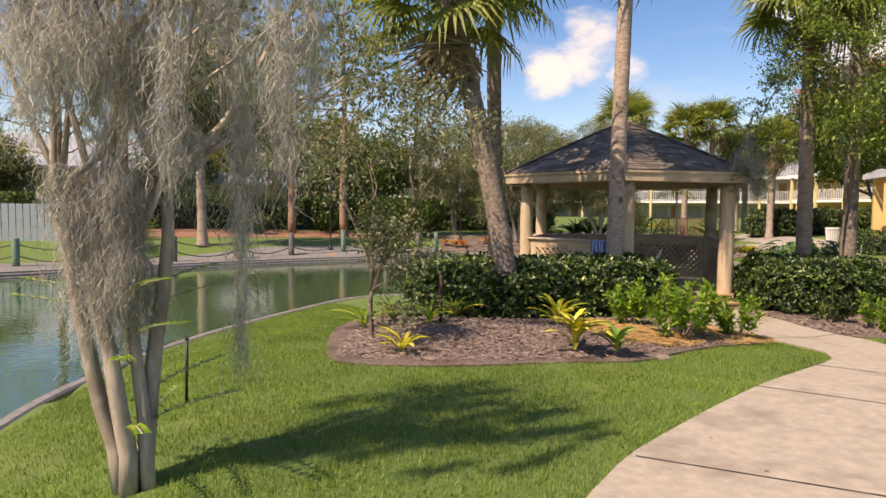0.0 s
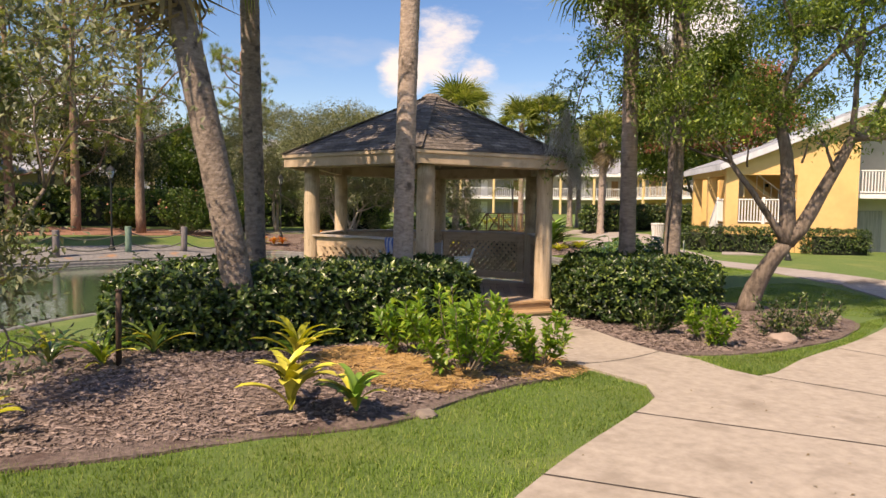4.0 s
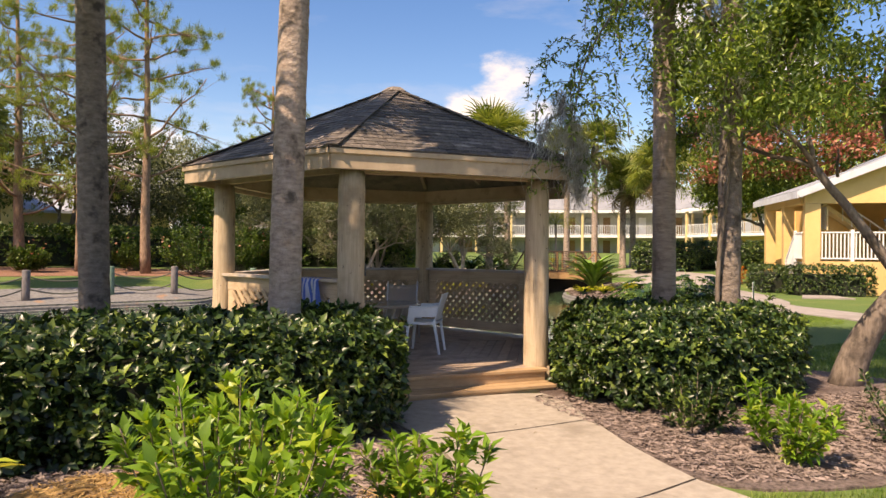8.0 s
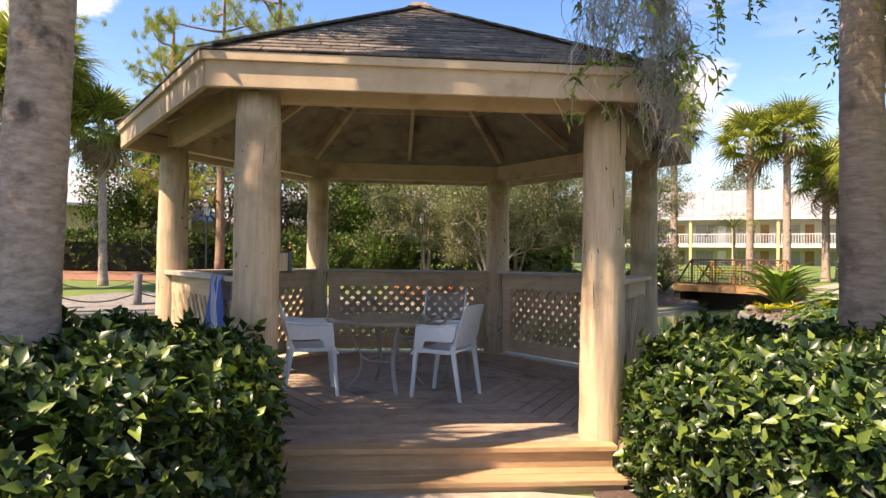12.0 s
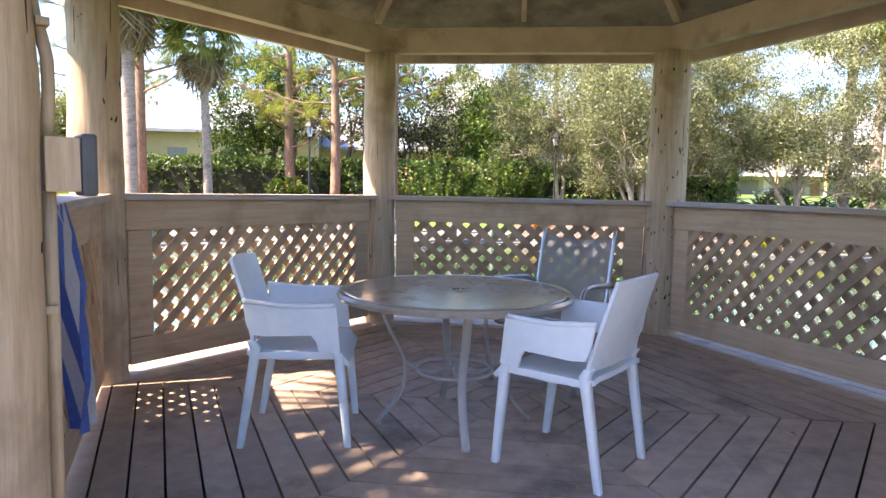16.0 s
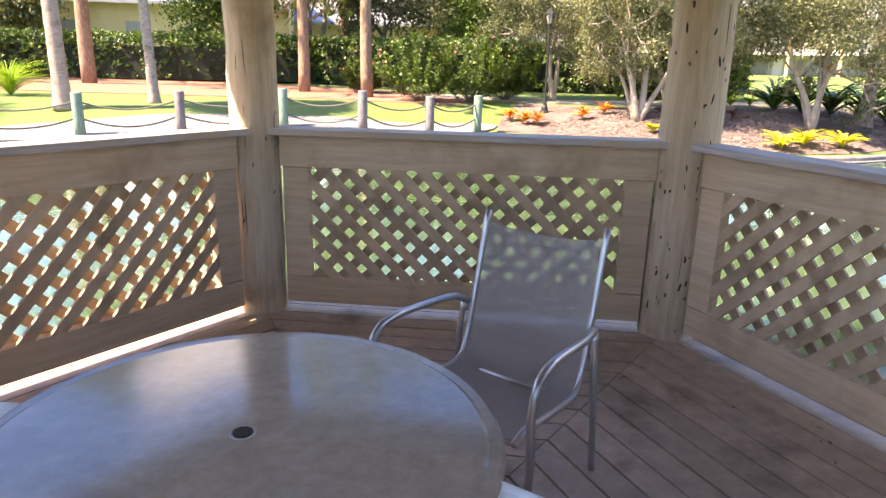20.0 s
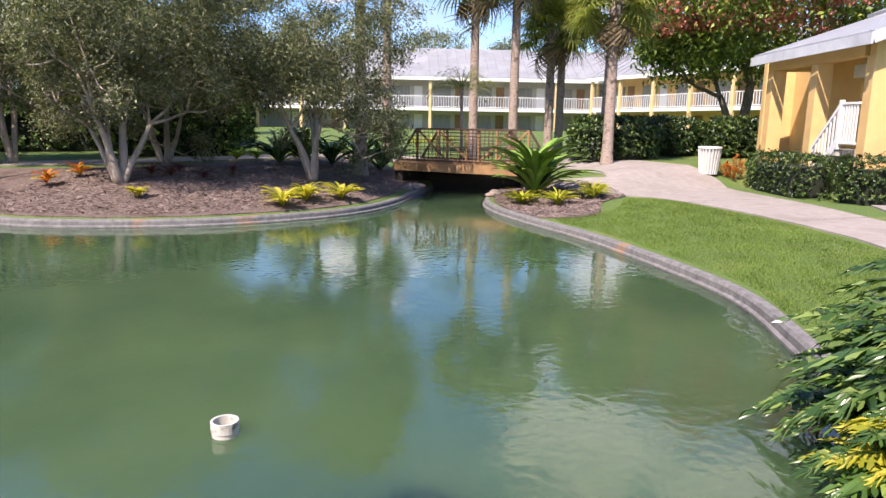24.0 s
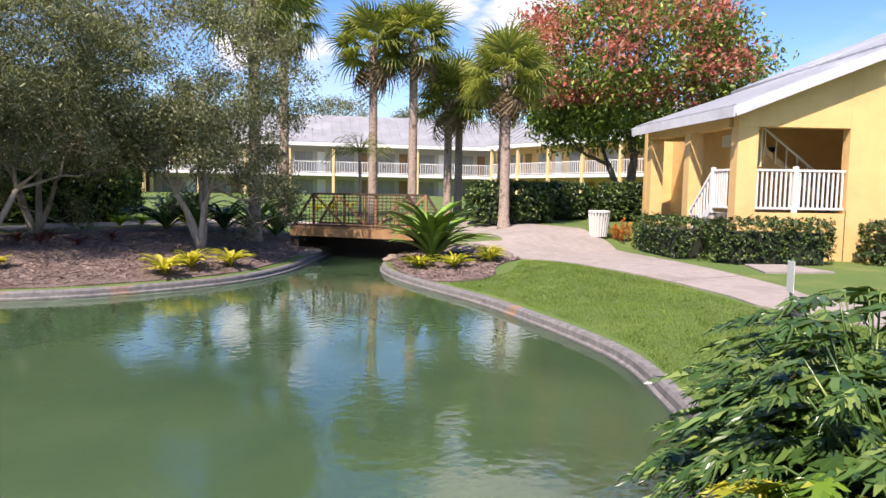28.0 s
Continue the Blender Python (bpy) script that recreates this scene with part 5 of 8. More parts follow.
def branch_out(rng, p, d, length, radius, depth, runs, tips, kink=0.35, split=(2, 3), shrink=0.72, lift_z=0.1):
    k = 4
    line = [p]
    for i in range(k):
        d = d + rng.normal(size=3) * kink * 0.4 + np.array([0, 0, lift_z * 0.3])
        d = d / np.linalg.norm(d)
        line.append(line[-1] + d * length / k)
    runs.append((line, list(np.linspace(radius, radius * 0.62, k + 1))))
    if depth == 0:
        tips.append((line[-1], d))
        tips.append((line[2], d))
        return
    for _ in range(rng.integers(split[0], split[1] + 1)):
        nd = d + rng.normal(size=3) * (0.55 + kink * 0.5)
        branch_out(rng, line[-1], nd / np.linalg.norm(nd), length * shrink * rng.uniform(0.8, 1.15), radius * 0.62, depth - 1, runs, tips, kink, split, shrink, lift_z)


def tree(label, x, y, trunks, leaves, leaf, material, bark="bark", seed=1, depth=3, clump=0.35, name="tree", kink=0.35, shrink=0.72, group="", up=0.0, wide=0.45, hang=0.0, extra=None, split=(2, 3), lift_z=0.1, crown=None, low=0.0):
    """trunks: (lean x, lean y, length, radius) each, from one foot; leaves in clumps round the twig ends."""
    rng = np.random.default_rng(seed)
    t = thing(name, label, "tree", (x, y, lift(x, y) + up), group=group)
    runs, tips = [], []
    stems = []
    for lx, ly, L, r, *foot in trunks:  # foot: where a limb leaves the trunk
        d = np.array([lx, ly, 1.0])
        d /= np.linalg.norm(d)
        k = 6
        start = [lx * 0.1, ly * 0.1, -0.06]
        if foot:
            start = stems[0][0][foot[0]] if isinstance(foot[0], int) else foot[0]
        line = [np.array(start)]
        for i in range(k):
            d = d + rng.normal(size=3) * 0.07
            d /= np.linalg.norm(d)
            line.append(line[-1] + d * L / k)
        stems.append((line, list(np.linspace(r * 1.25, r * 0.75, k + 1))))
        for _ in range(rng.integers(2, 4)):
            nd = d + rng.normal(size=3) * 0.5
            branch_out(rng, line[-1], nd / np.linalg.norm(nd), L * 0.55, r * 0.6, depth, runs, tips, kink, split, shrink, lift_z)
    for st_line in stems:
        join_tubes("trunk", [st_line], bark, t, 10)
    runs = [q for q in runs if q[0][-1][2] > low * 0.95]
    join_tubes("branching", runs, bark, t, 5)["kind"] = "stuff"
    T = np.array([q for q, _ in tips])
    T = T[T[:, 2] > low]
    if crown is not None:
        cc, cr, extra_n = np.array(crown[0]), np.array(crown[1]), crown[2]
        dd = rand_dirs(rng, extra_n) * rng.uniform(0.35, 1.0, (extra_n, 1)) ** 0.5
        T = np.concatenate([T, cc + dd * cr])
    idx = rng.integers(0, len(T), leaves)
    C = T[idx] + rng.normal(size=(leaves, 3)) * clump * np.array([1, 1, 0.75]) + np.array([0, 0, -hang]) * rng.uniform(0, 1, (leaves, 1))
    AX = rng.normal(size=(leaves, 3)) + [0, 0, -0.2]
    NN = rng.normal(size=(leaves, 3)) * 0.7 + [0, 0, 1.0]
    sz = leaf * rng.uniform(0.6, 1.3, leaves)
    if extra:
        pick = rng.uniform(0, 1, len(T))[idx] < extra[1]
        pick &= C[:, 2] > np.quantile(C[:, 2], 0.2)
        leaf_cloud("leaves", C[~pick], AX[~pick], NN[~pick], sz[~pick], sz[~pick] * wide, material, t, plain=True)
        leaf_cloud("seed_pod_mass", C[pick], AX[pick], NN[pick], sz[pick], sz[pick] * 0.6, extra[0], t, extra[2], plain=True)
    else:
        leaf_cloud("leaves", C, AX, NN, sz, sz * wide, material, t, plain=True)
    return t


def pine(label, x, y, height, radius, seed=1, bare=0.45, limbs=16, reach=2.6, tufts=7, lean=(0, 0), vine=False):
    """A tall pine: bare bole, spreading limbs, tufts of long needles."""
    rng = np.random.default_rng(seed)
    t = thing("pine_tree", label, "pine tree", (x, y, lift(x, y)), group="pine trees")
    n = 16
    bole = [np.array([lean[0] * u * height + 0.03 * math.sin(u * 9 + seed), lean[1] * u * height, height * u - 0.08]) for u in np.linspace(0, 1, n)]
    tube("trunk", bole, [radius * (1.15 - 0.85 * u) for u in np.linspace(0, 1, n)], "pinebark", t, 12)
    runs, V = [], []
    for i in range(limbs):
        u = bare + (1 - bare) * (i / limbs) ** 0.9
        b0 = bole[min(n - 1, int(u * (n - 1)))]
        a = i * 2.4 + rng.uniform(-0.4, 0.4)
        L = reach * (1.15 - 0.6 * (u - bare) / (1 - bare)) * rng.uniform(0.6, 1.15)
        d = np.array([math.cos(a), math.sin(a), 0.15])
        line = [b0]
        for j in range(5):
            d = d + rng.normal(size=3) * 0.18 + [0, 0, 0.05]
            d /= np.linalg.norm(d)
            line.append(line[-1] + d * L / 5)
        runs.append((line, list(np.linspace(0.06, 0.018, 6))))
        for j in range(tufts):
            q = line[rng.integers(2, 6)] + rng.normal(size=3) * [0.42, 0.42, 0.26]
            runs.append(([line[3], q], [0.012, 0.006]))
            m = 80
            dd = rand_dirs(rng, m) + [0, 0, 0.25]
            ln = rng.uniform(0.18, 0.34, (m, 1))
            s = np.cross(dd, [0.3, 0.2, 1.0])
            s /= np.linalg.norm(s, axis=1, keepdims=True)
            o = q + rng.normal(size=(m, 3)) * 0.07
            V.append(np.stack([o + s * 0.011, o - s * 0.011, o + dd * ln], 1).reshape(-1, 3))
    join_tubes("branching", runs, "pinebark", t, 5)
    V = np.concatenate(V)
    tri_cloud("needles", V, np.arange(len(V)).reshape(-1, 3), "needle", t)
    return t


def moss_strands(name, anchors, rng, length, parent, per=26, spread=0.16, thick=1.0):
    """Hanging tangles: very many hair-thin curling ribbons below each anchor."""
    A = np.asarray(anchors, float)
    n = len(A) * per
    L0 = np.repeat(length * rng.uniform(0.45, 1.2, len(A)), per)
    base = np.repeat(A, per, 0)
    q = base + rng.normal(size=(n, 3)) * [spread, spread, 0.07]
    L = L0 * rng.uniform(0.15, 1.05, n) ** 0.8
    k = 9
    w = rng.uniform(0.0012, 0.0035, n) * thick
    c = q.copy()
    drift = rng.normal(size=(n, 3)) * [0.7, 0.7, 0.2]
    rows = []
    for j in range(k + 1):
        u = j / k
        ang = rng.uniform(0, 6.28, n)
        s = np.stack([np.cos(ang), np.sin(ang), np.full(n, 0.25)], 1) * (w * (1 - 0.5 * u))[:, None]
        rows.append(np.stack([c + s, c - s], 1))
        pull = (base - c) * [0.10, 0.10, 0]
        drift = drift * 0.5 + rng.normal(size=(n, 3)) * [0.6, 0.6, 0.35]
        c = c + (np.array([0, 0, -1.0]) + drift) * (L / k)[:, None] + pull
    V = np.stack(rows, 1).reshape(-1, 3)
    o = (np.arange(n) * (k + 1) * 2)[:, None, None] + (np.arange(k) * 2)[None, :, None]
    F = (o + np.array([0, 1, 3, 2])[None, None, :]).reshape(-1, 4)
    return tri_cloud(name, V, F, "moss", parent)

# ---------- planting by the pavilion ----------
hedge("dense dark green clipped hedge in front of the pavilion", [(-6.1, -3.8), (-5.4, -4.75), (-4.6, -5.1), (-3.9, -5.0), (-2.6, -4.82), (-1.45, -4.4), (-0.95, -3.7), (-1.05, -2.95), (-2.0, -2.75), (-3.6, -3.1), (-5.2, -2.95), (-6.0, -3.1)],
      1.10, 42000, 0.084, seed=3, shell=0.34, lump=0.17, round_top=0.30)
hedge("dense dark green hedge beside the pavilion path", [(1.45, -2.45), (1.25, -3.2), (1.5, -4.1), (2.6, -4.35), (3.9, -4.1), (4.7, -3.4), (4.5, -2.4), (3.2, -1.7), (2.0, -1.85)],
      1.08, 30000, 0.084, seed=5, shell=0.34, lump=0.18, round_top=0.36)
shrub("bright green young shrub in the mulch bed", -2.75, -6.7, 1.02, 0.6, 1500, 0.11, "limeleaf", 11, group="young shrubs")
shrub("bright green young shrub beside the path", -1.72, -6.55, 0.82, 0.4, 800, 0.10, "limeleaf", 12, group="young shrubs")
shrub("bright green young shrub before the hedge", -2.95, -5.75, 0.87, 0.45, 750, 0.115, "limeleaf", 13, group="young shrubs")
shrub("green shrub at the edge of the side bed", 1.62, -4.85, 0.72, 0.42, 800, 0.09, "leaf", 14, group="side shrubs")
shrub("green shrub with light tips in the side bed", 1.8, -5.75, 0.82, 0.5, 950, 0.10, "limeleaf", 15, group="side shrubs")
shrub("low spreading green shrub under the oak", 3.4, -5.8, 0.75, 0.7, 1300, 0.065, "leaf", 16, group="side shrubs")
shrub("low spreading green shrub under the oak", 4.5, -5.5, 0.65, 0.65, 1100, 0.065, "leaf", 17, group="side shrubs")
strap_plant("yellow strap-leaved plant in the mulch", -4.7, -7.35, 24, 0.56, 0.10, "goldleaf", 21, group="yellow plants", stem=0.20, erect=1.45, single=True)
strap_plant("small yellow-green strap-leaved plant in the mulch", -4.2, -7.5, 16, 0.40, 0.08, "lilyleaf", 22, group="yellow plants", second="goldleaf", stem=0.14, erect=1.4, single=True)
strap_plant("yellow-green strap-leaved plant by the hedge", -4.28, -5.8, 14, 0.55, 0.08, "yellowleaf", 23, group="yellow plants", second="limeleaf", stem=0.12, erect=1.2)
strap_plant("small yellow strap-leaved plant in the mulch", -6.87, -7.1, 13, 0.42, 0.06, "yellowleaf", 24, group="yellow plants", stem=0.1)
for i, (x, y) in enumerate([(-6.6, -4.7), (-6.1, -5.2), (-5.6, -4.8), (-7.1, -5.1)]):
    strap_plant("green-yellow fern-like plant at the bed's edge", x, y, 16, 0.55, 0.055, "limeleaf" if i % 2 else "philo", 30 + i, group="bed edge plants", second="yellowleaf", stem=0.12)

# slender young tree at the bed's far end
tree("slender young tree with sparse leaves", -7.1, -6.0, [(0.02, 0.0, 0.75, 0.034), (-0.22, 0.05, 1.2, 0.022, (0.02, 0, 0.66)), (0.24, -0.06, 1.3, 0.022, (0.02, 0, 0.66)), (0.02, 0.14, 1.5, 0.018, (0.02, 0, 0.66))], 7500, 0.07, "greyleaf", "bark", 41, depth=3, clump=0.16, name="young_tree", shrink=0.74, crown=((0, 0, 2.7), (1.35, 1.35, 1.1), 60))

# palms round the pavilion
palm("leaning dark-trunked cabbage palm behind the hedge", -4.58, -4.78, 5.45, (-0.185, 0.15), 0.17, 0.16, 36, 1.1, 0.9, 57, 4, bend=0.75, boots=True, bark="darkpalm")
palm("grey-trunked cabbage palm behind the hedge", -3.95, -1.9, 6.9, (-0.02, 0.0), 0.16, 0.14, 32, 1.05, 0.85, 52, 0, bend=1.0, boots=True, bark="darkpalm")
palm("tall slim palm in front of the pavilion", -2.16, -3.6, 8.3, (0.035, 0.02), 0.155, 0.13, 46, 1.15, 1.0, 53, 6, bend=0.3)
palm("tall pinkish-trunked palm beside the pavilion", 3.57, -2.05, 7.2, (0.0, 0.01), 0.17, 0.15, 34, 1.15, 0.95, 54, 3, bend=0.5, bark="pinkpalm")
palm("tall palm with vines on its trunk", 3.75, -3.1, 8.0, (0.015, 0.0), 0.15, 0.14, 32, 1.15, 0.95, 55, 3, bend=0.6, boots=True, bark="darkpalm")

# oak-like tree leaning over the walk
oak = tree("leaning broadleaf tree with a forked trunk and light green leaves", 5.2, -3.65, [(0.27, -0.05, 1.6, 0.17), (0.08, 0.02, 2.6, 0.125, -1), (0.75, -0.35, 2.3, 0.115, -1), (-0.6, 0.3, 1.9, 0.06, -1)], 72000, 0.095, "oakleaf", "oakbark", 62, depth=3, clump=0.17, wide=0.34, name="oak_tree", shrink=0.76, split=(2, 3), lift_z=0.1, low=3.3,
           crown=((-0.35, 0.1, 5.75), (3.1, 2.7, 2.25), 300))

# crape myrtle hung with moss at the start of the walk
rng_m = np.random.default_rng(71)
myrtle = tree("pale multi-stemmed crape myrtle draped in grey moss", -9.17, -10.8, [(-0.07, 0.05, 1.75, 0.042, (-0.05, 0.03, -0.06)), (0.06, 0.04, 1.9, 0.046, (0.05, 0.02, -0.06)), (-0.02, -0.06, 1.8, 0.044, (-0.01, -0.06, -0.06)), (0.10, -0.02, 1.6, 0.036, (0.10, -0.03, -0.06)), (-0.12, 0.08, 1.9, 0.036, (-0.08, 0.07, -0.06))],
              3600, 0.05, "greyleaf", "palebark", 72, depth=2, clump=0.3, name="crape_myrtle", shrink=0.6, kink=0.2, lift_z=0.5)
anchors = []
for _ in range(52):
    z = rng_m.uniform(1.25, 3.3)
    w = 0.12 + 0.10 * (z - 1.2)
    anchors.append((rng_m.normal() * w - 0.10, rng_m.normal() * w, z))
moss_strands("moss", anchors, rng_m, 0.5, myrtle, 170, 0.05)
# separate hanging beards under the outer twigs
for _ in range(20):
    a, rr = rng_m.uniform(-1.2, 1.9), rng_m.uniform(0.45, 1.25)
    x, y, z0 = rr * math.cos(a), rr * math.sin(a), rng_m.uniform(2.3, 4.2)
    beard = [(x + rng_m.normal() * 0.03, y + rng_m.normal() * 0.03, z0 - 0.17 * j) for j in range(rng_m.integers(3, 7))]
    moss_strands("moss_beard", beard, rng_m, 0.38, myrtle, 75, 0.032)
for _ in range(10):
    a, rr = rng_m.uniform(1.9, 5.0), rng_m.uniform(0.4, 1.0)
    beard = [(rr * math.cos(a), rr * math.sin(a), rng_m.uniform(2.6, 4.0)) for j in range(2)]
    moss_strands("moss_beard", beard, rng_m, 0.5, myrtle, 80, 0.05)
moss_strands("long_strand", [(0.62, 0.1, 1.75 - 0.15 * j) for j in range(7)], rng_m, 0.35, myrtle, 60, 0.02)
# low side shoots with small leaves
C, AX, NN, runs = [], [], [], []
for i in range(11):
    a = rng_m.uniform(0, 6.28)
    p0 = np.array([0, 0, rng_m.uniform(0.3, 1.2)])
    d = np.array([math.cos(a), math.sin(a), 0.35])
    line = spline([p0, p0 + d * 0.3, p0 + d * 0.62 - [0, 0, 0.06]], 0.05)
    runs.append((line, [0.005] * len(line)))
    for q in line[2:]:
        for s in (-1, 1):
            C.append(q), AX.append(np.array([-d[1] * s, d[0] * s, 0.1]) + d * 0.3), NN.append([0, 0, 1.0])
join_tubes("side_shoot_work", runs, "palebark", myrtle, 5)["kind"] = "stuff"
leaf_cloud("side_leaves", C, AX, NN, 0.05, 0.03, "limeleaf", myrtle)
# woody vine that climbs a palm and droops, hung with moss, towards the pavilion's eave
vine = thing("climbing_vine", "woody vine with green leaves and grey moss climbing a palm", "vine", (3.6, -3.15, lift(3.6, -3.15)))
vl = spline([(0.0, 0.05, -0.05), (-0.06, 0.0, 1.5), (0.0, -0.10, 3.0), (-0.1, 0.0, 4.6), (-0.7, 0.1, 5.3), (-1.4, 0.2, 5.0), (-1.95, 0.25, 4.2), (-2.14, 0.25, 3.3), (-2.1, 0.22, 2.75)], 0.15)
tube("stem", vl, list(np.linspace(0.035, 0.008, len(vl))), "bark", vine, 7)
tipv = [p for p in vl if p[2] > 4.5 or p[0] < -1.2]
runs, C, AX, NN = [], [], [], []
for i in range(52):
    p0 = np.array(tipv[rng_m.integers(0, len(tipv))])
    a = rng_m.uniform(0, 6.28)
    d = np.array([math.cos(a), math.sin(a), rng_m.uniform(-0.3, 0.5)])
    ln = rng_m.uniform(0.35, 0.85)
    line = spline([p0, p0 + d * ln * 0.5, p0 + d * ln * 0.8 - [0, 0, 0.3 * ln], p0 + d * ln * 0.85 - [0, 0, 0.7 * ln]], 0.045)
    runs.append((line, [0.005] * len(line)))
    for q in line[1:]:
        for _ in range(3):
            C.append(q + rng_m.normal(size=3) * 0.02), AX.append(rng_m.normal(size=3) + d * 0.4 - [0, 0, 0.3]), NN.append(rng_m.normal(size=3) * 0.5 + [0, 0, 1.0])
join_tubes("twig_work", runs, "bark", vine, 5)
lf = rng_m.uniform(0.05, 0.10, len(C))
leaf_cloud("leaves", C, AX, NN, lf, lf * 0.42, "oakleaf", vine)
for x, y, z, cnt, ln in ((-2.16, 0.25, 3.35, 8, 0.5), (-2.12, 0.22, 2.95, 8, 0.55), (-2.05, 0.2, 2.6, 6, 0.4), (-2.52, 0.3, 3.3, 3, 0.6), (-2.4, 0.1, 3.7, 4, 0.5)):
    moss_strands("moss", [(x + rng_m.normal() * 0.06, y + rng_m.normal() * 0.06, z + rng_m.uniform(-0.15, 0.15)) for _ in range(cnt)], rng_m, ln, vine, 42, 0.035, 1.7)
moss_strands("hanging_moss", [(0.1 + rng_m.normal() * 0.3, rng_m.normal() * 0.3, rng_m.uniform(3.6, 5.6)) for _ in range(16)], rng_m, 0.5, vine, 60, 0.05, 1.5)

rod = thing("garden_stake", "thin black metal stake in the lawn", "stake", (-9.14, -8.75, lift(-9.14, -8.75)))
tube("rod", [(0, 0, -0.05), (0.01, 0, 0.58)], 0.014, "iron", rod, 8)
tube("cap", [(0.01, 0, 0.575), (0.01, 0, 0.60)], 0.018, "iron", rod, 8)

stake = thing("garden_stake", "short rusty brown stake before the hedge", "stake", (-5.95, -5.25, lift(-5.95, -5.25)))
tube("rod", [(0, 0, -0.05), (0.005, 0, 0.55), (0.01, 0.004, 0.78)], 0.028, "rust", stake, 8)
tube("cap", [(0.01, 0.004, 0.775), (0.01, 0.004, 0.80)], 0.034, "rust", stake, 8)

# lobed-leaf plants on the bank east of the pavilion
def lobed_plant(label, x, y, count, length, seed, up=0.0, height=0.5, leaf="philo"):
    rng = np.random.default_rng(seed)
    ph = thing("lobed_leaf_plant", label, "plant", (x, y, max(lift(x, y), -0.05) + up), group="lobed-leaf plants")
    V, F, stalks = [], [], []
    for i in range(count):
        a = i * 2.399 + rng.uniform(-0.3, 0.3)
        el = rng.uniform(0.2, 1.35)
        L = length * rng.uniform(0.7, 1.25)
        d = np.array([math.cos(a) * math.cos(el), math.sin(a) * math.cos(el), math.sin(el)])
        base = d * np.array([0.92, 0.92, 1.05]) * height * rng.uniform(0.6, 1.3)
        stalks.append(([np.zeros(3), base * 0.6 + [0, 0, 0.05], base], [0.012, 0.009, 0.006]))
        ax = np.array([math.cos(a), math.sin(a), 0.25 - 0.5 * rng.uniform(0, 1)])
        ax /= np.linalg.norm(ax)
        s = np.cross(ax, [0, 0, 1.0])
        s /= np.linalg.norm(s)
        up_v = np.cross(s, ax)
        # a narrow blade along the rib, with eight forward-swept wavy finger lobes a side
        wav = rng.uniform(0, 6.28)
        def on(u, v):
            return base + ax * L * u + s * L * v - np.array([0, 0, 0.34 * L * u * u + 0.30 * L * abs(v)]) + up_v * L * (0.22 * abs(v) + 0.05 * math.sin(u * 16 + wav + v * 9))
        b = len(V)
        V += [on(0.0, 0), on(0.06, 0.14), on(0.45, 0.13), on(0.85, 0.06), on(0.98, 0), on(0.85, -0.06), on(0.45, -0.13), on(0.06, -0.14), on(0.45, 0)]
        F += [(b, b + 1, b + 2, b + 8), (b + 8, b + 2, b + 3, b + 4), (b + 8, b + 4, b + 5, b + 6), (b, b + 8, b + 6, b + 7)]
        for j in range(8):
            u0 = 0.02 + 0.108 * j
            hw = (0.26, 0.34, 0.37, 0.36, 0.32, 0.27, 0.20, 0.13)[j] * rng.uniform(0.85, 1.1)
            fw = (0.118 - 0.004 * j) * rng.uniform(0.85, 1.15)
            sw = 0.05 + 0.045 * j + rng.uniform(-0.02, 0.02)
            for sg in (-1, 1):
                b = len(V)
                V += [on(u0 - 0.01, 0), on(u0 + fw * 1.05, 0), on(u0 + sw * 0.30 + fw * 0.80, sg * hw * 0.38), on(u0 + sw * 0.66 + fw * 1.0, sg * hw * 0.72), on(u0 + sw + fw * 0.55, sg * hw),
                      on(u0 + sw * 0.66 + fw * 0.08, sg * hw * 0.74), on(u0 + sw * 0.30 + fw * 0.12, sg * hw * 0.38)]
                F += [(b, b + 1, b + 2, b + 6), (b + 6, b + 2, b + 3, b + 5), (b + 5, b + 3, b + 4, b + 4)]
        b = len(V)
        V += [on(0.84, -0.05), on(0.84, 0.05), on(1.0, 0.035), on(1.0, -0.035), on(1.12, 0.008), on(1.12, -0.008)]
        F += [(b, b + 1, b + 2, b + 3), (b + 3, b + 2, b + 4, b + 5)]
    F = [q if len(set(q)) == 4 else (q[0], q[1], q[2], q[2]) for q in F]
    tris = []
    for q in F:
        tris.append(q[:3])
        if q[3] != q[2]:
            tris.append((q[0], q[2], q[3]))
    F = tris
    join_tubes("stalk_work", stalks, "philo", ph, 5)
    tri_cloud("leaves", V, F, leaf, ph)
    return ph


for i, (x, y, c, ln, hh) in enumerate([(6.05, 0.95, 110, 0.36, 0.85), (6.3, 1.65, 130, 0.36, 0.95), (6.95, 2.1, 130, 0.36, 1.0), (6.4, 0.8, 100, 0.36, 0.95), (5.1, 0.3, 80, 0.36, 0.75), (4.3, -0.4, 70, 0.36, 0.7), (7.4, 1.45, 120, 0.36, 1.1),
                                         (5.4, -0.6, 50, 0.4, 0.7), (3.6, -0.9, 44, 0.4, 0.7), (6.35, 2.15, 90, 0.34, 0.6), (6.75, 2.5, 80, 0.34, 0.55), (7.7, 2.3, 100, 0.36, 0.95)]):
    lobed_plant("glossy deep-lobed green plant on the pond bank", x, y, c, ln, 80 + i, 0, hh)
for i, (x, y) in enumerate([(5.6, 1.5), (5.95, 1.78), (6.25, 2.05), (4.9, 1.0), (5.3, 1.25), (5.75, 1.62)]):
    strap_plant("yellow-green strap plant on the pond bank", x, y, 46, 0.6, 0.05, "yellowleaf" if i % 3 == 0 else "limeleaf", 95 + i, 0.1, group="bank plants", stem=0.1)
lobed_plant("golden-yellow lobed plant at the edge of the pond", 5.75, 1.9, 44, 0.26, 131, 0.05, 0.42, "yellowleaf")
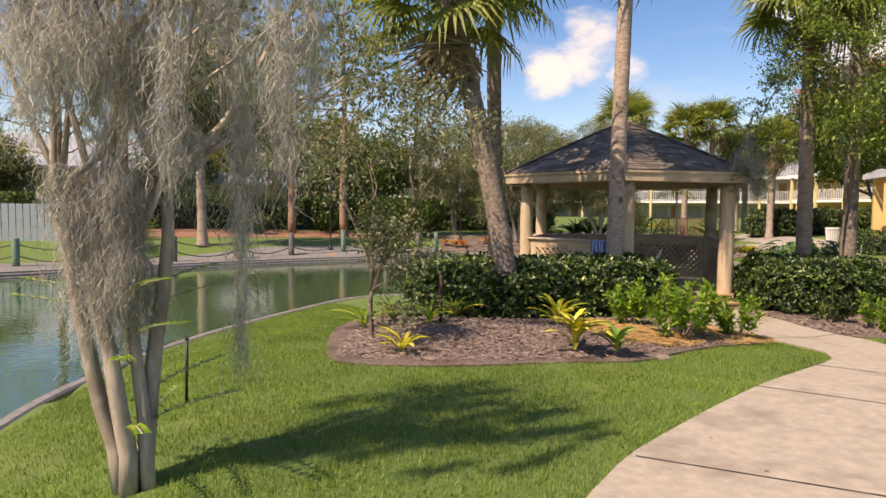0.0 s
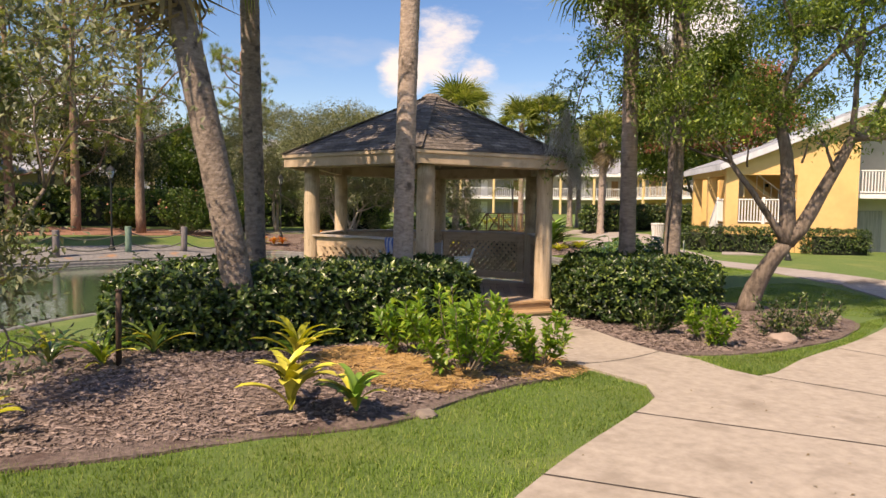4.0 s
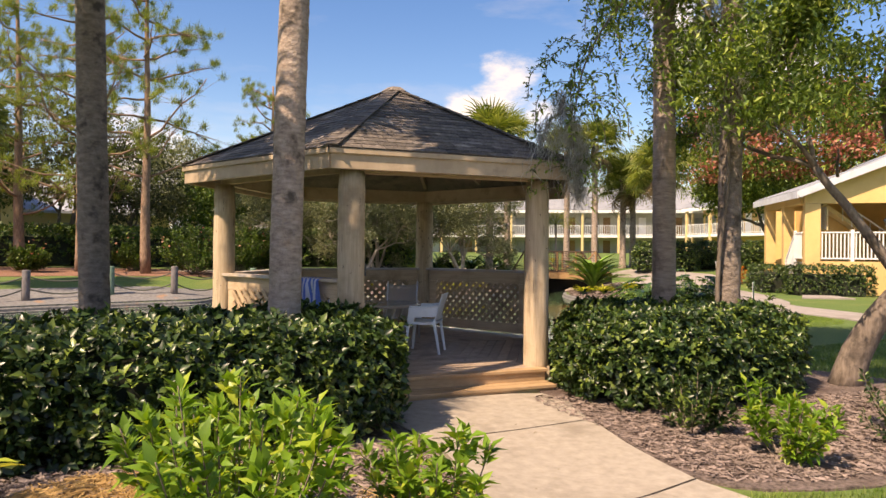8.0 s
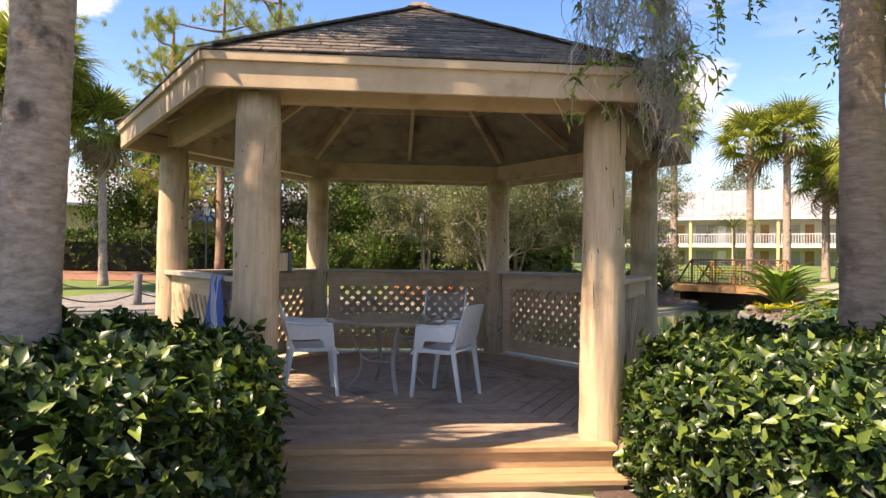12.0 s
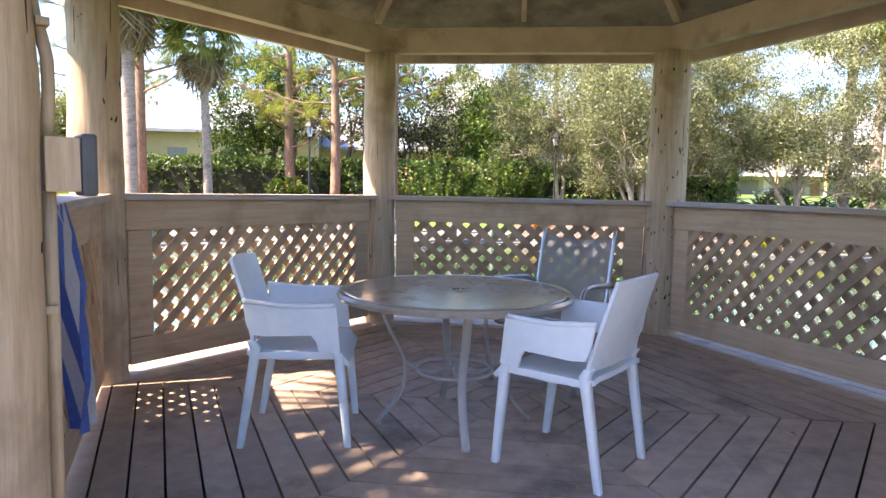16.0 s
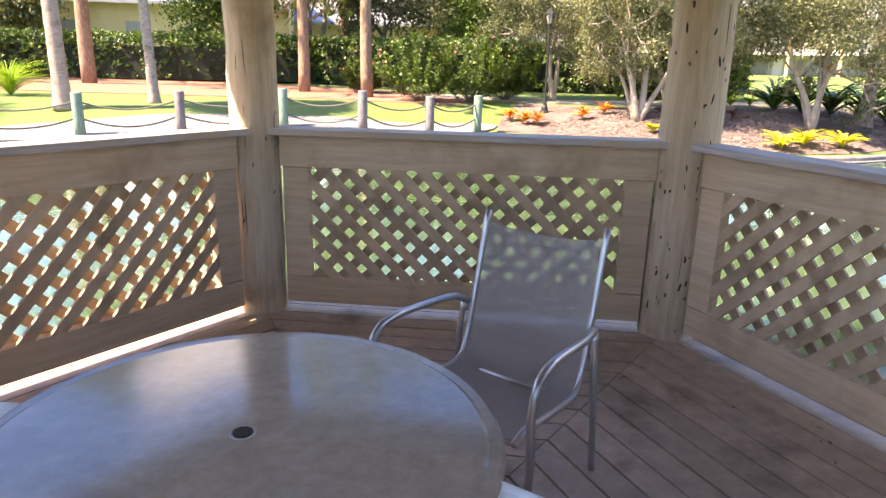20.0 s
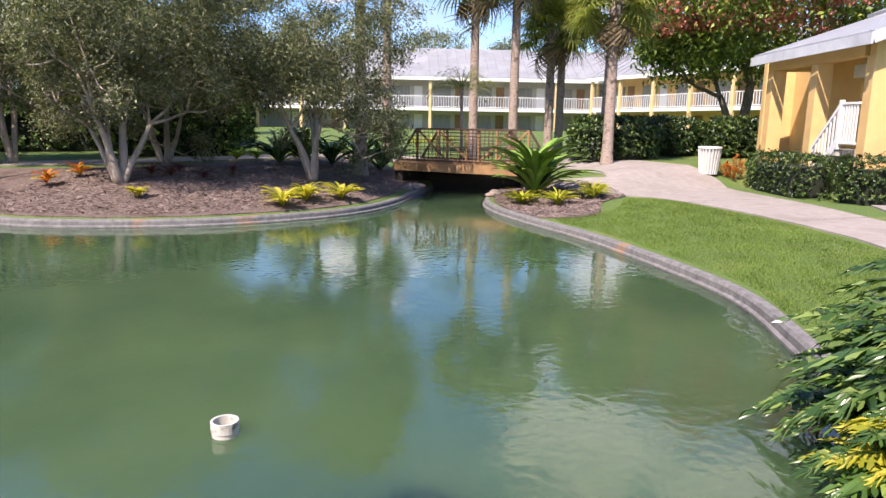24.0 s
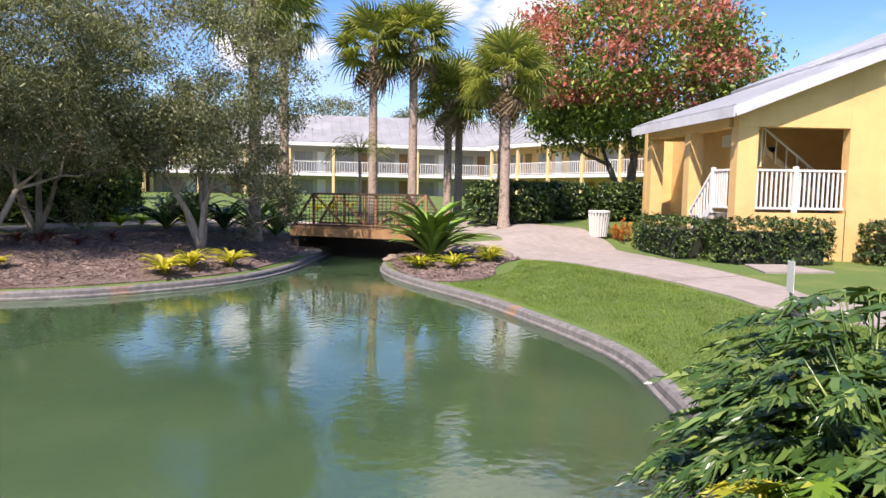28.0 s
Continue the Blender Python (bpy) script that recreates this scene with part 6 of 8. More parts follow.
lobed_plant("light green lobed plant at the edge of the pond", 6.0, 1.9, 52, 0.26, 132, 0.05, 0.5, "limeleaf")
def rock(label, x, y, r, seed, material="stone", flat=0.6, group="", z=None):
    rng = random.Random(seed)
    bm = bmesh.new()
    bmesh.ops.create_icosphere(bm, subdivisions=3, radius=r)
    for v in bm.verts:
        n = noise.noise(v.co * (1.6 / r) + Vector((seed * 3.1, seed, 0))) * 0.30 * r + noise.noise(v.co * (4 / r)) * 0.08 * r
        v.co += v.co.normalized() * n
        v.co.z *= flat
    z0 = lift(x, y) if z is None else z
    t = thing("rock", label, "rock", (x, y, z0 + r * flat * 0.45), rng.uniform(0, 360), group=group)
    part("stone", bm, material, t, smooth=True)
    return t
rock("pinkish rounded rock among bank plants", 6.0, 2.05, 0.22, 3, "pinkstone", 0.55, z=-0.1)
rock("pinkish rounded rock among bank plants", 6.9, 2.75, 0.2, 4, "pinkstone", 0.55, z=-0.1)
rock("grey-brown rock in the mulch under the tree", 2.95, -6.15, 0.2, 5, "pinkstone", 0.55)
rock("grey-brown rock in the mulch under the tree", 5.6, -5.1, 0.22, 6, "stone", 0.6)
rock("flat tan stone at the edge of the mulch", -3.62, -7.62, 0.10, 7, "stone", 0.35)

# pine straw spread in the bed, shredded bark, and fallen leaves
def scatter_strips(name, label, outline, count, length, width, material, seed, up=0.02, tilt=0.25):
    rng = np.random.default_rng(seed)
    E = np.array(spline(outline, 0.3, True))
    P = rng.uniform(E.min(0), E.max(0), (count * 3, 2))
    ins, near = inside_mask(P, E)
    P = P[ins][:count]
    n = len(P)
    z = land(P[:, 0], P[:, 1]) + up + rng.uniform(0, 0.025, n)
    a = rng.uniform(0, 2 * math.pi, n)
    L = length * rng.uniform(0.4, 1.3, n)
    d = np.stack([np.cos(a) * L, np.sin(a) * L, rng.normal(size=n) * tilt * L * 0.5], 1)
    s = np.stack([-np.sin(a), np.cos(a), rng.normal(size=n) * 0.5], 1) * (width * rng.uniform(0.5, 1.4, n))[:, None]
    c = np.column_stack([P, z])
    V = np.stack([c - d / 2 - s / 2, c + d / 2 - s / 2, c + d / 2 + s / 2, c - d / 2 + s / 2], 1).reshape(-1, 3)
    ob = tri_cloud(name, V, np.arange(4 * n).reshape(-1, 4), material, None)
    return tagged(ob, label, "ground litter", kind="stuff")
front_bed = [(-7.6, -6.7), (-7.4, -7.4), (-5.0, -7.65), (-3.2, -7.3), (-1.7, -6.85), (-1.25, -6.0), (-1.1, -4.6), (-2.6, -4.2), (-5.5, -4.0), (-7.0, -4.8)]
scatter_strips("bark_shreds", "loose brown shreds of bark mulch", front_bed, 34000, 0.055, 0.010, "chip", 101)
scatter_strips("bark_shreds", "loose brown shreds of bark mulch", [(0.9, -3.0), (0.85, -4.6), (0.85, -6.0), (2.5, -6.4), (4.5, -6.0), (5.9, -5.0), (5.5, -4.2), (2.5, -4.0)], 14000, 0.07, 0.011, "chip", 102)
scatter_strips("pine_straw", "golden dry pine straw on the mulch", [(-3.9, -5.4), (-3.3, -5.2), (-2.9, -6.2), (-2.6, -7.0), (-3.3, -7.2), (-4.0, -6.6)], 7000, 0.16, 0.004, "straw", 103, 0.03)
scatter_strips("pine_straw", "golden dry pine straw on the mulch", [(-2.4, -7.05), (-1.3, -6.9), (-1.15, -6.2), (-1.5, -5.6), (-2.2, -6.2)], 2200, 0.15, 0.004, "straw", 104, 0.03)
scatter_strips("bark_shreds", "loose brown shreds of bark mulch on the pond bed", [(0.8, 17.6), (2.0, 16.0), (3.7, 15.0), (5.5, 14.7), (7.8, 15.0), (9.5, 16.1), (11.3, 18.0), (11.0, 20.0), (7.0, 19.6), (3.0, 19.6)], 26000, 0.075, 0.013, "chip", 105)

scatter_strips("bark_shreds", "loose brown shreds of bark mulch by the bridge", beds[3][1], 9000, 0.075, 0.014, "chip", 106)

# ---------- across the pond ----------
def bollard(x, y, material, h=1.0):
    z = lift(x, y)
    b = thing("bollard", "green treated round timber bollard with rope" if material == "greenpost" else "grey weathered round timber bollard with rope", "bollard", (x, y, max(z, 0.05)), group="rope bollards")
    tube("post", [(0, 0, -0.1), (0, 0, 0.3), (0.005, 0, h - 0.03), (0.005, 0, h)], [0.125, 0.12, 0.12, 0.11], material, b, 14, wob=0.02, rng=random.Random(int(x * 10)))
    return b


BOLL = [(-19.5, 9.0), (-17.0, 9.9), (-14.6, 10.6), (-12.3, 11.8), (-9.9, 13.0), (-7.9, 14.0), (-5.6, 14.9), (-3.6, 15.2), (-1.95, 15.9), (-0.75, 17.2)]
for i, (x, y) in enumerate(BOLL):
    bollard(x, y, "greenpost" if i in (1, 4, 6, 9) else "greypost")
for i in range(len(BOLL) - 1):
    (x0, y0), (x1, y1) = BOLL[i], BOLL[i + 1]
    z0, z1 = max(lift(x0, y0), 0.05), max(lift(x1, y1), 0.05)
    rp = thing("rope", "sagging dark ropes strung between timber bollards", "rope", (x0, y0, z0), group="ropes")
    for hh, sag in ((0.80, 0.22), (0.42, 0.25)):
        line = [((x1 - x0) * u, (y1 - y0) * u, hh + (z1 - z0) * u - 4 * sag * u * (1 - u)) for u in np.linspace(0, 1, 13)]
        tube("strand", line, 0.024, "rope", rp, 6)
dock = drape("pavement_dock", [(-27.5, 4.0), (-17.5, 8.0), (-15.0, 9.3), (-12.3, 10.9), (-8.3, 12.9), (-4.5, 14.1), (-2.9, 14.5), (-2.0, 16.1), (-0.7, 17.2), (-0.2, 18.1), (-1.2, 18.0), (-2.9, 16.9), (-4.8, 16.2), (-8.6, 15.2), (-12.8, 13.0), (-16.0, 11.6), (-28, 6.0)], 0.5, 0.05, "curb", 0.2)
tagged(dock, "grey weathered walkway along the pond", "walkway", kind="structure")


def lantern(x, y, h=2.75, label="black iron lamp post with a glass lantern"):
    lp = thing("street_lamp", label, "street lamp", (x, y, lift(x, y)), group="lamp posts")
    part("base", lathe([(0.15, 0), (0.15, 0.05), (0.11, 0.08), (0.10, 0.18), (0.065, 0.24), (0.05, 0.42), (0.04, 0.46)], 16), "iron", lp)
    part("pole", lathe([(0.035, 0.44), (0.03, h - 0.62), (0.05, h - 0.60), (0.03, h - 0.56)], 12), "iron", lp)
    part("glass", lathe([(0.07, h - 0.52), (0.125, h - 0.24)], 6), "glass", lp, "clear lantern glass")
    for k in range(6):
        a = 2 * math.pi * k / 6
        tube("rib", [(0.072 * math.cos(a), 0.072 * math.sin(a), h - 0.54), (0.132 * math.cos(a), 0.132 * math.sin(a), h - 0.23)], 0.009, "iron", lp, 5)
    part("roof", lathe([(0.17, h - 0.235), (0.16, h - 0.21), (0.09, h - 0.12), (0.04, h - 0.08), (0.02, h - 0.03), (0.006, h)], 6), "iron", lp)
    part("collar", lathe([(0.03, h - 0.58), (0.085, h - 0.535), (0.06, h - 0.51)], 12), "iron", lp)
    return lp


lantern(-6.15, 15.1, 3.25)
lantern(1.22, 19.8, 3.2)
lantern(17.3, 4.2, 2.9)
lantern(13.6, 23.6)

# far hedge and woodland beyond the lawn
hedge("tall dark green hedge along the garden's edge", [(-34, 24), (-24, 25.5), (-15, 27.0), (-9, 28.5), (-9, 30.5), (-16, 29.5), (-24, 28), (-34, 26)], 2.0, 26000, 0.17, "farleaf", seed=201, shell=0.5, lump=0.12)
hedge("tall dark green hedge along the garden's edge", [(-8.5, 28.5), (-2, 27.5), (3, 27.5), (8, 28.0), (8, 30), (3, 29.7), (-2, 29.7), (-8.5, 30.5)], 2.1, 22000, 0.17, "farleaf", seed=202, shell=0.5, lump=0.12)
hedge("rounded dark shrub mass beside the path", [(4.6, 24.6), (8.4, 24.3), (9.0, 26.2), (6.6, 27.0), (4.4, 26.2)], 2.3, 12000, 0.14, "farleaf", seed=203, shell=0.45, round_top=0.6)
hib = [(-2.9, 20.9, 2.3, 1.55), (-1.2, 21.3, 2.5, 1.6), (-0.1, 22.6, 2.2, 1.3), (-5.6, 24.2, 1.6, 1.0), (-9.6, 22.8, 1.3, 0.9)]
for i, (x, y, hh, sp) in enumerate(hib):
    b = shrub("leafy hibiscus bush with a few red flowers", x, y, hh, sp, 5200, 0.12, "farleaf", 210 + i, group="hibiscus bushes", name="hibiscus_bush", wide=0.6)
    rngh = np.random.default_rng(i)
    dd = rand_dirs(rngh, 14) * [sp * 0.9, sp * 0.9, 0.6] + [0, 0, hh * 0.65]
    leaf_cloud("blossom_scatter", dd, rand_dirs(rngh, 14), rand_dirs(rngh, 14), 0.11, 0.10, "redleaf", b, "red blossoms")["kind"] = "stuff"

for i, (x, y, h, r, ln) in enumerate([(-7.75, 23.4, 13, 0.2, (0.0, 0)), (-8.6, 33.0, 14, 0.24, (0.0, 0)), (-10.7, 26.2, 13, 0.22, (-0.01, 0)), (-4.95, 21.8, 13, 0.2, (0.0, 0)), (-16.5, 23.5, 14, 0.25, (0, 0)), (-21, 28, 13, 0.26, (0.01, 0)), (2.0, 36, 12, 0.22, (0, 0)), (-26, 22, 13, 0.26, (0, 0)), (-14.0, 36, 14, 0.25, (0, 0))]):
    pine("tall pine with a bare reddish trunk and sparse needles", x, y, h, r, 220 + i, 0.24 if i < 3 else 0.34, 24, 4.0, 10, ln)
palm("cabbage palm with a ringed reddish trunk on the far bank", -11.6, 14.9, 7.0, (-0.02, 0.02), 0.20, 0.17, 50, 1.3, 1.05, 241, 8, bend=0.9, boots=True, bark="pinkpalm")
palm("slim grey palm on the far bank", -10.0, 16.6, 5.6, (-0.03, 0.0), 0.14, 0.12, 34, 1.0, 0.8, 242, 8, bend=0.8)
for i, (x, y, ln) in enumerate([(-14.2, 14.2, 1.5), (-14.9, 17.2, 1.6)]):
    strap_plant("large clump of arching grass-like leaves", x, y, 240, ln, 0.022, "limeleaf" if i else "philo", 243 + i, group="grass clumps", name="grass_clump", erect=1.1)

# dark-leaved trees in the background to close the garden
wood = [(-6.2, 32.5, 7.6, "darkleaf"), (-1.0, 34, 7.0, "farleaf"), (-9.6, 31.5, 10.4, "darkleaf"), (-14.5, 32, 8.5, "farleaf"), (-26.0, 32, 6, "greyleaf"), (-31.0, 29, 6.5, "farleaf"), (5.5, 32.5, 6.5, "greyleaf"), (-28.0, 18, 8.0, "greyleaf"), (-33.0, 10, 8.0, "farleaf"), (-36.0, 0, 9.0, "greyleaf"), (-4, 42, 9, "greyleaf"), (10, 45, 8, "leaf"), (24, 66, 10.5, "greyleaf"), (31, 64, 9.5, "farleaf"), (38, 60.5, 10.5, "greyleaf"), (45, 56.5, 9.5, "greyleaf"), (17, 68, 9.0, "farleaf")]
for i, (x, y, h, mt) in enumerate(wood):
    tree("mid-sized evergreen tree with a rounded leafy crown", x, y, [(0.1, 0.05, h * 0.3, 0.14), (-0.15, 0.1, h * 0.28, 0.11)], (7000 if mt == "darkleaf" else 14000), 0.22, mt, "bark", 250 + i, depth=2, clump=0.38, name="evergreen_tree", group="evergreen trees", shrink=0.74,
         crown=((0, 0, h * 0.62), (h * 0.36, h * 0.36, h * 0.34), 170))

# small-leaved multi-stemmed trees on the pond bed
for i, (x, y, tr) in enumerate([(3.75, 17.7, [(-0.22, 0.0, 1.7, 0.085), (0.12, 0.1, 1.8, 0.09), (0.28, -0.1, 1.6, 0.07), (-0.05, -0.15, 1.7, 0.08), (-0.4, 0.1, 1.5, 0.06)]),
                                (8.3, 17.4, [(-0.12, 0.0, 1.6, 0.08), (0.10, 0.1, 1.7, 0.08), (0.24, -0.1, 1.6, 0.06), (-0.02, -0.15, 1.6, 0.07), (-0.25, 0.1, 1.5, 0.06)]),
                                (5.2, 20.6, [(-0.25, 0.0, 1.6, 0.08), (0.15, 0.1, 1.7, 0.08), (0.3, 0.2, 1.5, 0.06)]),
                                (1.6, 22.5, [(-0.2, 0.0, 1.7, 0.09), (0.2, 0.1, 1.8, 0.08)])]):
    tree("small-leaved olive-green tree with many pale stems", x, y, tr, 66000, 0.088, "greyleaf", "palebark", 270 + i, depth=3, clump=0.17, wide=0.4, name="small_leaved_tree", group="pond bed trees", shrink=0.78,
         crown=((0, 0, 4.35), (3.0, 2.9, 2.25), 520))

# beds: low plants
for i, (x, y) in enumerate([(6.65, 14.85), (7.35, 15.3), (8.3, 15.45), (3.9, 16.2)]):
    strap_plant("small bright yellow plant in the pond bed", x, y, 40, 0.62 if i != 3 else 0.3, 0.08, "yellowleaf", 280 + i, group="pond bed yellow plants", stem=0.12)
for i, (x, y) in enumerate([(4.5, 18.2), (5.2, 18.5), (5.55, 17.4), (6.35, 17.8), (4.9, 17.9)]):
    strap_plant("dark red strap-leaved plant in the mulch", x, y, 18, 0.34, 0.06, "plumleaf", 290 + i, group="dark red plants", stem=0.15)
for i, (x, y) in enumerate([(0.15, 18.8), (0.6, 18.4), (0.95, 18.3), (2.3, 18.5), (3.0, 19.1)]):
    strap_plant("orange and red croton in the bed", x, y, 26, 0.36, 0.075, "orangeleaf", 300 + i, group="crotons", second="yellowleaf", stem=0.25)
for i, (x, y) in enumerate([(7.6, 22.2), (8.3, 22.4), (9.0, 22.3), (9.6, 22.4)]):
    strap_plant("low yellow-green clump beside the path", x, y, 40, 0.45, 0.06, "limeleaf", 310 + i, group="path edge plants", second="yellowleaf", stem=0.15)
for i, (x, y) in enumerate([(9.3, 20.6), (10.3, 20.9), (11.0, 20.2), (8.6, 21.0), (11.9, 20.6)]):
    strap_plant("large dark green strap-leaved lily clump", x, y, 38, 1.7, 0.14, "philo", 320 + i, group="large lilies", erect=1.05)
strap_plant("big bright green crinum lily by the bridge", 13.0, 13.9, 96, 2.1, 0.17, "lilyleaf", 330, name="crinum_lily", erect=1.2, single=True)
for i, (x, y) in enumerate([(12.55, 12.5), (14.2, 13.0), (13.8, 12.6), (12.1, 13.3)]):
    strap_plant("yellow and green striped plant by the bridge", x, y, 54, 0.55, 0.045, "yellowleaf", 332 + i, group="bridge yellow plants", second="limeleaf", stem=0.1)
for i, (x, y) in enumerate([(11.45, 17.85), (11.6, 18.1), (11.9, 18.4), (11.25, 17.6), (12.15, 18.6), (12.9, 15.45), (12.55, 15.2), (11.75, 17.95), (12.0, 18.2)]):
    rock("grey-brown rock at the mouth of the channel", x, y, 0.15 + 0.02 * (i % 3), 340 + i, "stone" if i % 2 else "pinkstone", 0.6, "channel rocks", z=0.02)

# footbridge
bridge = thing("footbridge", "brown timber footbridge with rusty mesh rails", "bridge", (13.45, 17.45, 0.0), -60)
BL, BZ = 4.6, 0.72
for i in range(24):
    x = -BL / 2 + BL * (i + 0.5) / 24
    part("plank", box((BL / 24 - 0.012, 1.5, 0.045), Matrix.Translation((x, 0, BZ + 0.1)), 0.004), "bridgewood", bridge)
for s in (-1, 1):
    y = s * 0.72
    part("side_beam", box((BL, 0.09, 0.26), Matrix.Translation((0, y + s * 0.07, BZ - 0.06)), 0.008), "bridgewood", bridge)
    rail = new("guard_rail")
    rail.parent = bridge
    zt, zb = BZ + 1.08, BZ + 0.14
    xl, xt = BL / 2 - 0.1, BL / 2 - 0.75
    for a, b2 in (((-xl, y, zb), (-xt, y, zt)), ((-xt, y, zt), (xt, y, zt)), ((xt, y, zt), (xl, y, zb)), ((-xl, y, zb), (xl, y, zb))):
        part("frame_bar", bar(a, b2, 0.06, 0.06, 0.004), "rust", rail)
    for x in (-xt, -xt / 3, xt / 3, xt):
        part("upright", box((0.07, 0.06, zt - zb), Matrix.Translation((x, y - s * 0.05, (zt + zb) / 2)), 0.004), "bridgewood", rail)
    part("brace", bar((-xt, y - s * 0.05, zt), (-xt / 3, y - s * 0.05, zb), 0.05, 0.06), "bridgewood", rail)
    part("brace", bar((xt, y - s * 0.05, zt), (xt / 3, y - s * 0.05, zb), 0.05, 0.06), "bridgewood", rail)
    runs = []
    for i in range(34):
        x = -xl + 2 * xl * i / 33
        top = zt if abs(x) < xt else zb + (zt - zb) * (xl - abs(x)) / (xl - xt)
        if top - zb > 0.05:
            runs.append(([(x, y, zb), (x, y, top)], [0.009, 0.009]))
    for j in range(1, 9):
        z = zb + (zt - zb) * j / 9
        xe = xt + (xl - xt) * (1 - j / 9)
        runs.append(([(-xe, y, z), (xe, y, z)], [0.009, 0.009]))
    join_tubes("mesh", runs, "rust", rail, 4, "rusty wire mesh")

# added near-black panel and end blocks that stand in for the shade below the deck
part("culvert_board", box((BL - 0.4, 0.08, 0.95), Matrix.Translation((0, 0.62, 0.02)), 0.01), "dark", bridge, "near-black panel standing in for the shade under the deck")
for s in (-1, 1):
    part("abutment", box((0.3, 1.5, 0.9), Matrix.Translation((s * (BL / 2 - 0.12), 0, 0.05)), 0.01), "dark", bridge)

# waste bin, bollard light, standpipe
bin_t = thing("waste_bin", "white slatted round waste bin beside the path", "bin", (20.35, 14.2, lift(20.35, 14.2)))
part("liner", lathe([(0.22, 0.02), (0.29, 0.82), (0.27, 0.83)], 18), "shadewall", bin_t)
for k in range(20):
    a = 2 * math.pi * k / 20
    part("slat", bar((0.25 * math.cos(a), 0.25 * math.sin(a), 0.02), (0.33 * math.cos(a), 0.33 * math.sin(a), 0.84), 0.06, 0.02, 0.003), "white", bin_t)
part("rim", lathe([(0.30, 0.82), (0.36, 0.83), (0.36, 0.88), (0.30, 0.89)], 20), "white", bin_t)
sg = thing("garden_sign", "back of a small white sign on a green post", "sign", (12.45, 4.85, lift(12.45, 4.85)), 40)
part("panel", box((0.30, 0.006, 0.46), Matrix.Translation((0, 0, 0.57)), 0.002), "white", sg)
part("post", box((0.05, 0.03, 0.88), Matrix.Translation((0.0, -0.02, 0.38)), 0.004), "greenpost", sg)
pipe = thing("standpipe", "white plastic pipe stub rising from the pond", "pipe", (2.97, 4.93, WATER - 0.10))
part("tube", lathe([(0.085, -0.6), (0.085, 0.13), (0.09, 0.13), (0.09, 0.20), (0.075, 0.20), (0.075, 0.0)], 24, m=pose(0, 0, 0, 0, 0, 0)), "pipe", pipe)

# ---------- yellow building to the east ----------
def balustrade(parent, x0, x1, y, z0, h, gap=0.13, name="balustrade", material="white"):
    """White picket railing along local x."""
    rl = new(name)
    rl.parent = parent
    part("top_rail", box((x1 - x0, 0.07, 0.06), Matrix.Translation(((x0 + x1) / 2, y, z0 + h - 0.03)), 0.006), material, rl)
    part("bottom_rail", box((x1 - x0, 0.05, 0.06), Matrix.Translation(((x0 + x1) / 2, y, z0 + 0.10)), 0.006), material, rl)
    n = max(2, int((x1 - x0) / gap))
    me = None
    for i in range(n):
        x = x0 + (x1 - x0) * (i + 0.5) / n
        if me is None:
            ob = part("picket", box((0.045, 0.035, h - 0.18), None, 0.0), material, rl)
            me = ob.data
        else:
            ob = new("picket", me)
            ob.parent = rl
        ob.location = (x, y, z0 + 0.10 + (h - 0.18) / 2)
    return rl


# local x runs along the gable front, +y goes back into the building
HX, HY, HRZ = 19.84, 9.38, math.degrees(math.atan2(-0.6, 0.8))
east = thing("house", "yellow stucco building with pale metal roof and white porch railings", "building", (HX, HY, 0.0), HRZ)
def epart(name, x, y, z, material="stucco", bevel=0.01, parent=None, label=""):
    """A block between the given ends along x, y and z."""
    at = [(q[0] + q[1]) / 2 for q in (x, y, z)]
    return part(name, box([q[1] - q[0] for q in (x, y, z)], Matrix.Translation(at), bevel), material, parent or east, label)
PITCH, EZ, FAR = 0.40, 4.30, 7.6
def rake(x):
    return EZ + PITCH * x
def gable(name, x0, x1, z0, y0, y1):
    bm = bmesh.new()
    prof = [(x0, z0), (x1, z0), (x1, rake(x1)), (x0, rake(x0))]
    va = [bm.verts.new((x, y0, z)) for x, z in prof]
    vb = [bm.verts.new((x, y1, z)) for x, z in prof]
    bm.faces.new(va), bm.faces.new(vb[::-1])
    for q in range(4):
        bm.faces.new((va[q], vb[q], vb[(q + 1) % 4], va[(q + 1) % 4]))
    bmesh.ops.recalc_face_normals(bm, faces=bm.faces[:])
    return part(name, bm, "stucco", east)
# the front: corner column, parapet under the opening, wall, gable above
epart("corner_column", (0.0, 0.56), (0.0, 0.40), (-0.3, 3.80))
epart("parapet", (0.562, 3.10), (0.02, 0.24), (-0.3, 1.50))
gable("front_wall", 3.102, 5.7, -0.3, 0.0, 0.3)
gable("gable_wall", 0.0, 3.098, 3.804, 0.003, 0.3)
epart("joint_line", (3.10, 3.115), (-0.004, 0.02), (-0.2, 1.6), "dark")
# side porch: two more columns on a slightly splayed line, and their beam
for x, y in ((-0.30, 2.55), (-0.56, 5.0)):
    epart("column", (x, x + 0.42), (y - 0.21, y + 0.21), (-0.3, 3.80))
part("porch_beam", bar((0.10, 0.42, 4.02), (-0.40, 5.2, 4.02), 0.34, 0.43, 0.01), "stucco", east)
epart("end_beam", (-0.2, 1.5), (5.0, 5.3), (3.80, 4.23))
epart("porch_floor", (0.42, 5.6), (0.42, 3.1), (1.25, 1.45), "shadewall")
epart("porch_back_wall", (1.3, 5.6), (3.1, 3.3), (-0.3, 4.4))
epart("porch_side_wall", (5.4, 5.6), (0.32, 3.1), (-0.3, 4.4))
epart("porch_ceiling", (-0.2, 5.6), (0.32, 5.2), (4.24, 4.30), "white")
epart("back_wall", (0.3, 9.0), (FAR, FAR + 0.3), (-0.3, 4.3))
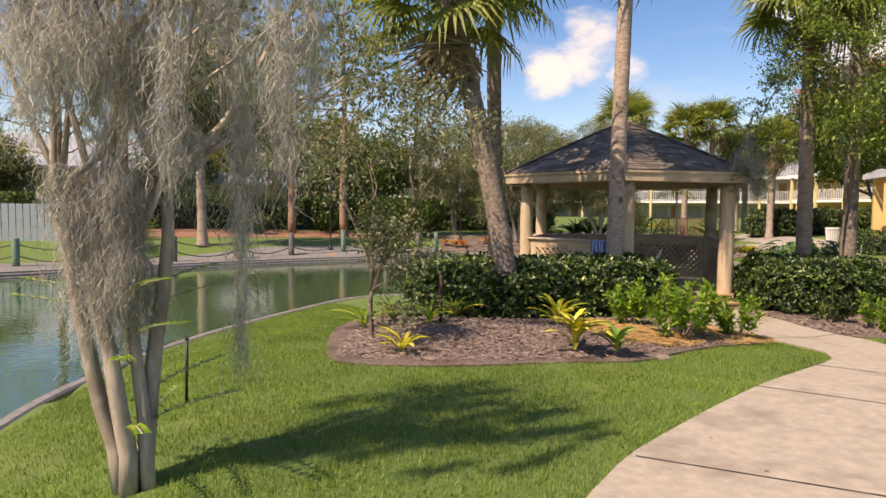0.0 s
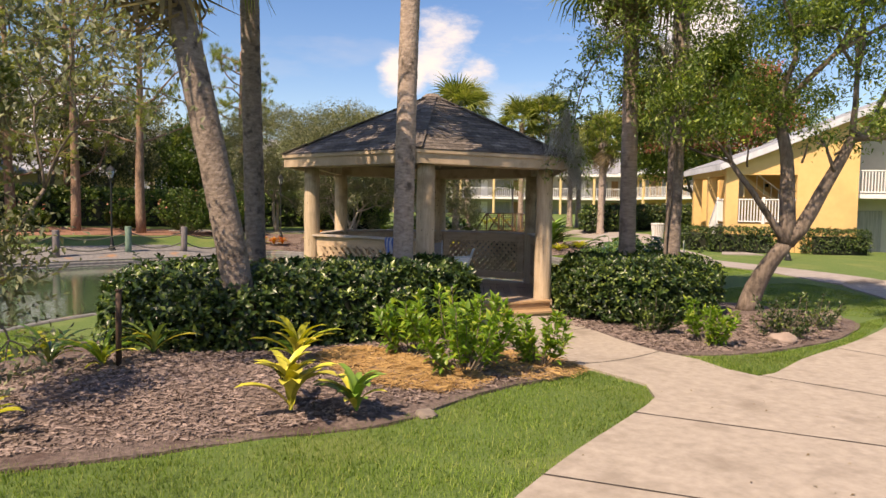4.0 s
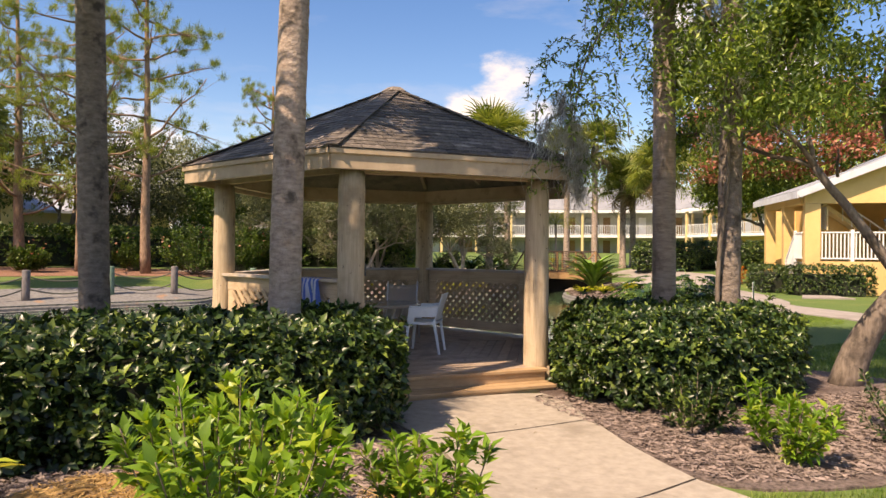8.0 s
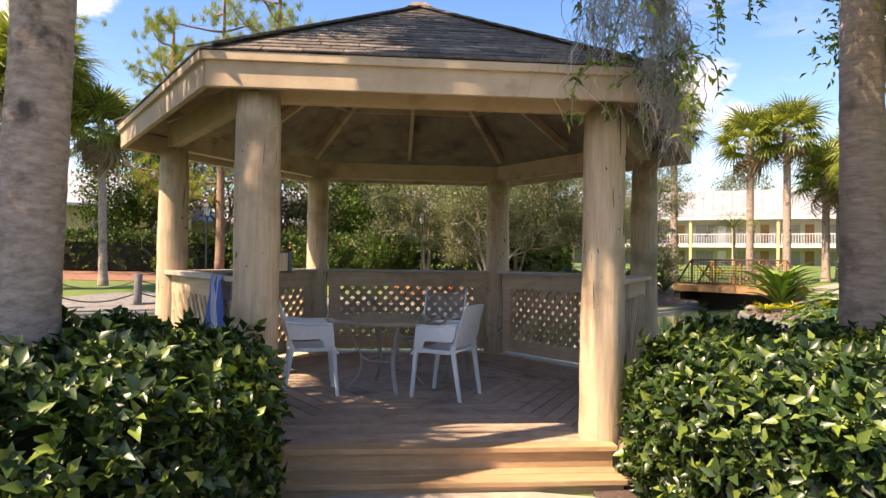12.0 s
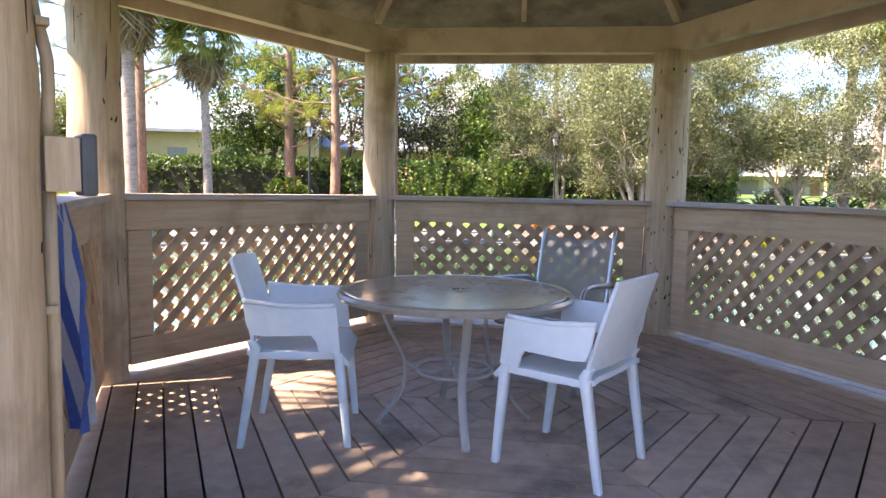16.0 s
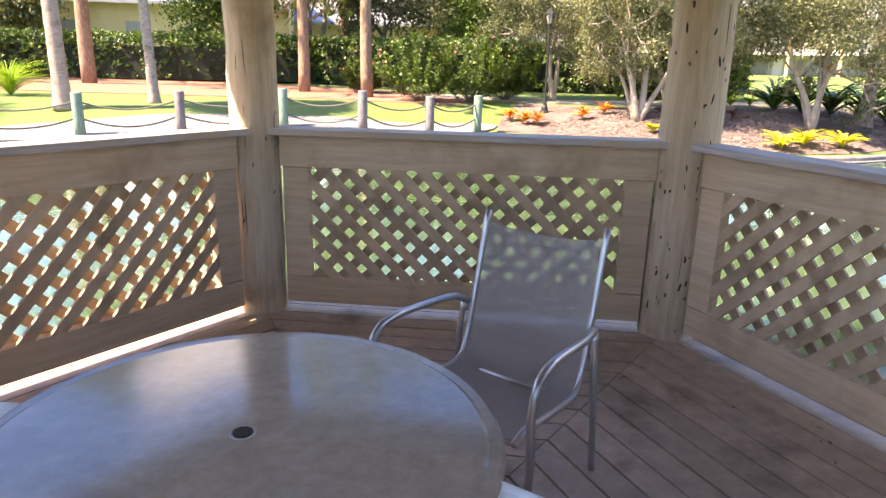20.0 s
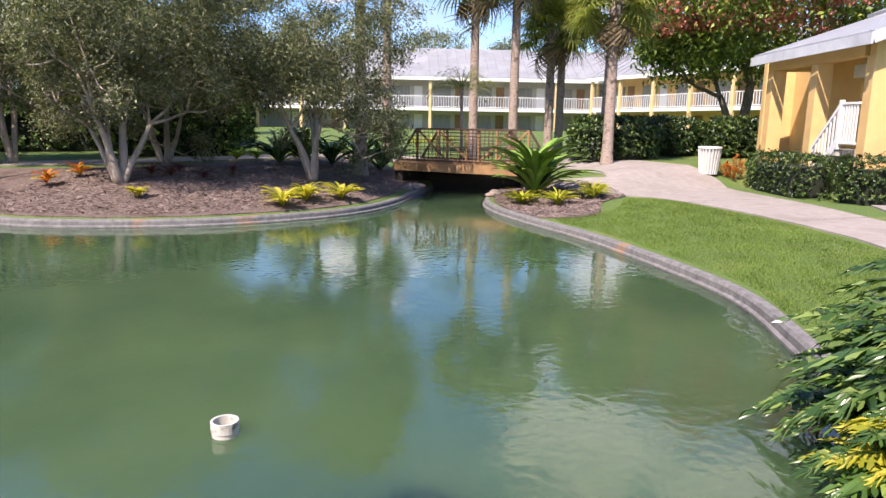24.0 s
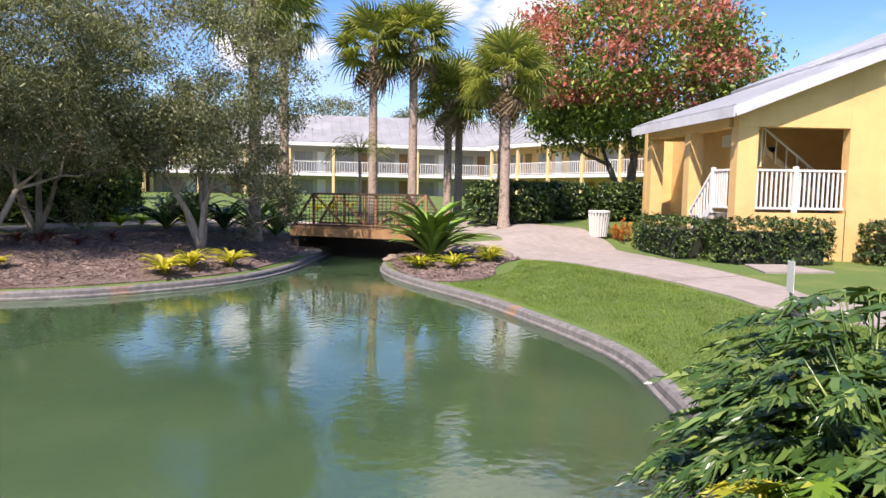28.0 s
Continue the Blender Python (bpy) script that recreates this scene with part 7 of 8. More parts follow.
epart("stair_wall", (1.3, 1.5), (3.302, FAR), (-0.3, 4.3))
gable("end_wall", 5.702, 9.4, -0.3, 3.3, 3.6)
# slatted vent under the beam, seen between the columns
vent = epart("vent_panel", (0.9, 0.95), (0.5, 1.75), (2.75, 3.75), "tan", label="tan slatted panel")
for q in range(9):
    epart("vent_slat", (0.86, 0.897), (0.56 + 0.135 * q, 0.64 + 0.135 * q), (2.80, 3.70), "shadewall", 0.003, vent)
# white railings: in the front opening, on the landing, down the stair
balustrade(east, 0.57, 3.09, 0.10, 1.52, 1.16)
epart("rail_post", (1.64, 1.76), (0.04, 0.16), (1.5, 2.76), "white")
land_rail = new("landing_rail")
land_rail.parent = east
land_rail.matrix_local = pose(-0.02, 0.42, 0, 0, 0, 96)
part("top_rail", box((0.75, 0.07, 0.06), Matrix.Translation((0.36, 0, 2.65)), 0.006), "white", land_rail)
part("bottom_rail", box((0.75, 0.05, 0.06), Matrix.Translation((0.36, 0, 1.62)), 0.006), "white", land_rail)
for q in range(6):
    part("picket", box((0.045, 0.035, 1.0), Matrix.Translation((0.06 + 0.115 * q, 0, 2.13))), "white", land_rail)
part("newel", box((0.1, 0.1, 1.3), Matrix.Translation((0.74, 0, 2.1)), 0.006), "white", land_rail)
part("stair_rail", bar((0.78, 0, 2.62), (2.1, 0, 1.25), 0.06, 0.08), "white", land_rail)
part("stair_skirt", bar((0.78, 0, 1.62), (2.1, 0, 0.25), 0.05, 0.22), "white", land_rail)
for q in range(9):
    u = (q + 0.5) / 9
    part("picket", box((0.045, 0.035, 0.95), Matrix.Translation((0.78 + 1.32 * u, 0, 2.12 - 1.37 * u))), "white", land_rail)
for q in range(8):
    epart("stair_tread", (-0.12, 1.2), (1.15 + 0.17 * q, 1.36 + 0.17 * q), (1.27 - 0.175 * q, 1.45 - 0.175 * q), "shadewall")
# inner flight up, its rail, a wall lamp and a fan box in the porch
part("stair_flight", bar((1.2, 2.6, 3.9), (4.3, 2.6, 1.5), 0.9, 0.16), "tan", east)
part("inner_rail", bar((1.7, 2.1, 4.1), (4.2, 2.1, 2.2), 0.05, 0.06), "white", east)
for q in range(7):
    part("inner_picket", box((0.03, 0.03, 0.75), Matrix.Translation((1.9 + 0.34 * q, 2.1, 3.55 - 0.26 * q))), "white", east)
epart("wall_lamp", (2.55, 2.68), (2.9, 3.09), (3.35, 3.5), "iron")
epart("vent_box", (0.95, 1.4), (2.3, 2.9), (3.45, 3.8), "white")
# roof: a tilted sheet with standing seams, pale fascia boards along eave and rake
def roof_slab(x0, x1, y0, y1, up, thick):
    bm = bmesh.new()
    vs = []
    for z in (0, thick):
        vs += [bm.verts.new((x0 - (0.0 if x0 > 0 else 0.10 * (y0 + 0.4) / 5.9), y0, rake(x0) + up + z)), bm.verts.new((x1, y0, rake(x1) + up + z)), bm.verts.new((x1, y1, rake(x1) + up + z)),
               bm.verts.new((x0 - (0.0 if x0 > 0 else 0.10 * (y1 + 0.4)), y1, rake(x0) + up + z))]
    for f in ((3, 2, 1, 0), (4, 5, 6, 7), (0, 1, 5, 4), (1, 2, 6, 5), (2, 3, 7, 6), (3, 0, 4, 7)):
        bm.faces.new([vs[q] for q in f])
    return bm
part("roof", roof_slab(-0.30, 3.75, -0.38, 5.6, 0.05, 0.10), "metalroof", east, "pale blue-grey metal roof sheet")
part("roof", roof_slab(3.755, 9.4, -0.38, FAR + 0.6, 0.13, 0.10), "metalroof", east, "pale blue-grey metal roof sheet")
bm = bmesh.new()
vs = [bm.verts.new(p) for p in ((9.4, -0.38, rake(9.4) + 0.1), (16.0, -0.38, 4.4), (16.0, FAR + 0.6, 4.4), (9.4, FAR + 0.6, rake(9.4) + 0.1), (9.4, -0.38, rake(9.4) + 0.22), (16.0, -0.38, 4.52), (16.0, FAR + 0.6, 4.52), (9.4, FAR + 0.6, rake(9.4) + 0.22))]
for f in ((3, 2, 1, 0), (4, 5, 6, 7), (0, 1, 5, 4), (1, 2, 6, 5), (2, 3, 7, 6), (3, 0, 4, 7)):
    bm.faces.new([vs[q] for q in f])
part("roof", bm, "metalroof", east, "pale blue-grey metal roof sheet")
part("rake_fascia", bar((-0.34, -0.42, rake(-0.34) - 0.03), (3.75, -0.42, rake(3.75) - 0.03), 0.05, 0.27, 0.006), "trimgrey", east, "pale grey fascia board")
part("rake_fascia", bar((3.757, -0.43, rake(3.757) + 0.04), (9.4, -0.43, rake(9.4) + 0.04), 0.05, 0.30, 0.006), "trimgrey", east, "pale grey fascia board")
part("eave_fascia", bar((-0.36, -0.44, rake(-0.36) - 0.03), (-0.97, 5.62, rake(-0.36) - 0.03), 0.06, 0.27, 0.006), "trimgrey", east, "pale grey fascia board")
for q in range(12):
    y = -0.2 + 0.48 * q
    part("seam", bar((-0.32, y, rake(-0.32) + 0.165), (3.73, y, rake(3.73) + 0.165), 0.03, 0.035, 0.0), "metalroof", east)
for q in range(16):
    y = -0.2 + 0.5 * q
    part("seam", bar((3.77, y, rake(3.77) + 0.245), (9.38, y, rake(9.38) + 0.245), 0.03, 0.035, 0.0), "metalroof", east)
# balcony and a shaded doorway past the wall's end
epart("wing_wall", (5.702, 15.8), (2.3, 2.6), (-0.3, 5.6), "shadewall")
epart("wing_end", (15.5, 15.8), (2.602, FAR), (-0.3, 4.4))
epart("balcony_slab", (5.702, 15.8), (0.5, 2.3), (2.75, 2.95), "white")
for q in range(4):
    balustrade(east, 5.75 + 2.5 * q, 8.15 + 2.5 * q, 0.58, 2.95, 1.12)
    epart("balcony_post", (8.17 + 2.5 * q, 8.23 + 2.5 * q), (0.52, 0.64), (2.95, 5.0), "white")
    epart("glass_door", (6.6 + 2.5 * q, 7.7 + 2.5 * q), (2.26, 2.298), (0.0, 2.2), "curtain")
# flat near-black panel: the shade of the recessed doorway put into colour
epart("shutter", (5.75, 6.4), (2.24, 2.298), (0.0, 2.4), "dark")
epart("ac_grille", (5.8, 6.45), (1.6, 2.05), (-0.1, 0.4), "white")
# clipped hedges against the walls
hm = Matrix.Translation((HX, HY, 0)) @ Matrix.Rotation(radians(HRZ), 4, 'Z')
for q, (x0, x1, y0, y1, hh) in enumerate(((-1.55, -0.55, 0.1, 3.6, 1.12), (-0.6, 1.95, -1.25, -0.3, 1.18), (3.35, 5.7, -1.25, -0.3, 1.15))):
    pts = [tuple((hm @ Vector((x, y, 0))).xy) for x, y in ((x0, y0), (x1, y0), (x1, y1), (x0, y1))]
    hedge("low clipped green hedge against the yellow wall", pts, hh, 9000, 0.07, seed=400 + q, shell=0.22, group="wall hedges", lump=0.07, round_top=0.15)

# ---------- long two-storey building across the lawn ----------
def lodge(label, at, rz, length, bays, base, seed, wall="shadewall", col="paleyellow"):
    lo = thing("lodge_building", label, "building", (at[0], at[1], base), rz, group="lodge wings")
    H1, H2 = 2.45, 5.0
    part("back_wall", box((length, 0.3, H2 + 0.6), Matrix.Translation((0, 2.2, (H2 + 0.6) / 2 - 0.3)), 0), wall, lo)
    part("walkway_slab", box((length, 2.3, 0.26), Matrix.Translation((0, 1.0, H1)), 0.01), "white", lo)
    part("ground_slab", box((length, 2.6, 0.2), Matrix.Translation((0, 0.9, -0.05)), 0.01), "curb", lo)
    part("eave", box((length + 0.6, 0.12, 0.3), Matrix.Translation((0, -0.35, H2 + 0.12)), 0.01), "white", lo)
    bm = bmesh.new()
    vs = [bm.verts.new(p) for p in ((-length / 2 - 0.3, -0.4, H2 + 0.2), (length / 2 + 0.3, -0.4, H2 + 0.2), (length / 2 + 0.3, 5.5, H2 + 3.2), (-length / 2 - 0.3, 5.5, H2 + 3.2),
                                    (-length / 2 - 0.3, -0.4, H2 + 0.34), (length / 2 + 0.3, -0.4, H2 + 0.34), (length / 2 + 0.3, 5.5, H2 + 3.36), (-length / 2 - 0.3, 5.5, H2 + 3.36))]
    for f in ((3, 2, 1, 0), (4, 5, 6, 7), (0, 1, 5, 4), (1, 2, 6, 5), (2, 3, 7, 6), (3, 0, 4, 7)):
        bm.faces.new([vs[i] for i in f])
    part("roof", bm, "greyroof", lo, "pale metal roof")
    for i in range(int(length / 0.9)):
        x = -length / 2 + 0.9 * (i + 0.5)
        part("seam", bar((x, -0.38, H2 + 0.37), (x, 5.4, H2 + 3.37), 0.04, 0.05, 0.0), "greyroof", lo)
    for i in range(bays + 1):
        x = -length / 2 + length * i / bays
        part("column", box((0.24, 0.24, H2 + 0.1), Matrix.Translation((min(max(x, -length / 2 + 0.2), length / 2 - 0.2), -0.12, H2 / 2)), 0.01), col, lo)
    for i in range(bays):
        x0 = -length / 2 + length * i / bays
        w = length / bays
        balustrade(lo, x0 + 0.2, x0 + w - 0.2, -0.1, H1 + 0.12, 1.05, 0.22)
        for z in (0.05, H1 + 0.15):
            part("window", box((w * 0.42, 0.08, 1.9), Matrix.Translation((x0 + w * 0.32, 2.03, z + 1.0)), 0), "curtain", lo, "curtained glass door")
            part("door", box((w * 0.2, 0.08, 1.95), Matrix.Translation((x0 + w * 0.74, 2.03, z + 1.0)), 0), "bridgewood" if (i + seed) % 3 else "white", lo, "brown room door")
    return lo


lodge("two-storey lodge with white railings and a pale roof across the lawn", (33.0, 53.0), -28, 46, 12, 0.95, 1)
lodge("yellow-columned lodge wing beyond the red-podded tree", (44.0, 30.0), -118 + 24, 30, 8, 1.0, 2, "stucco")
lodge("lodge wing with orange columns behind the garden trees", (6.0, 56.0), 14, 26, 7, 1.2, 3, "tan")

# low tan buildings behind the far hedge
for i, (x, y, w, rz, h) in enumerate([(-14, 46, 18, 6, 3.2), (8, 62, 20, 8, 4.2), (-21, 40, 14, 14, 3.9), (-34, 16, 10, 60, 2.6)]):
    bl = thing("outbuilding", "low tan building with a white metal roof behind the hedge", "building", (x, y, lift(x, y)), rz, group="outbuildings")
    part("wall", box((w, 6, h), Matrix.Translation((0, 0, h / 2)), 0.02), "tan", bl)
    bm = bmesh.new()
    ends = [[bm.verts.new((sx * (w / 2 + 0.4), yy, zz)) for yy, zz in ((-3.6, h - 0.05), (0, h + 2.3), (3.6, h - 0.05), (3.6, h - 0.25), (0, h + 2.0), (-3.6, h - 0.25))] for sx in (-1, 1)]
    bm.faces.new(ends[0]), bm.faces.new(ends[1][::-1])
    for j in range(6):
        bm.faces.new((ends[0][j], ends[1][j], ends[1][(j + 1) % 6], ends[0][(j + 1) % 6]))
    bmesh.ops.recalc_face_normals(bm, faces=bm.faces[:])
    part("roof", bm, "metalroof", bl, "white metal roof")
    for k in range(4):
        part("window", box((1.2, 0.1, 1.1), Matrix.Translation((-w / 2 + w * (k + 0.5) / 4, -3.02, h * 0.55)), 0), "curtain", bl)
fence = thing("fence", "pale metal slatted fence by the pond", "fence", (-22.5, 14.0, lift(-22.5, 14.0)), 20)
for i in range(48):
    part("slat", box((0.22, 0.04, 1.8), Matrix.Translation((-5 + 0.25 * i, 0, 0.9)), 0.004), "white", fence)
part("rail", box((12.2, 0.06, 0.08), Matrix.Translation((1.0, 0.05, 1.4)), 0.004), "metalroof", fence)
part("rail", box((12.2, 0.06, 0.08), Matrix.Translation((1.0, 0.05, 0.4)), 0.004), "metalroof", fence)

# ---------- trees on the east lawn ----------
def feather_palm(label, x, y, height, fronds, length, seed):
    """Slim trunk and arching pinnate fronds with drooping leaflets."""
    rng = np.random.default_rng(seed)
    pm = thing("feather_palm", label, "palm tree", (x, y, lift(x, y)))
    tube("trunk", [(0, 0, -0.05), (0.02, 0, height * 0.5), (0.0, 0.03, height)], [0.075, 0.055, 0.05], "palmtrunk", pm, 10)
    runs, C, AX, NN, L = [], [], [], [], []
    for i in range(fronds):
        a, el = i * 2.399, radians(5 + 70 * ((i + 0.5) / fronds))
        d = np.array([math.cos(a) * math.cos(el), math.sin(a) * math.cos(el), math.sin(el)])
        ln = length * rng.uniform(0.85, 1.1)
        line = spline([np.array([0, 0.03, height]), np.array([0, 0.03, height]) + d * ln * 0.4, np.array([0, 0.03, height]) + d * ln * 0.75 - [0, 0, 0.14 * ln], np.array([0, 0.03, height]) + d * ln * 0.95 - [0, 0, 0.42 * ln]], 0.07)
        runs.append((line, list(np.linspace(0.014, 0.004, len(line)))))
        side = np.array([-math.sin(a), math.cos(a), 0])
        for j in range(2, len(line)):
            for q in (-1, 1):
                AX.append(side * q + d * 0.45 - [0, 0, rng.uniform(0.35, 0.75)])
                C.append(np.array(line[j]) + AX[-1] * 0.14)
                NN.append(np.array([0, 0, 1.0]) + side * q * 0.4)
                L.append(0.36 * (1 - 0.5 * abs(2 * j / len(line) - 1)))
    join_tubes("stalk_work", runs, "frond", pm, 5)
    L = np.array(L)
    leaf_cloud("crown", C, AX, NN, L, L * 0.10, "frond", pm)


feather_palm("small feather-leaved palm in front of the lodge", 14.9, 20.3, 3.1, 17, 1.25, 451)
tree("spreading tree covered in pinkish-red seed pods", 31.0, 20.6, [(0.12, 0.0, 3.2, 0.24), (-0.2, 0.1, 2.8, 0.18)], 46000, 0.26, "oakleaf", "bark", 420, depth=3, clump=0.5, name="red_pod_tree", extra=("redleaf", 0.45, "pinkish-red seed pods"), shrink=0.75,
     crown=((0, 0, 7.4), (6.4, 6.2, 4.0), 420))
for i, (x, y, h, ln) in enumerate([(18.9, 17.2, 5.3, (0.0, 0.0)), (20.3, 18.8, 5.7, (0.03, 0.0)), (20.5, 22.2, 5.0, (0, 0)), (21.8, 23.0, 5.4, (0, 0)), (16.93, 22.54, 6.9, (0, 0)), (18.13, 21.54, 7.2, (0, 0)), (13.7, 23.65, 7.5, (0, 0)), (10.6, 19.3, 7.0, (0, 0))]):
    palm("cabbage palm with a rough trunk on the lawn", x, y, h, ln, 0.18, 0.15, 30, 1.15, 0.95, 430 + i, 3, bend=0.7, boots=True, segs=22)
for i, o in enumerate([[(18.9, 17.8), (21.6, 17.4), (22.8, 19.0), (21.0, 20.2), (19.2, 19.6)], [(23.0, 18.6), (25.4, 18.2), (26.4, 19.8), (24.4, 21.0)], [(24.6, 16.9), (26.6, 16.2), (27.4, 17.6), (25.6, 18.4)]]):
    hedge("rounded dark green shrub mass on the lawn", o, 1.55, 9000, 0.12, seed=440 + i, shell=0.4, round_top=0.5, group="lawn shrubs")
shrub("low reddish shrub beside the bin", 21.0, 13.7, 0.8, 0.6, 700, 0.09, "orangeleaf", 445)
for i, (x, y) in enumerate([(17.2, 27.5), (18.4, 28.2), (19.6, 28.6)]):
    strap_plant("yellow flowering clump on the far lawn", x, y, 40, 0.6, 0.06, "yellowleaf", 446 + i, group="far lawn clumps", stem=0.2)

# far woods that close the garden all round
rng_w = np.random.default_rng(500)
C = []
for i in range(170):
    a = 2 * math.pi * i / 170 + rng_w.uniform(-0.02, 0.02)
    rr = rng_w.uniform(78, 100)
    cx, cy = 5 + rr * math.cos(a), 12 + rr * math.sin(a)
    hh = rng_w.uniform(5, 10) if not (0.1 < a < 1.9) else rng_w.uniform(7, 11)
    d = rand_dirs(rng_w, 260) * [4.2, 4.2, hh * 0.5] * rng_w.uniform(0.5, 1.0, (260, 1))
    C.append(d + [cx, cy, 1.5 + hh * 0.5])
C = np.concatenate(C)
fw = leaf_cloud("far_woods", C, rand_dirs(rng_w, len(C)), rand_dirs(rng_w, len(C)) + [0, 0, 0.6], rng_w.uniform(0.8, 1.6, len(C)), rng_w.uniform(0.6, 1.1, len(C)), "leaf", None, plain=True)
tagged(fw, "distant belt of dark green trees", "woods", kind="stuff")

# ---------- roof shingles, course by course ----------
def shingle_mesh(w, h, t=0.012):
    bm = bmesh.new()
    vs = [bm.verts.new(p) for p in ((-w / 2, 0, 0), (w / 2, 0, 0), (w / 2, h, 0), (-w / 2, h, 0), (-w / 2, 0, t), (w / 2, 0, t), (w / 2, h, 0.003), (-w / 2, h, 0.003))]
    for f in ((3, 2, 1, 0), (4, 5, 6, 7), (0, 1, 5, 4), (1, 2, 6, 5), (2, 3, 7, 6), (3, 0, 4, 7)):
        bm.faces.new([vs[i] for i in f])
    me = bpy.data.meshes.new("shingle")
    bm.to_mesh(me)
    bm.free()
    me.materials.append(M["shingle"])
    return me


rng_s = random.Random(17)
course, tab = 0.135, 0.30
shapes = [shingle_mesh(tab * q - 0.006, course * 1.35) for q in (1.0, 0.9, 0.75)]
for k in range(6):
    a, b2 = hexa(RF + 0.03, k), hexa(RF + 0.03, k + 1)
    a.z = b2.z = EAVE - 0.005
    top = Vector((0, 0, APEX))
    mid = (a + b2) / 2
    xd, yd = (b2 - a).normalized(), (top - mid)
    S_len = yd.length
    yd.normalize()
    zd = xd.cross(yd)
    half = (b2 - a).length / 2
    basis = Matrix((xd, yd, zd)).transposed().to_4x4()
    single = k in (3, 4)
    vs, fs = [], []
    rows_n = int(S_len / course)
    for r in range(rows_n):
        v0 = r * course
        w = half * (1 - v0 / S_len)
        x = -w + (0 if r % 2 else -tab / 2)
        while x < w - 0.02:
            q = rng_s.randrange(3)
            wd = tab * (1.0, 0.9, 0.75)[q]
            x0, x1 = max(x, -w), min(x + wd, w)
            x += wd
            if x1 - x0 < 0.04:
                continue
            p = mid + xd * ((x0 + x1) / 2) + yd * v0 + zd * (0.006 + rng_s.uniform(0, 0.003))
            m = basis.copy()
            m.translation = p
            if single and abs((x1 - x0) - wd) < 1e-6 and abs(x0) + wd < half * (1 - (v0 + course * 1.2) / S_len):
                ob = new("shingle", shapes[q])
                ob.parent = gazebo
                ob.matrix_local = m
            else:
                lim = half * (1 - min(1, (v0 + course * 1.3) / S_len))
                o = len(vs)
                h = course * 1.3
                tx0, tx1 = max(x0, -lim), min(x1, lim)
                if tx1 < tx0:
                    tx0 = tx1 = (x0 + x1) / 2
                for (xx, yy, zz) in ((x0, 0, 0), (x1 - 0.006, 0, 0), (tx1 - 0.006, h, 0), (tx0, h, 0), (x0, 0, 0.012), (x1 - 0.006, 0, 0.012), (tx1 - 0.006, h, 0.003), (tx0, h, 0.003)):
                    vs.append(mid + xd * xx + yd * (v0 + yy) + zd * (zz + 0.006))
                fs += [tuple(o + i for i in f) for f in ((3, 2, 1, 0), (4, 5, 6, 7), (0, 1, 5, 4), (1, 2, 6, 5), (2, 3, 7, 6), (3, 0, 4, 7))]
    ob = raw("shingle_mass", vs, fs, "shingle_joined", gazebo)
    ob["kind"] = "stuff"
    # hip caps
    c0 = hexa(RF + 0.03, k)
    c0.z = EAVE + 0.005
    n = 15
    for i in range(n):
        p0, p1 = c0.lerp(top, i / n), c0.lerp(top, (i + 1.25) / n if i < n - 1 else 1.0)
        part("hip_shingle", bar(p0 + Vector((0, 0, 0.022)), p1 + Vector((0, 0, 0.014)), 0.22, 0.014, 0.0), "shingle", gazebo)
part("roof_cap", lathe([(0.24, APEX - 0.06), (0.12, APEX + 0.02), (0.03, APEX + 0.035)], 6), "shingle", gazebo)

# a few dry leaves and twigs blown onto the deck and the path
rng_l = np.random.default_rng(77)
a_l, r_l = rng_l.uniform(0, 6.28, 46), 2.15 * np.sqrt(rng_l.uniform(0.02, 1, 46))
C = np.column_stack([r_l * np.cos(a_l), r_l * np.sin(a_l), np.full(46, DECK + 0.008)])
P = np.column_stack([rng_l.uniform(-5.5, 0.6, 400), rng_l.uniform(-12.5, -4.0, 400)])
P = P[inside_mask(P, np.array(spline(PATH_OUT, 0.3, True)))[0]][:60]
C = np.concatenate([C, np.column_stack([P, land(P[:, 0], P[:, 1]) + 0.038])])
ll = rng_l.uniform(0.015, 0.05, len(C))
tagged(leaf_cloud("leaf_litter", C, rng_l.normal(size=(len(C), 3)) * [1, 1, 0.05], rng_l.normal(size=(len(C), 3)) * 0.15 + [0, 0, 1], ll, ll * 0.4, "deadfrond", None), "dry brown leaves scattered on deck and path", "ground litter", kind="stuff")

# ---------- path joints and grass ----------
for i, (p0, p1) in enumerate([((-5.95, -10.97), (-3.9, -12.6)), ((-3.5, -9.15), (-1.9, -10.9)), ((-1.85, -8.2), (-0.3, -10.2)), ((-1.02, -6.45), (0.68, -5.95)), ((0.7, -7.5), (1.3, -9.4)), ((-0.93, -4.4), (0.93, -4.15)), ((3.2, -6.75), (3.6, -8.9)), ((14.1, 7.8), (16.3, 7.4)), ((15.2, 10.9), (18.3, 10.4))]):
    vs, fs = [], []
    n = 24
    rj = random.Random(i)
    for j in range(n + 1):
        u = j / n
        x, y = p0[0] + (p1[0] - p0[0]) * u, p0[1] + (p1[1] - p0[1]) * u
        d = Vector((p1[0] - p0[0], p1[1] - p0[1])).normalized()
        w = 0.008 + rj.uniform(-0.002, 0.003)
        z = lift(x, y) + 0.034
        vs += [(x - d.y * w, y + d.x * w, z), (x + d.y * w, y - d.x * w, z)]
    fs = [(2 * j, 2 * j + 1, 2 * j + 3, 2 * j + 2) for j in range(n)]
    tagged(raw("path_joint", vs, fs, "dark", None), "dark joint line in the concrete path", "joint", kind="structure")


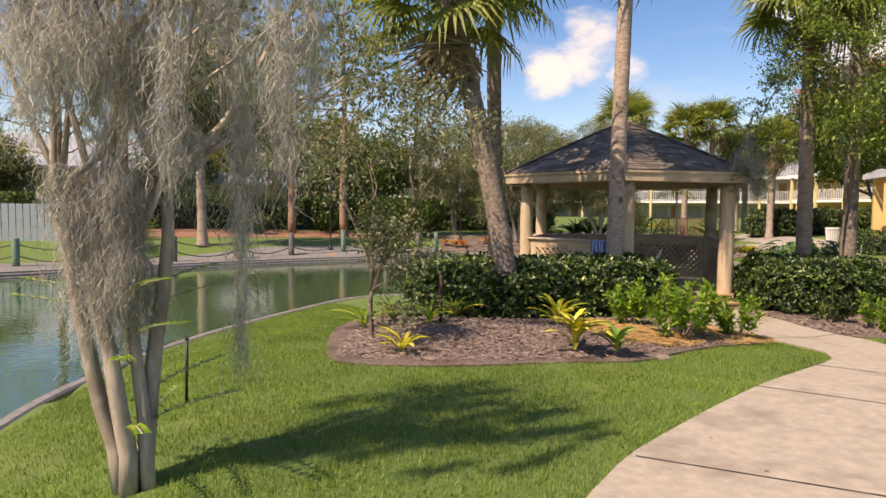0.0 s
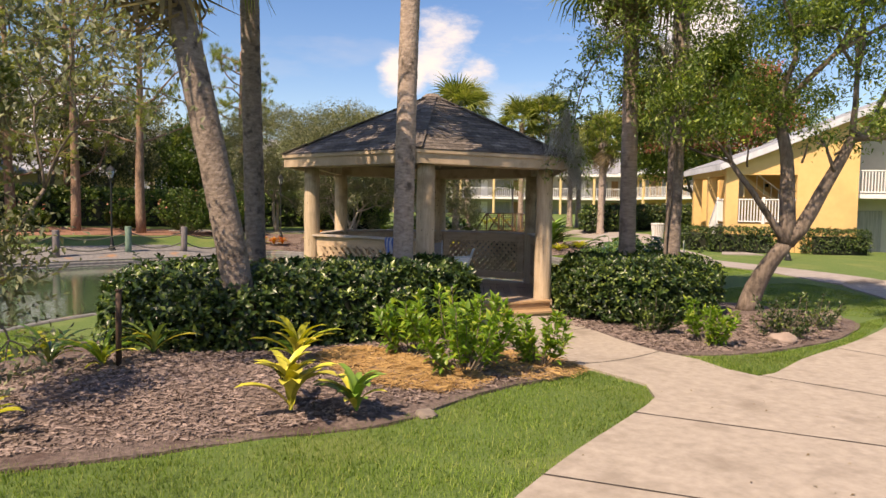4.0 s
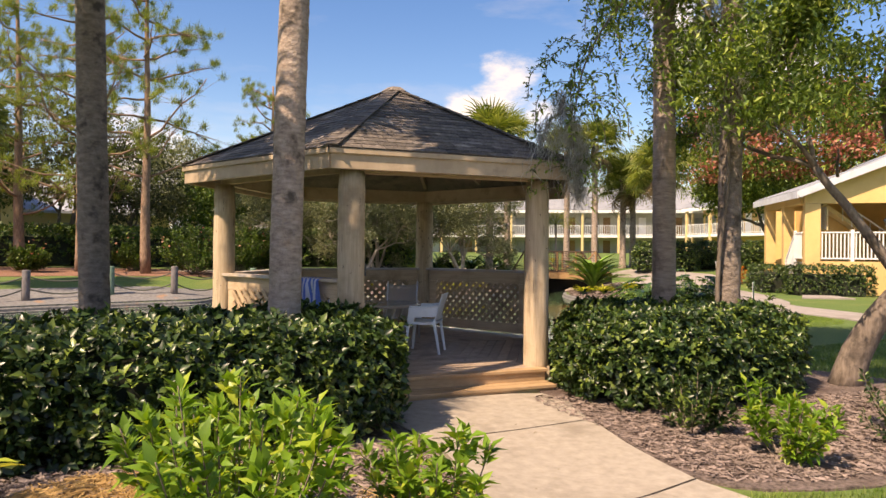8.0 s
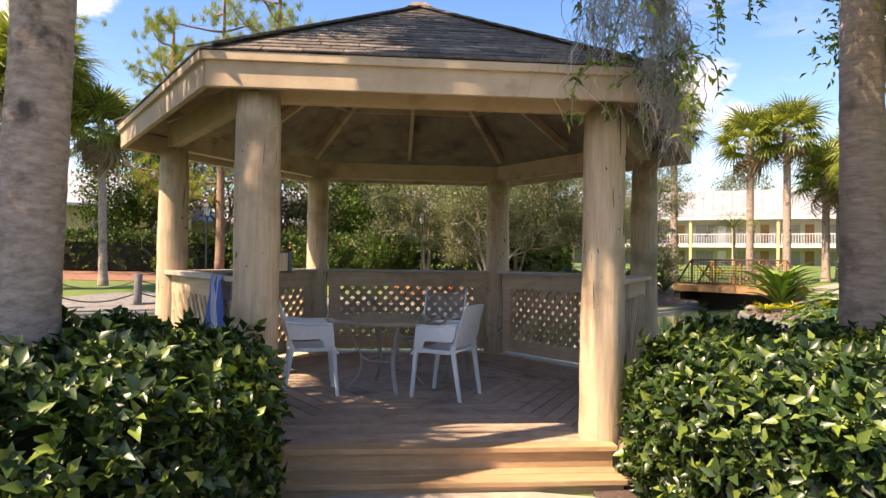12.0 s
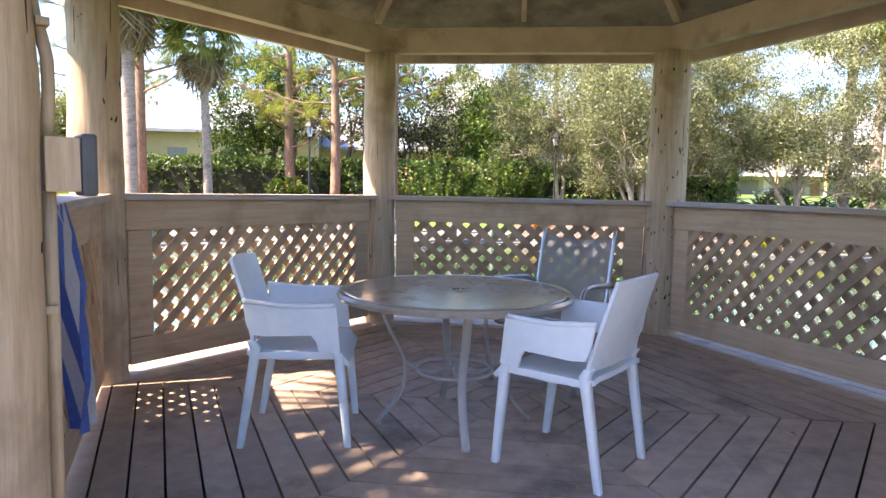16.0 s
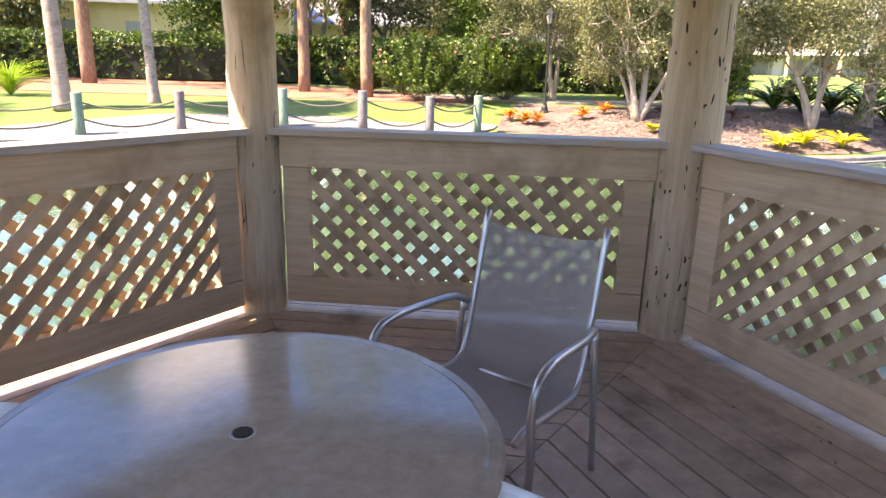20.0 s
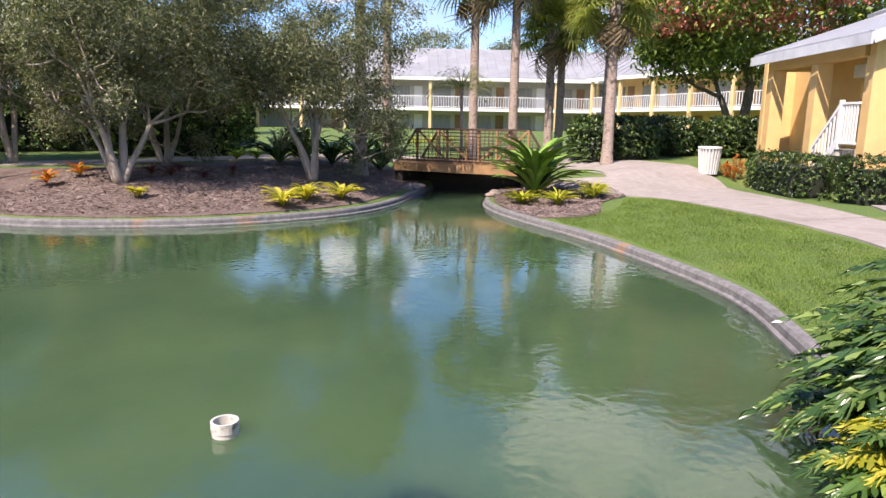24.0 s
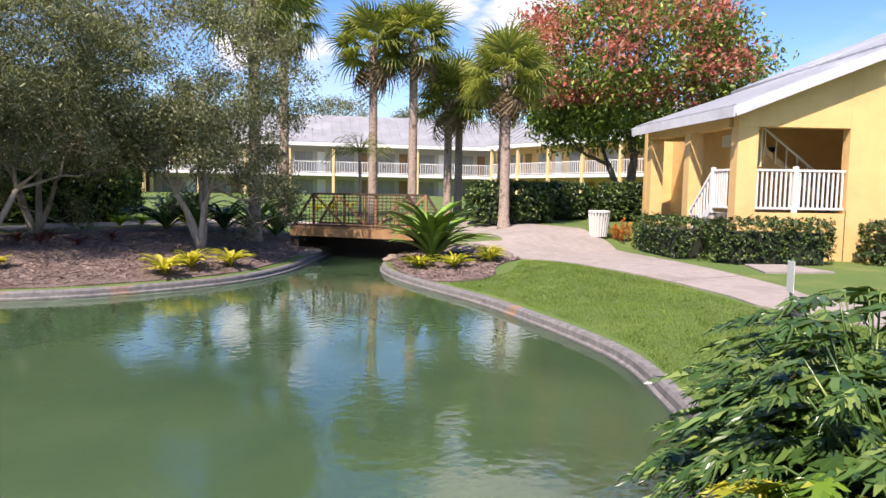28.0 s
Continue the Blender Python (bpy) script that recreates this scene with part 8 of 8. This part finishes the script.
def lawn(label, outline, count, length, seed, avoid=()):
    rng = np.random.default_rng(seed)
    E = np.array(spline(outline, 0.3, True))
    P = rng.uniform(E.min(0), E.max(0), (int(count * 2.2), 2))
    ins, _ = inside_mask(P, E)
    for av in avoid:
        i2, _ = inside_mask(P, np.array(spline(av, 0.3, True)))
        ins &= ~i2
    P = P[ins][:count]
    d = pond_distance(P[:, 0], P[:, 1])
    P = P[d > 0.12]
    n = len(P)
    z = land(P[:, 0], P[:, 1]) - 0.005
    a = rng.uniform(0, 2 * math.pi, n)
    L = length * rng.uniform(0.5, 1.3, n)
    bend = rng.uniform(0.2, 0.9, n)
    d = np.stack([np.cos(a), np.sin(a), np.zeros(n)], 1)
    s = np.stack([-np.sin(a), np.cos(a), np.zeros(n)], 1) * 0.0036
    c = np.column_stack([P, z])
    up = np.array([0, 0, 1.0])
    t = c + d * (L * bend)[:, None] + up * (L * (1 - 0.25 * bend))[:, None]
    V = np.stack([c - s, c + s, t], 1).reshape(-1, 3)
    F = np.arange(3 * n).reshape(-1, 3)
    return tagged(tri_cloud("grass", V, F, "blade", None), label, "grass", kind="stuff")


front = [(-4.2 + (x + 4.2) * 0.985, -5.6 + (y + 5.6) * 0.965) for x, y in beds[0][1]]
lawn("mown green grass between path and pond", [(-11.0, -13.5), (-10.9, -9.0), (-9.9, -4.6), (-7.4, -0.2), (-6.6, -2.6), (-7.4, -5.0), (-7.4, -6.8), (-6.2, -7.3), (-3.6, -7.1), (-1.5, -6.6), (-0.98, -7.2), (-1.3, -7.9), (-3.4, -9.1), (-6.55, -11.5), (-9.2, -14.6)], 210000, 0.048, 601, avoid=(front,))
lawn("short green grass wedge beside the path", [(0.72, -6.3), (1.5, -6.5), (2.6, -6.55), (4.2, -6.3), (5.8, -5.55), (7.0, -5.4), (4.4, -6.4), (2.1, -7.05), (0.7, -7.45)], 22000, 0.05, 602)
lawn("mown green grass on the pond's east bank", [(8.3, 3.8), (9.4, 5.4), (10.3, 7.6), (10.9, 9.6), (11.3, 11.2), (12.8, 11.0), (14.6, 12.2), (15.3, 11.6), (14.9, 10.1), (14.1, 7.9), (12.5, 5.0), (12.0, 1.6), (9.5, 1.5)], 130000, 0.042, 603)
lawn("green grass in the shade beyond the side bed", [(6.2, -4.6), (5.8, -2.4), (7.5, -1.0), (10.5, -1.0), (9.2, -4.2), (7.4, -5.3)], 34000, 0.045, 604)
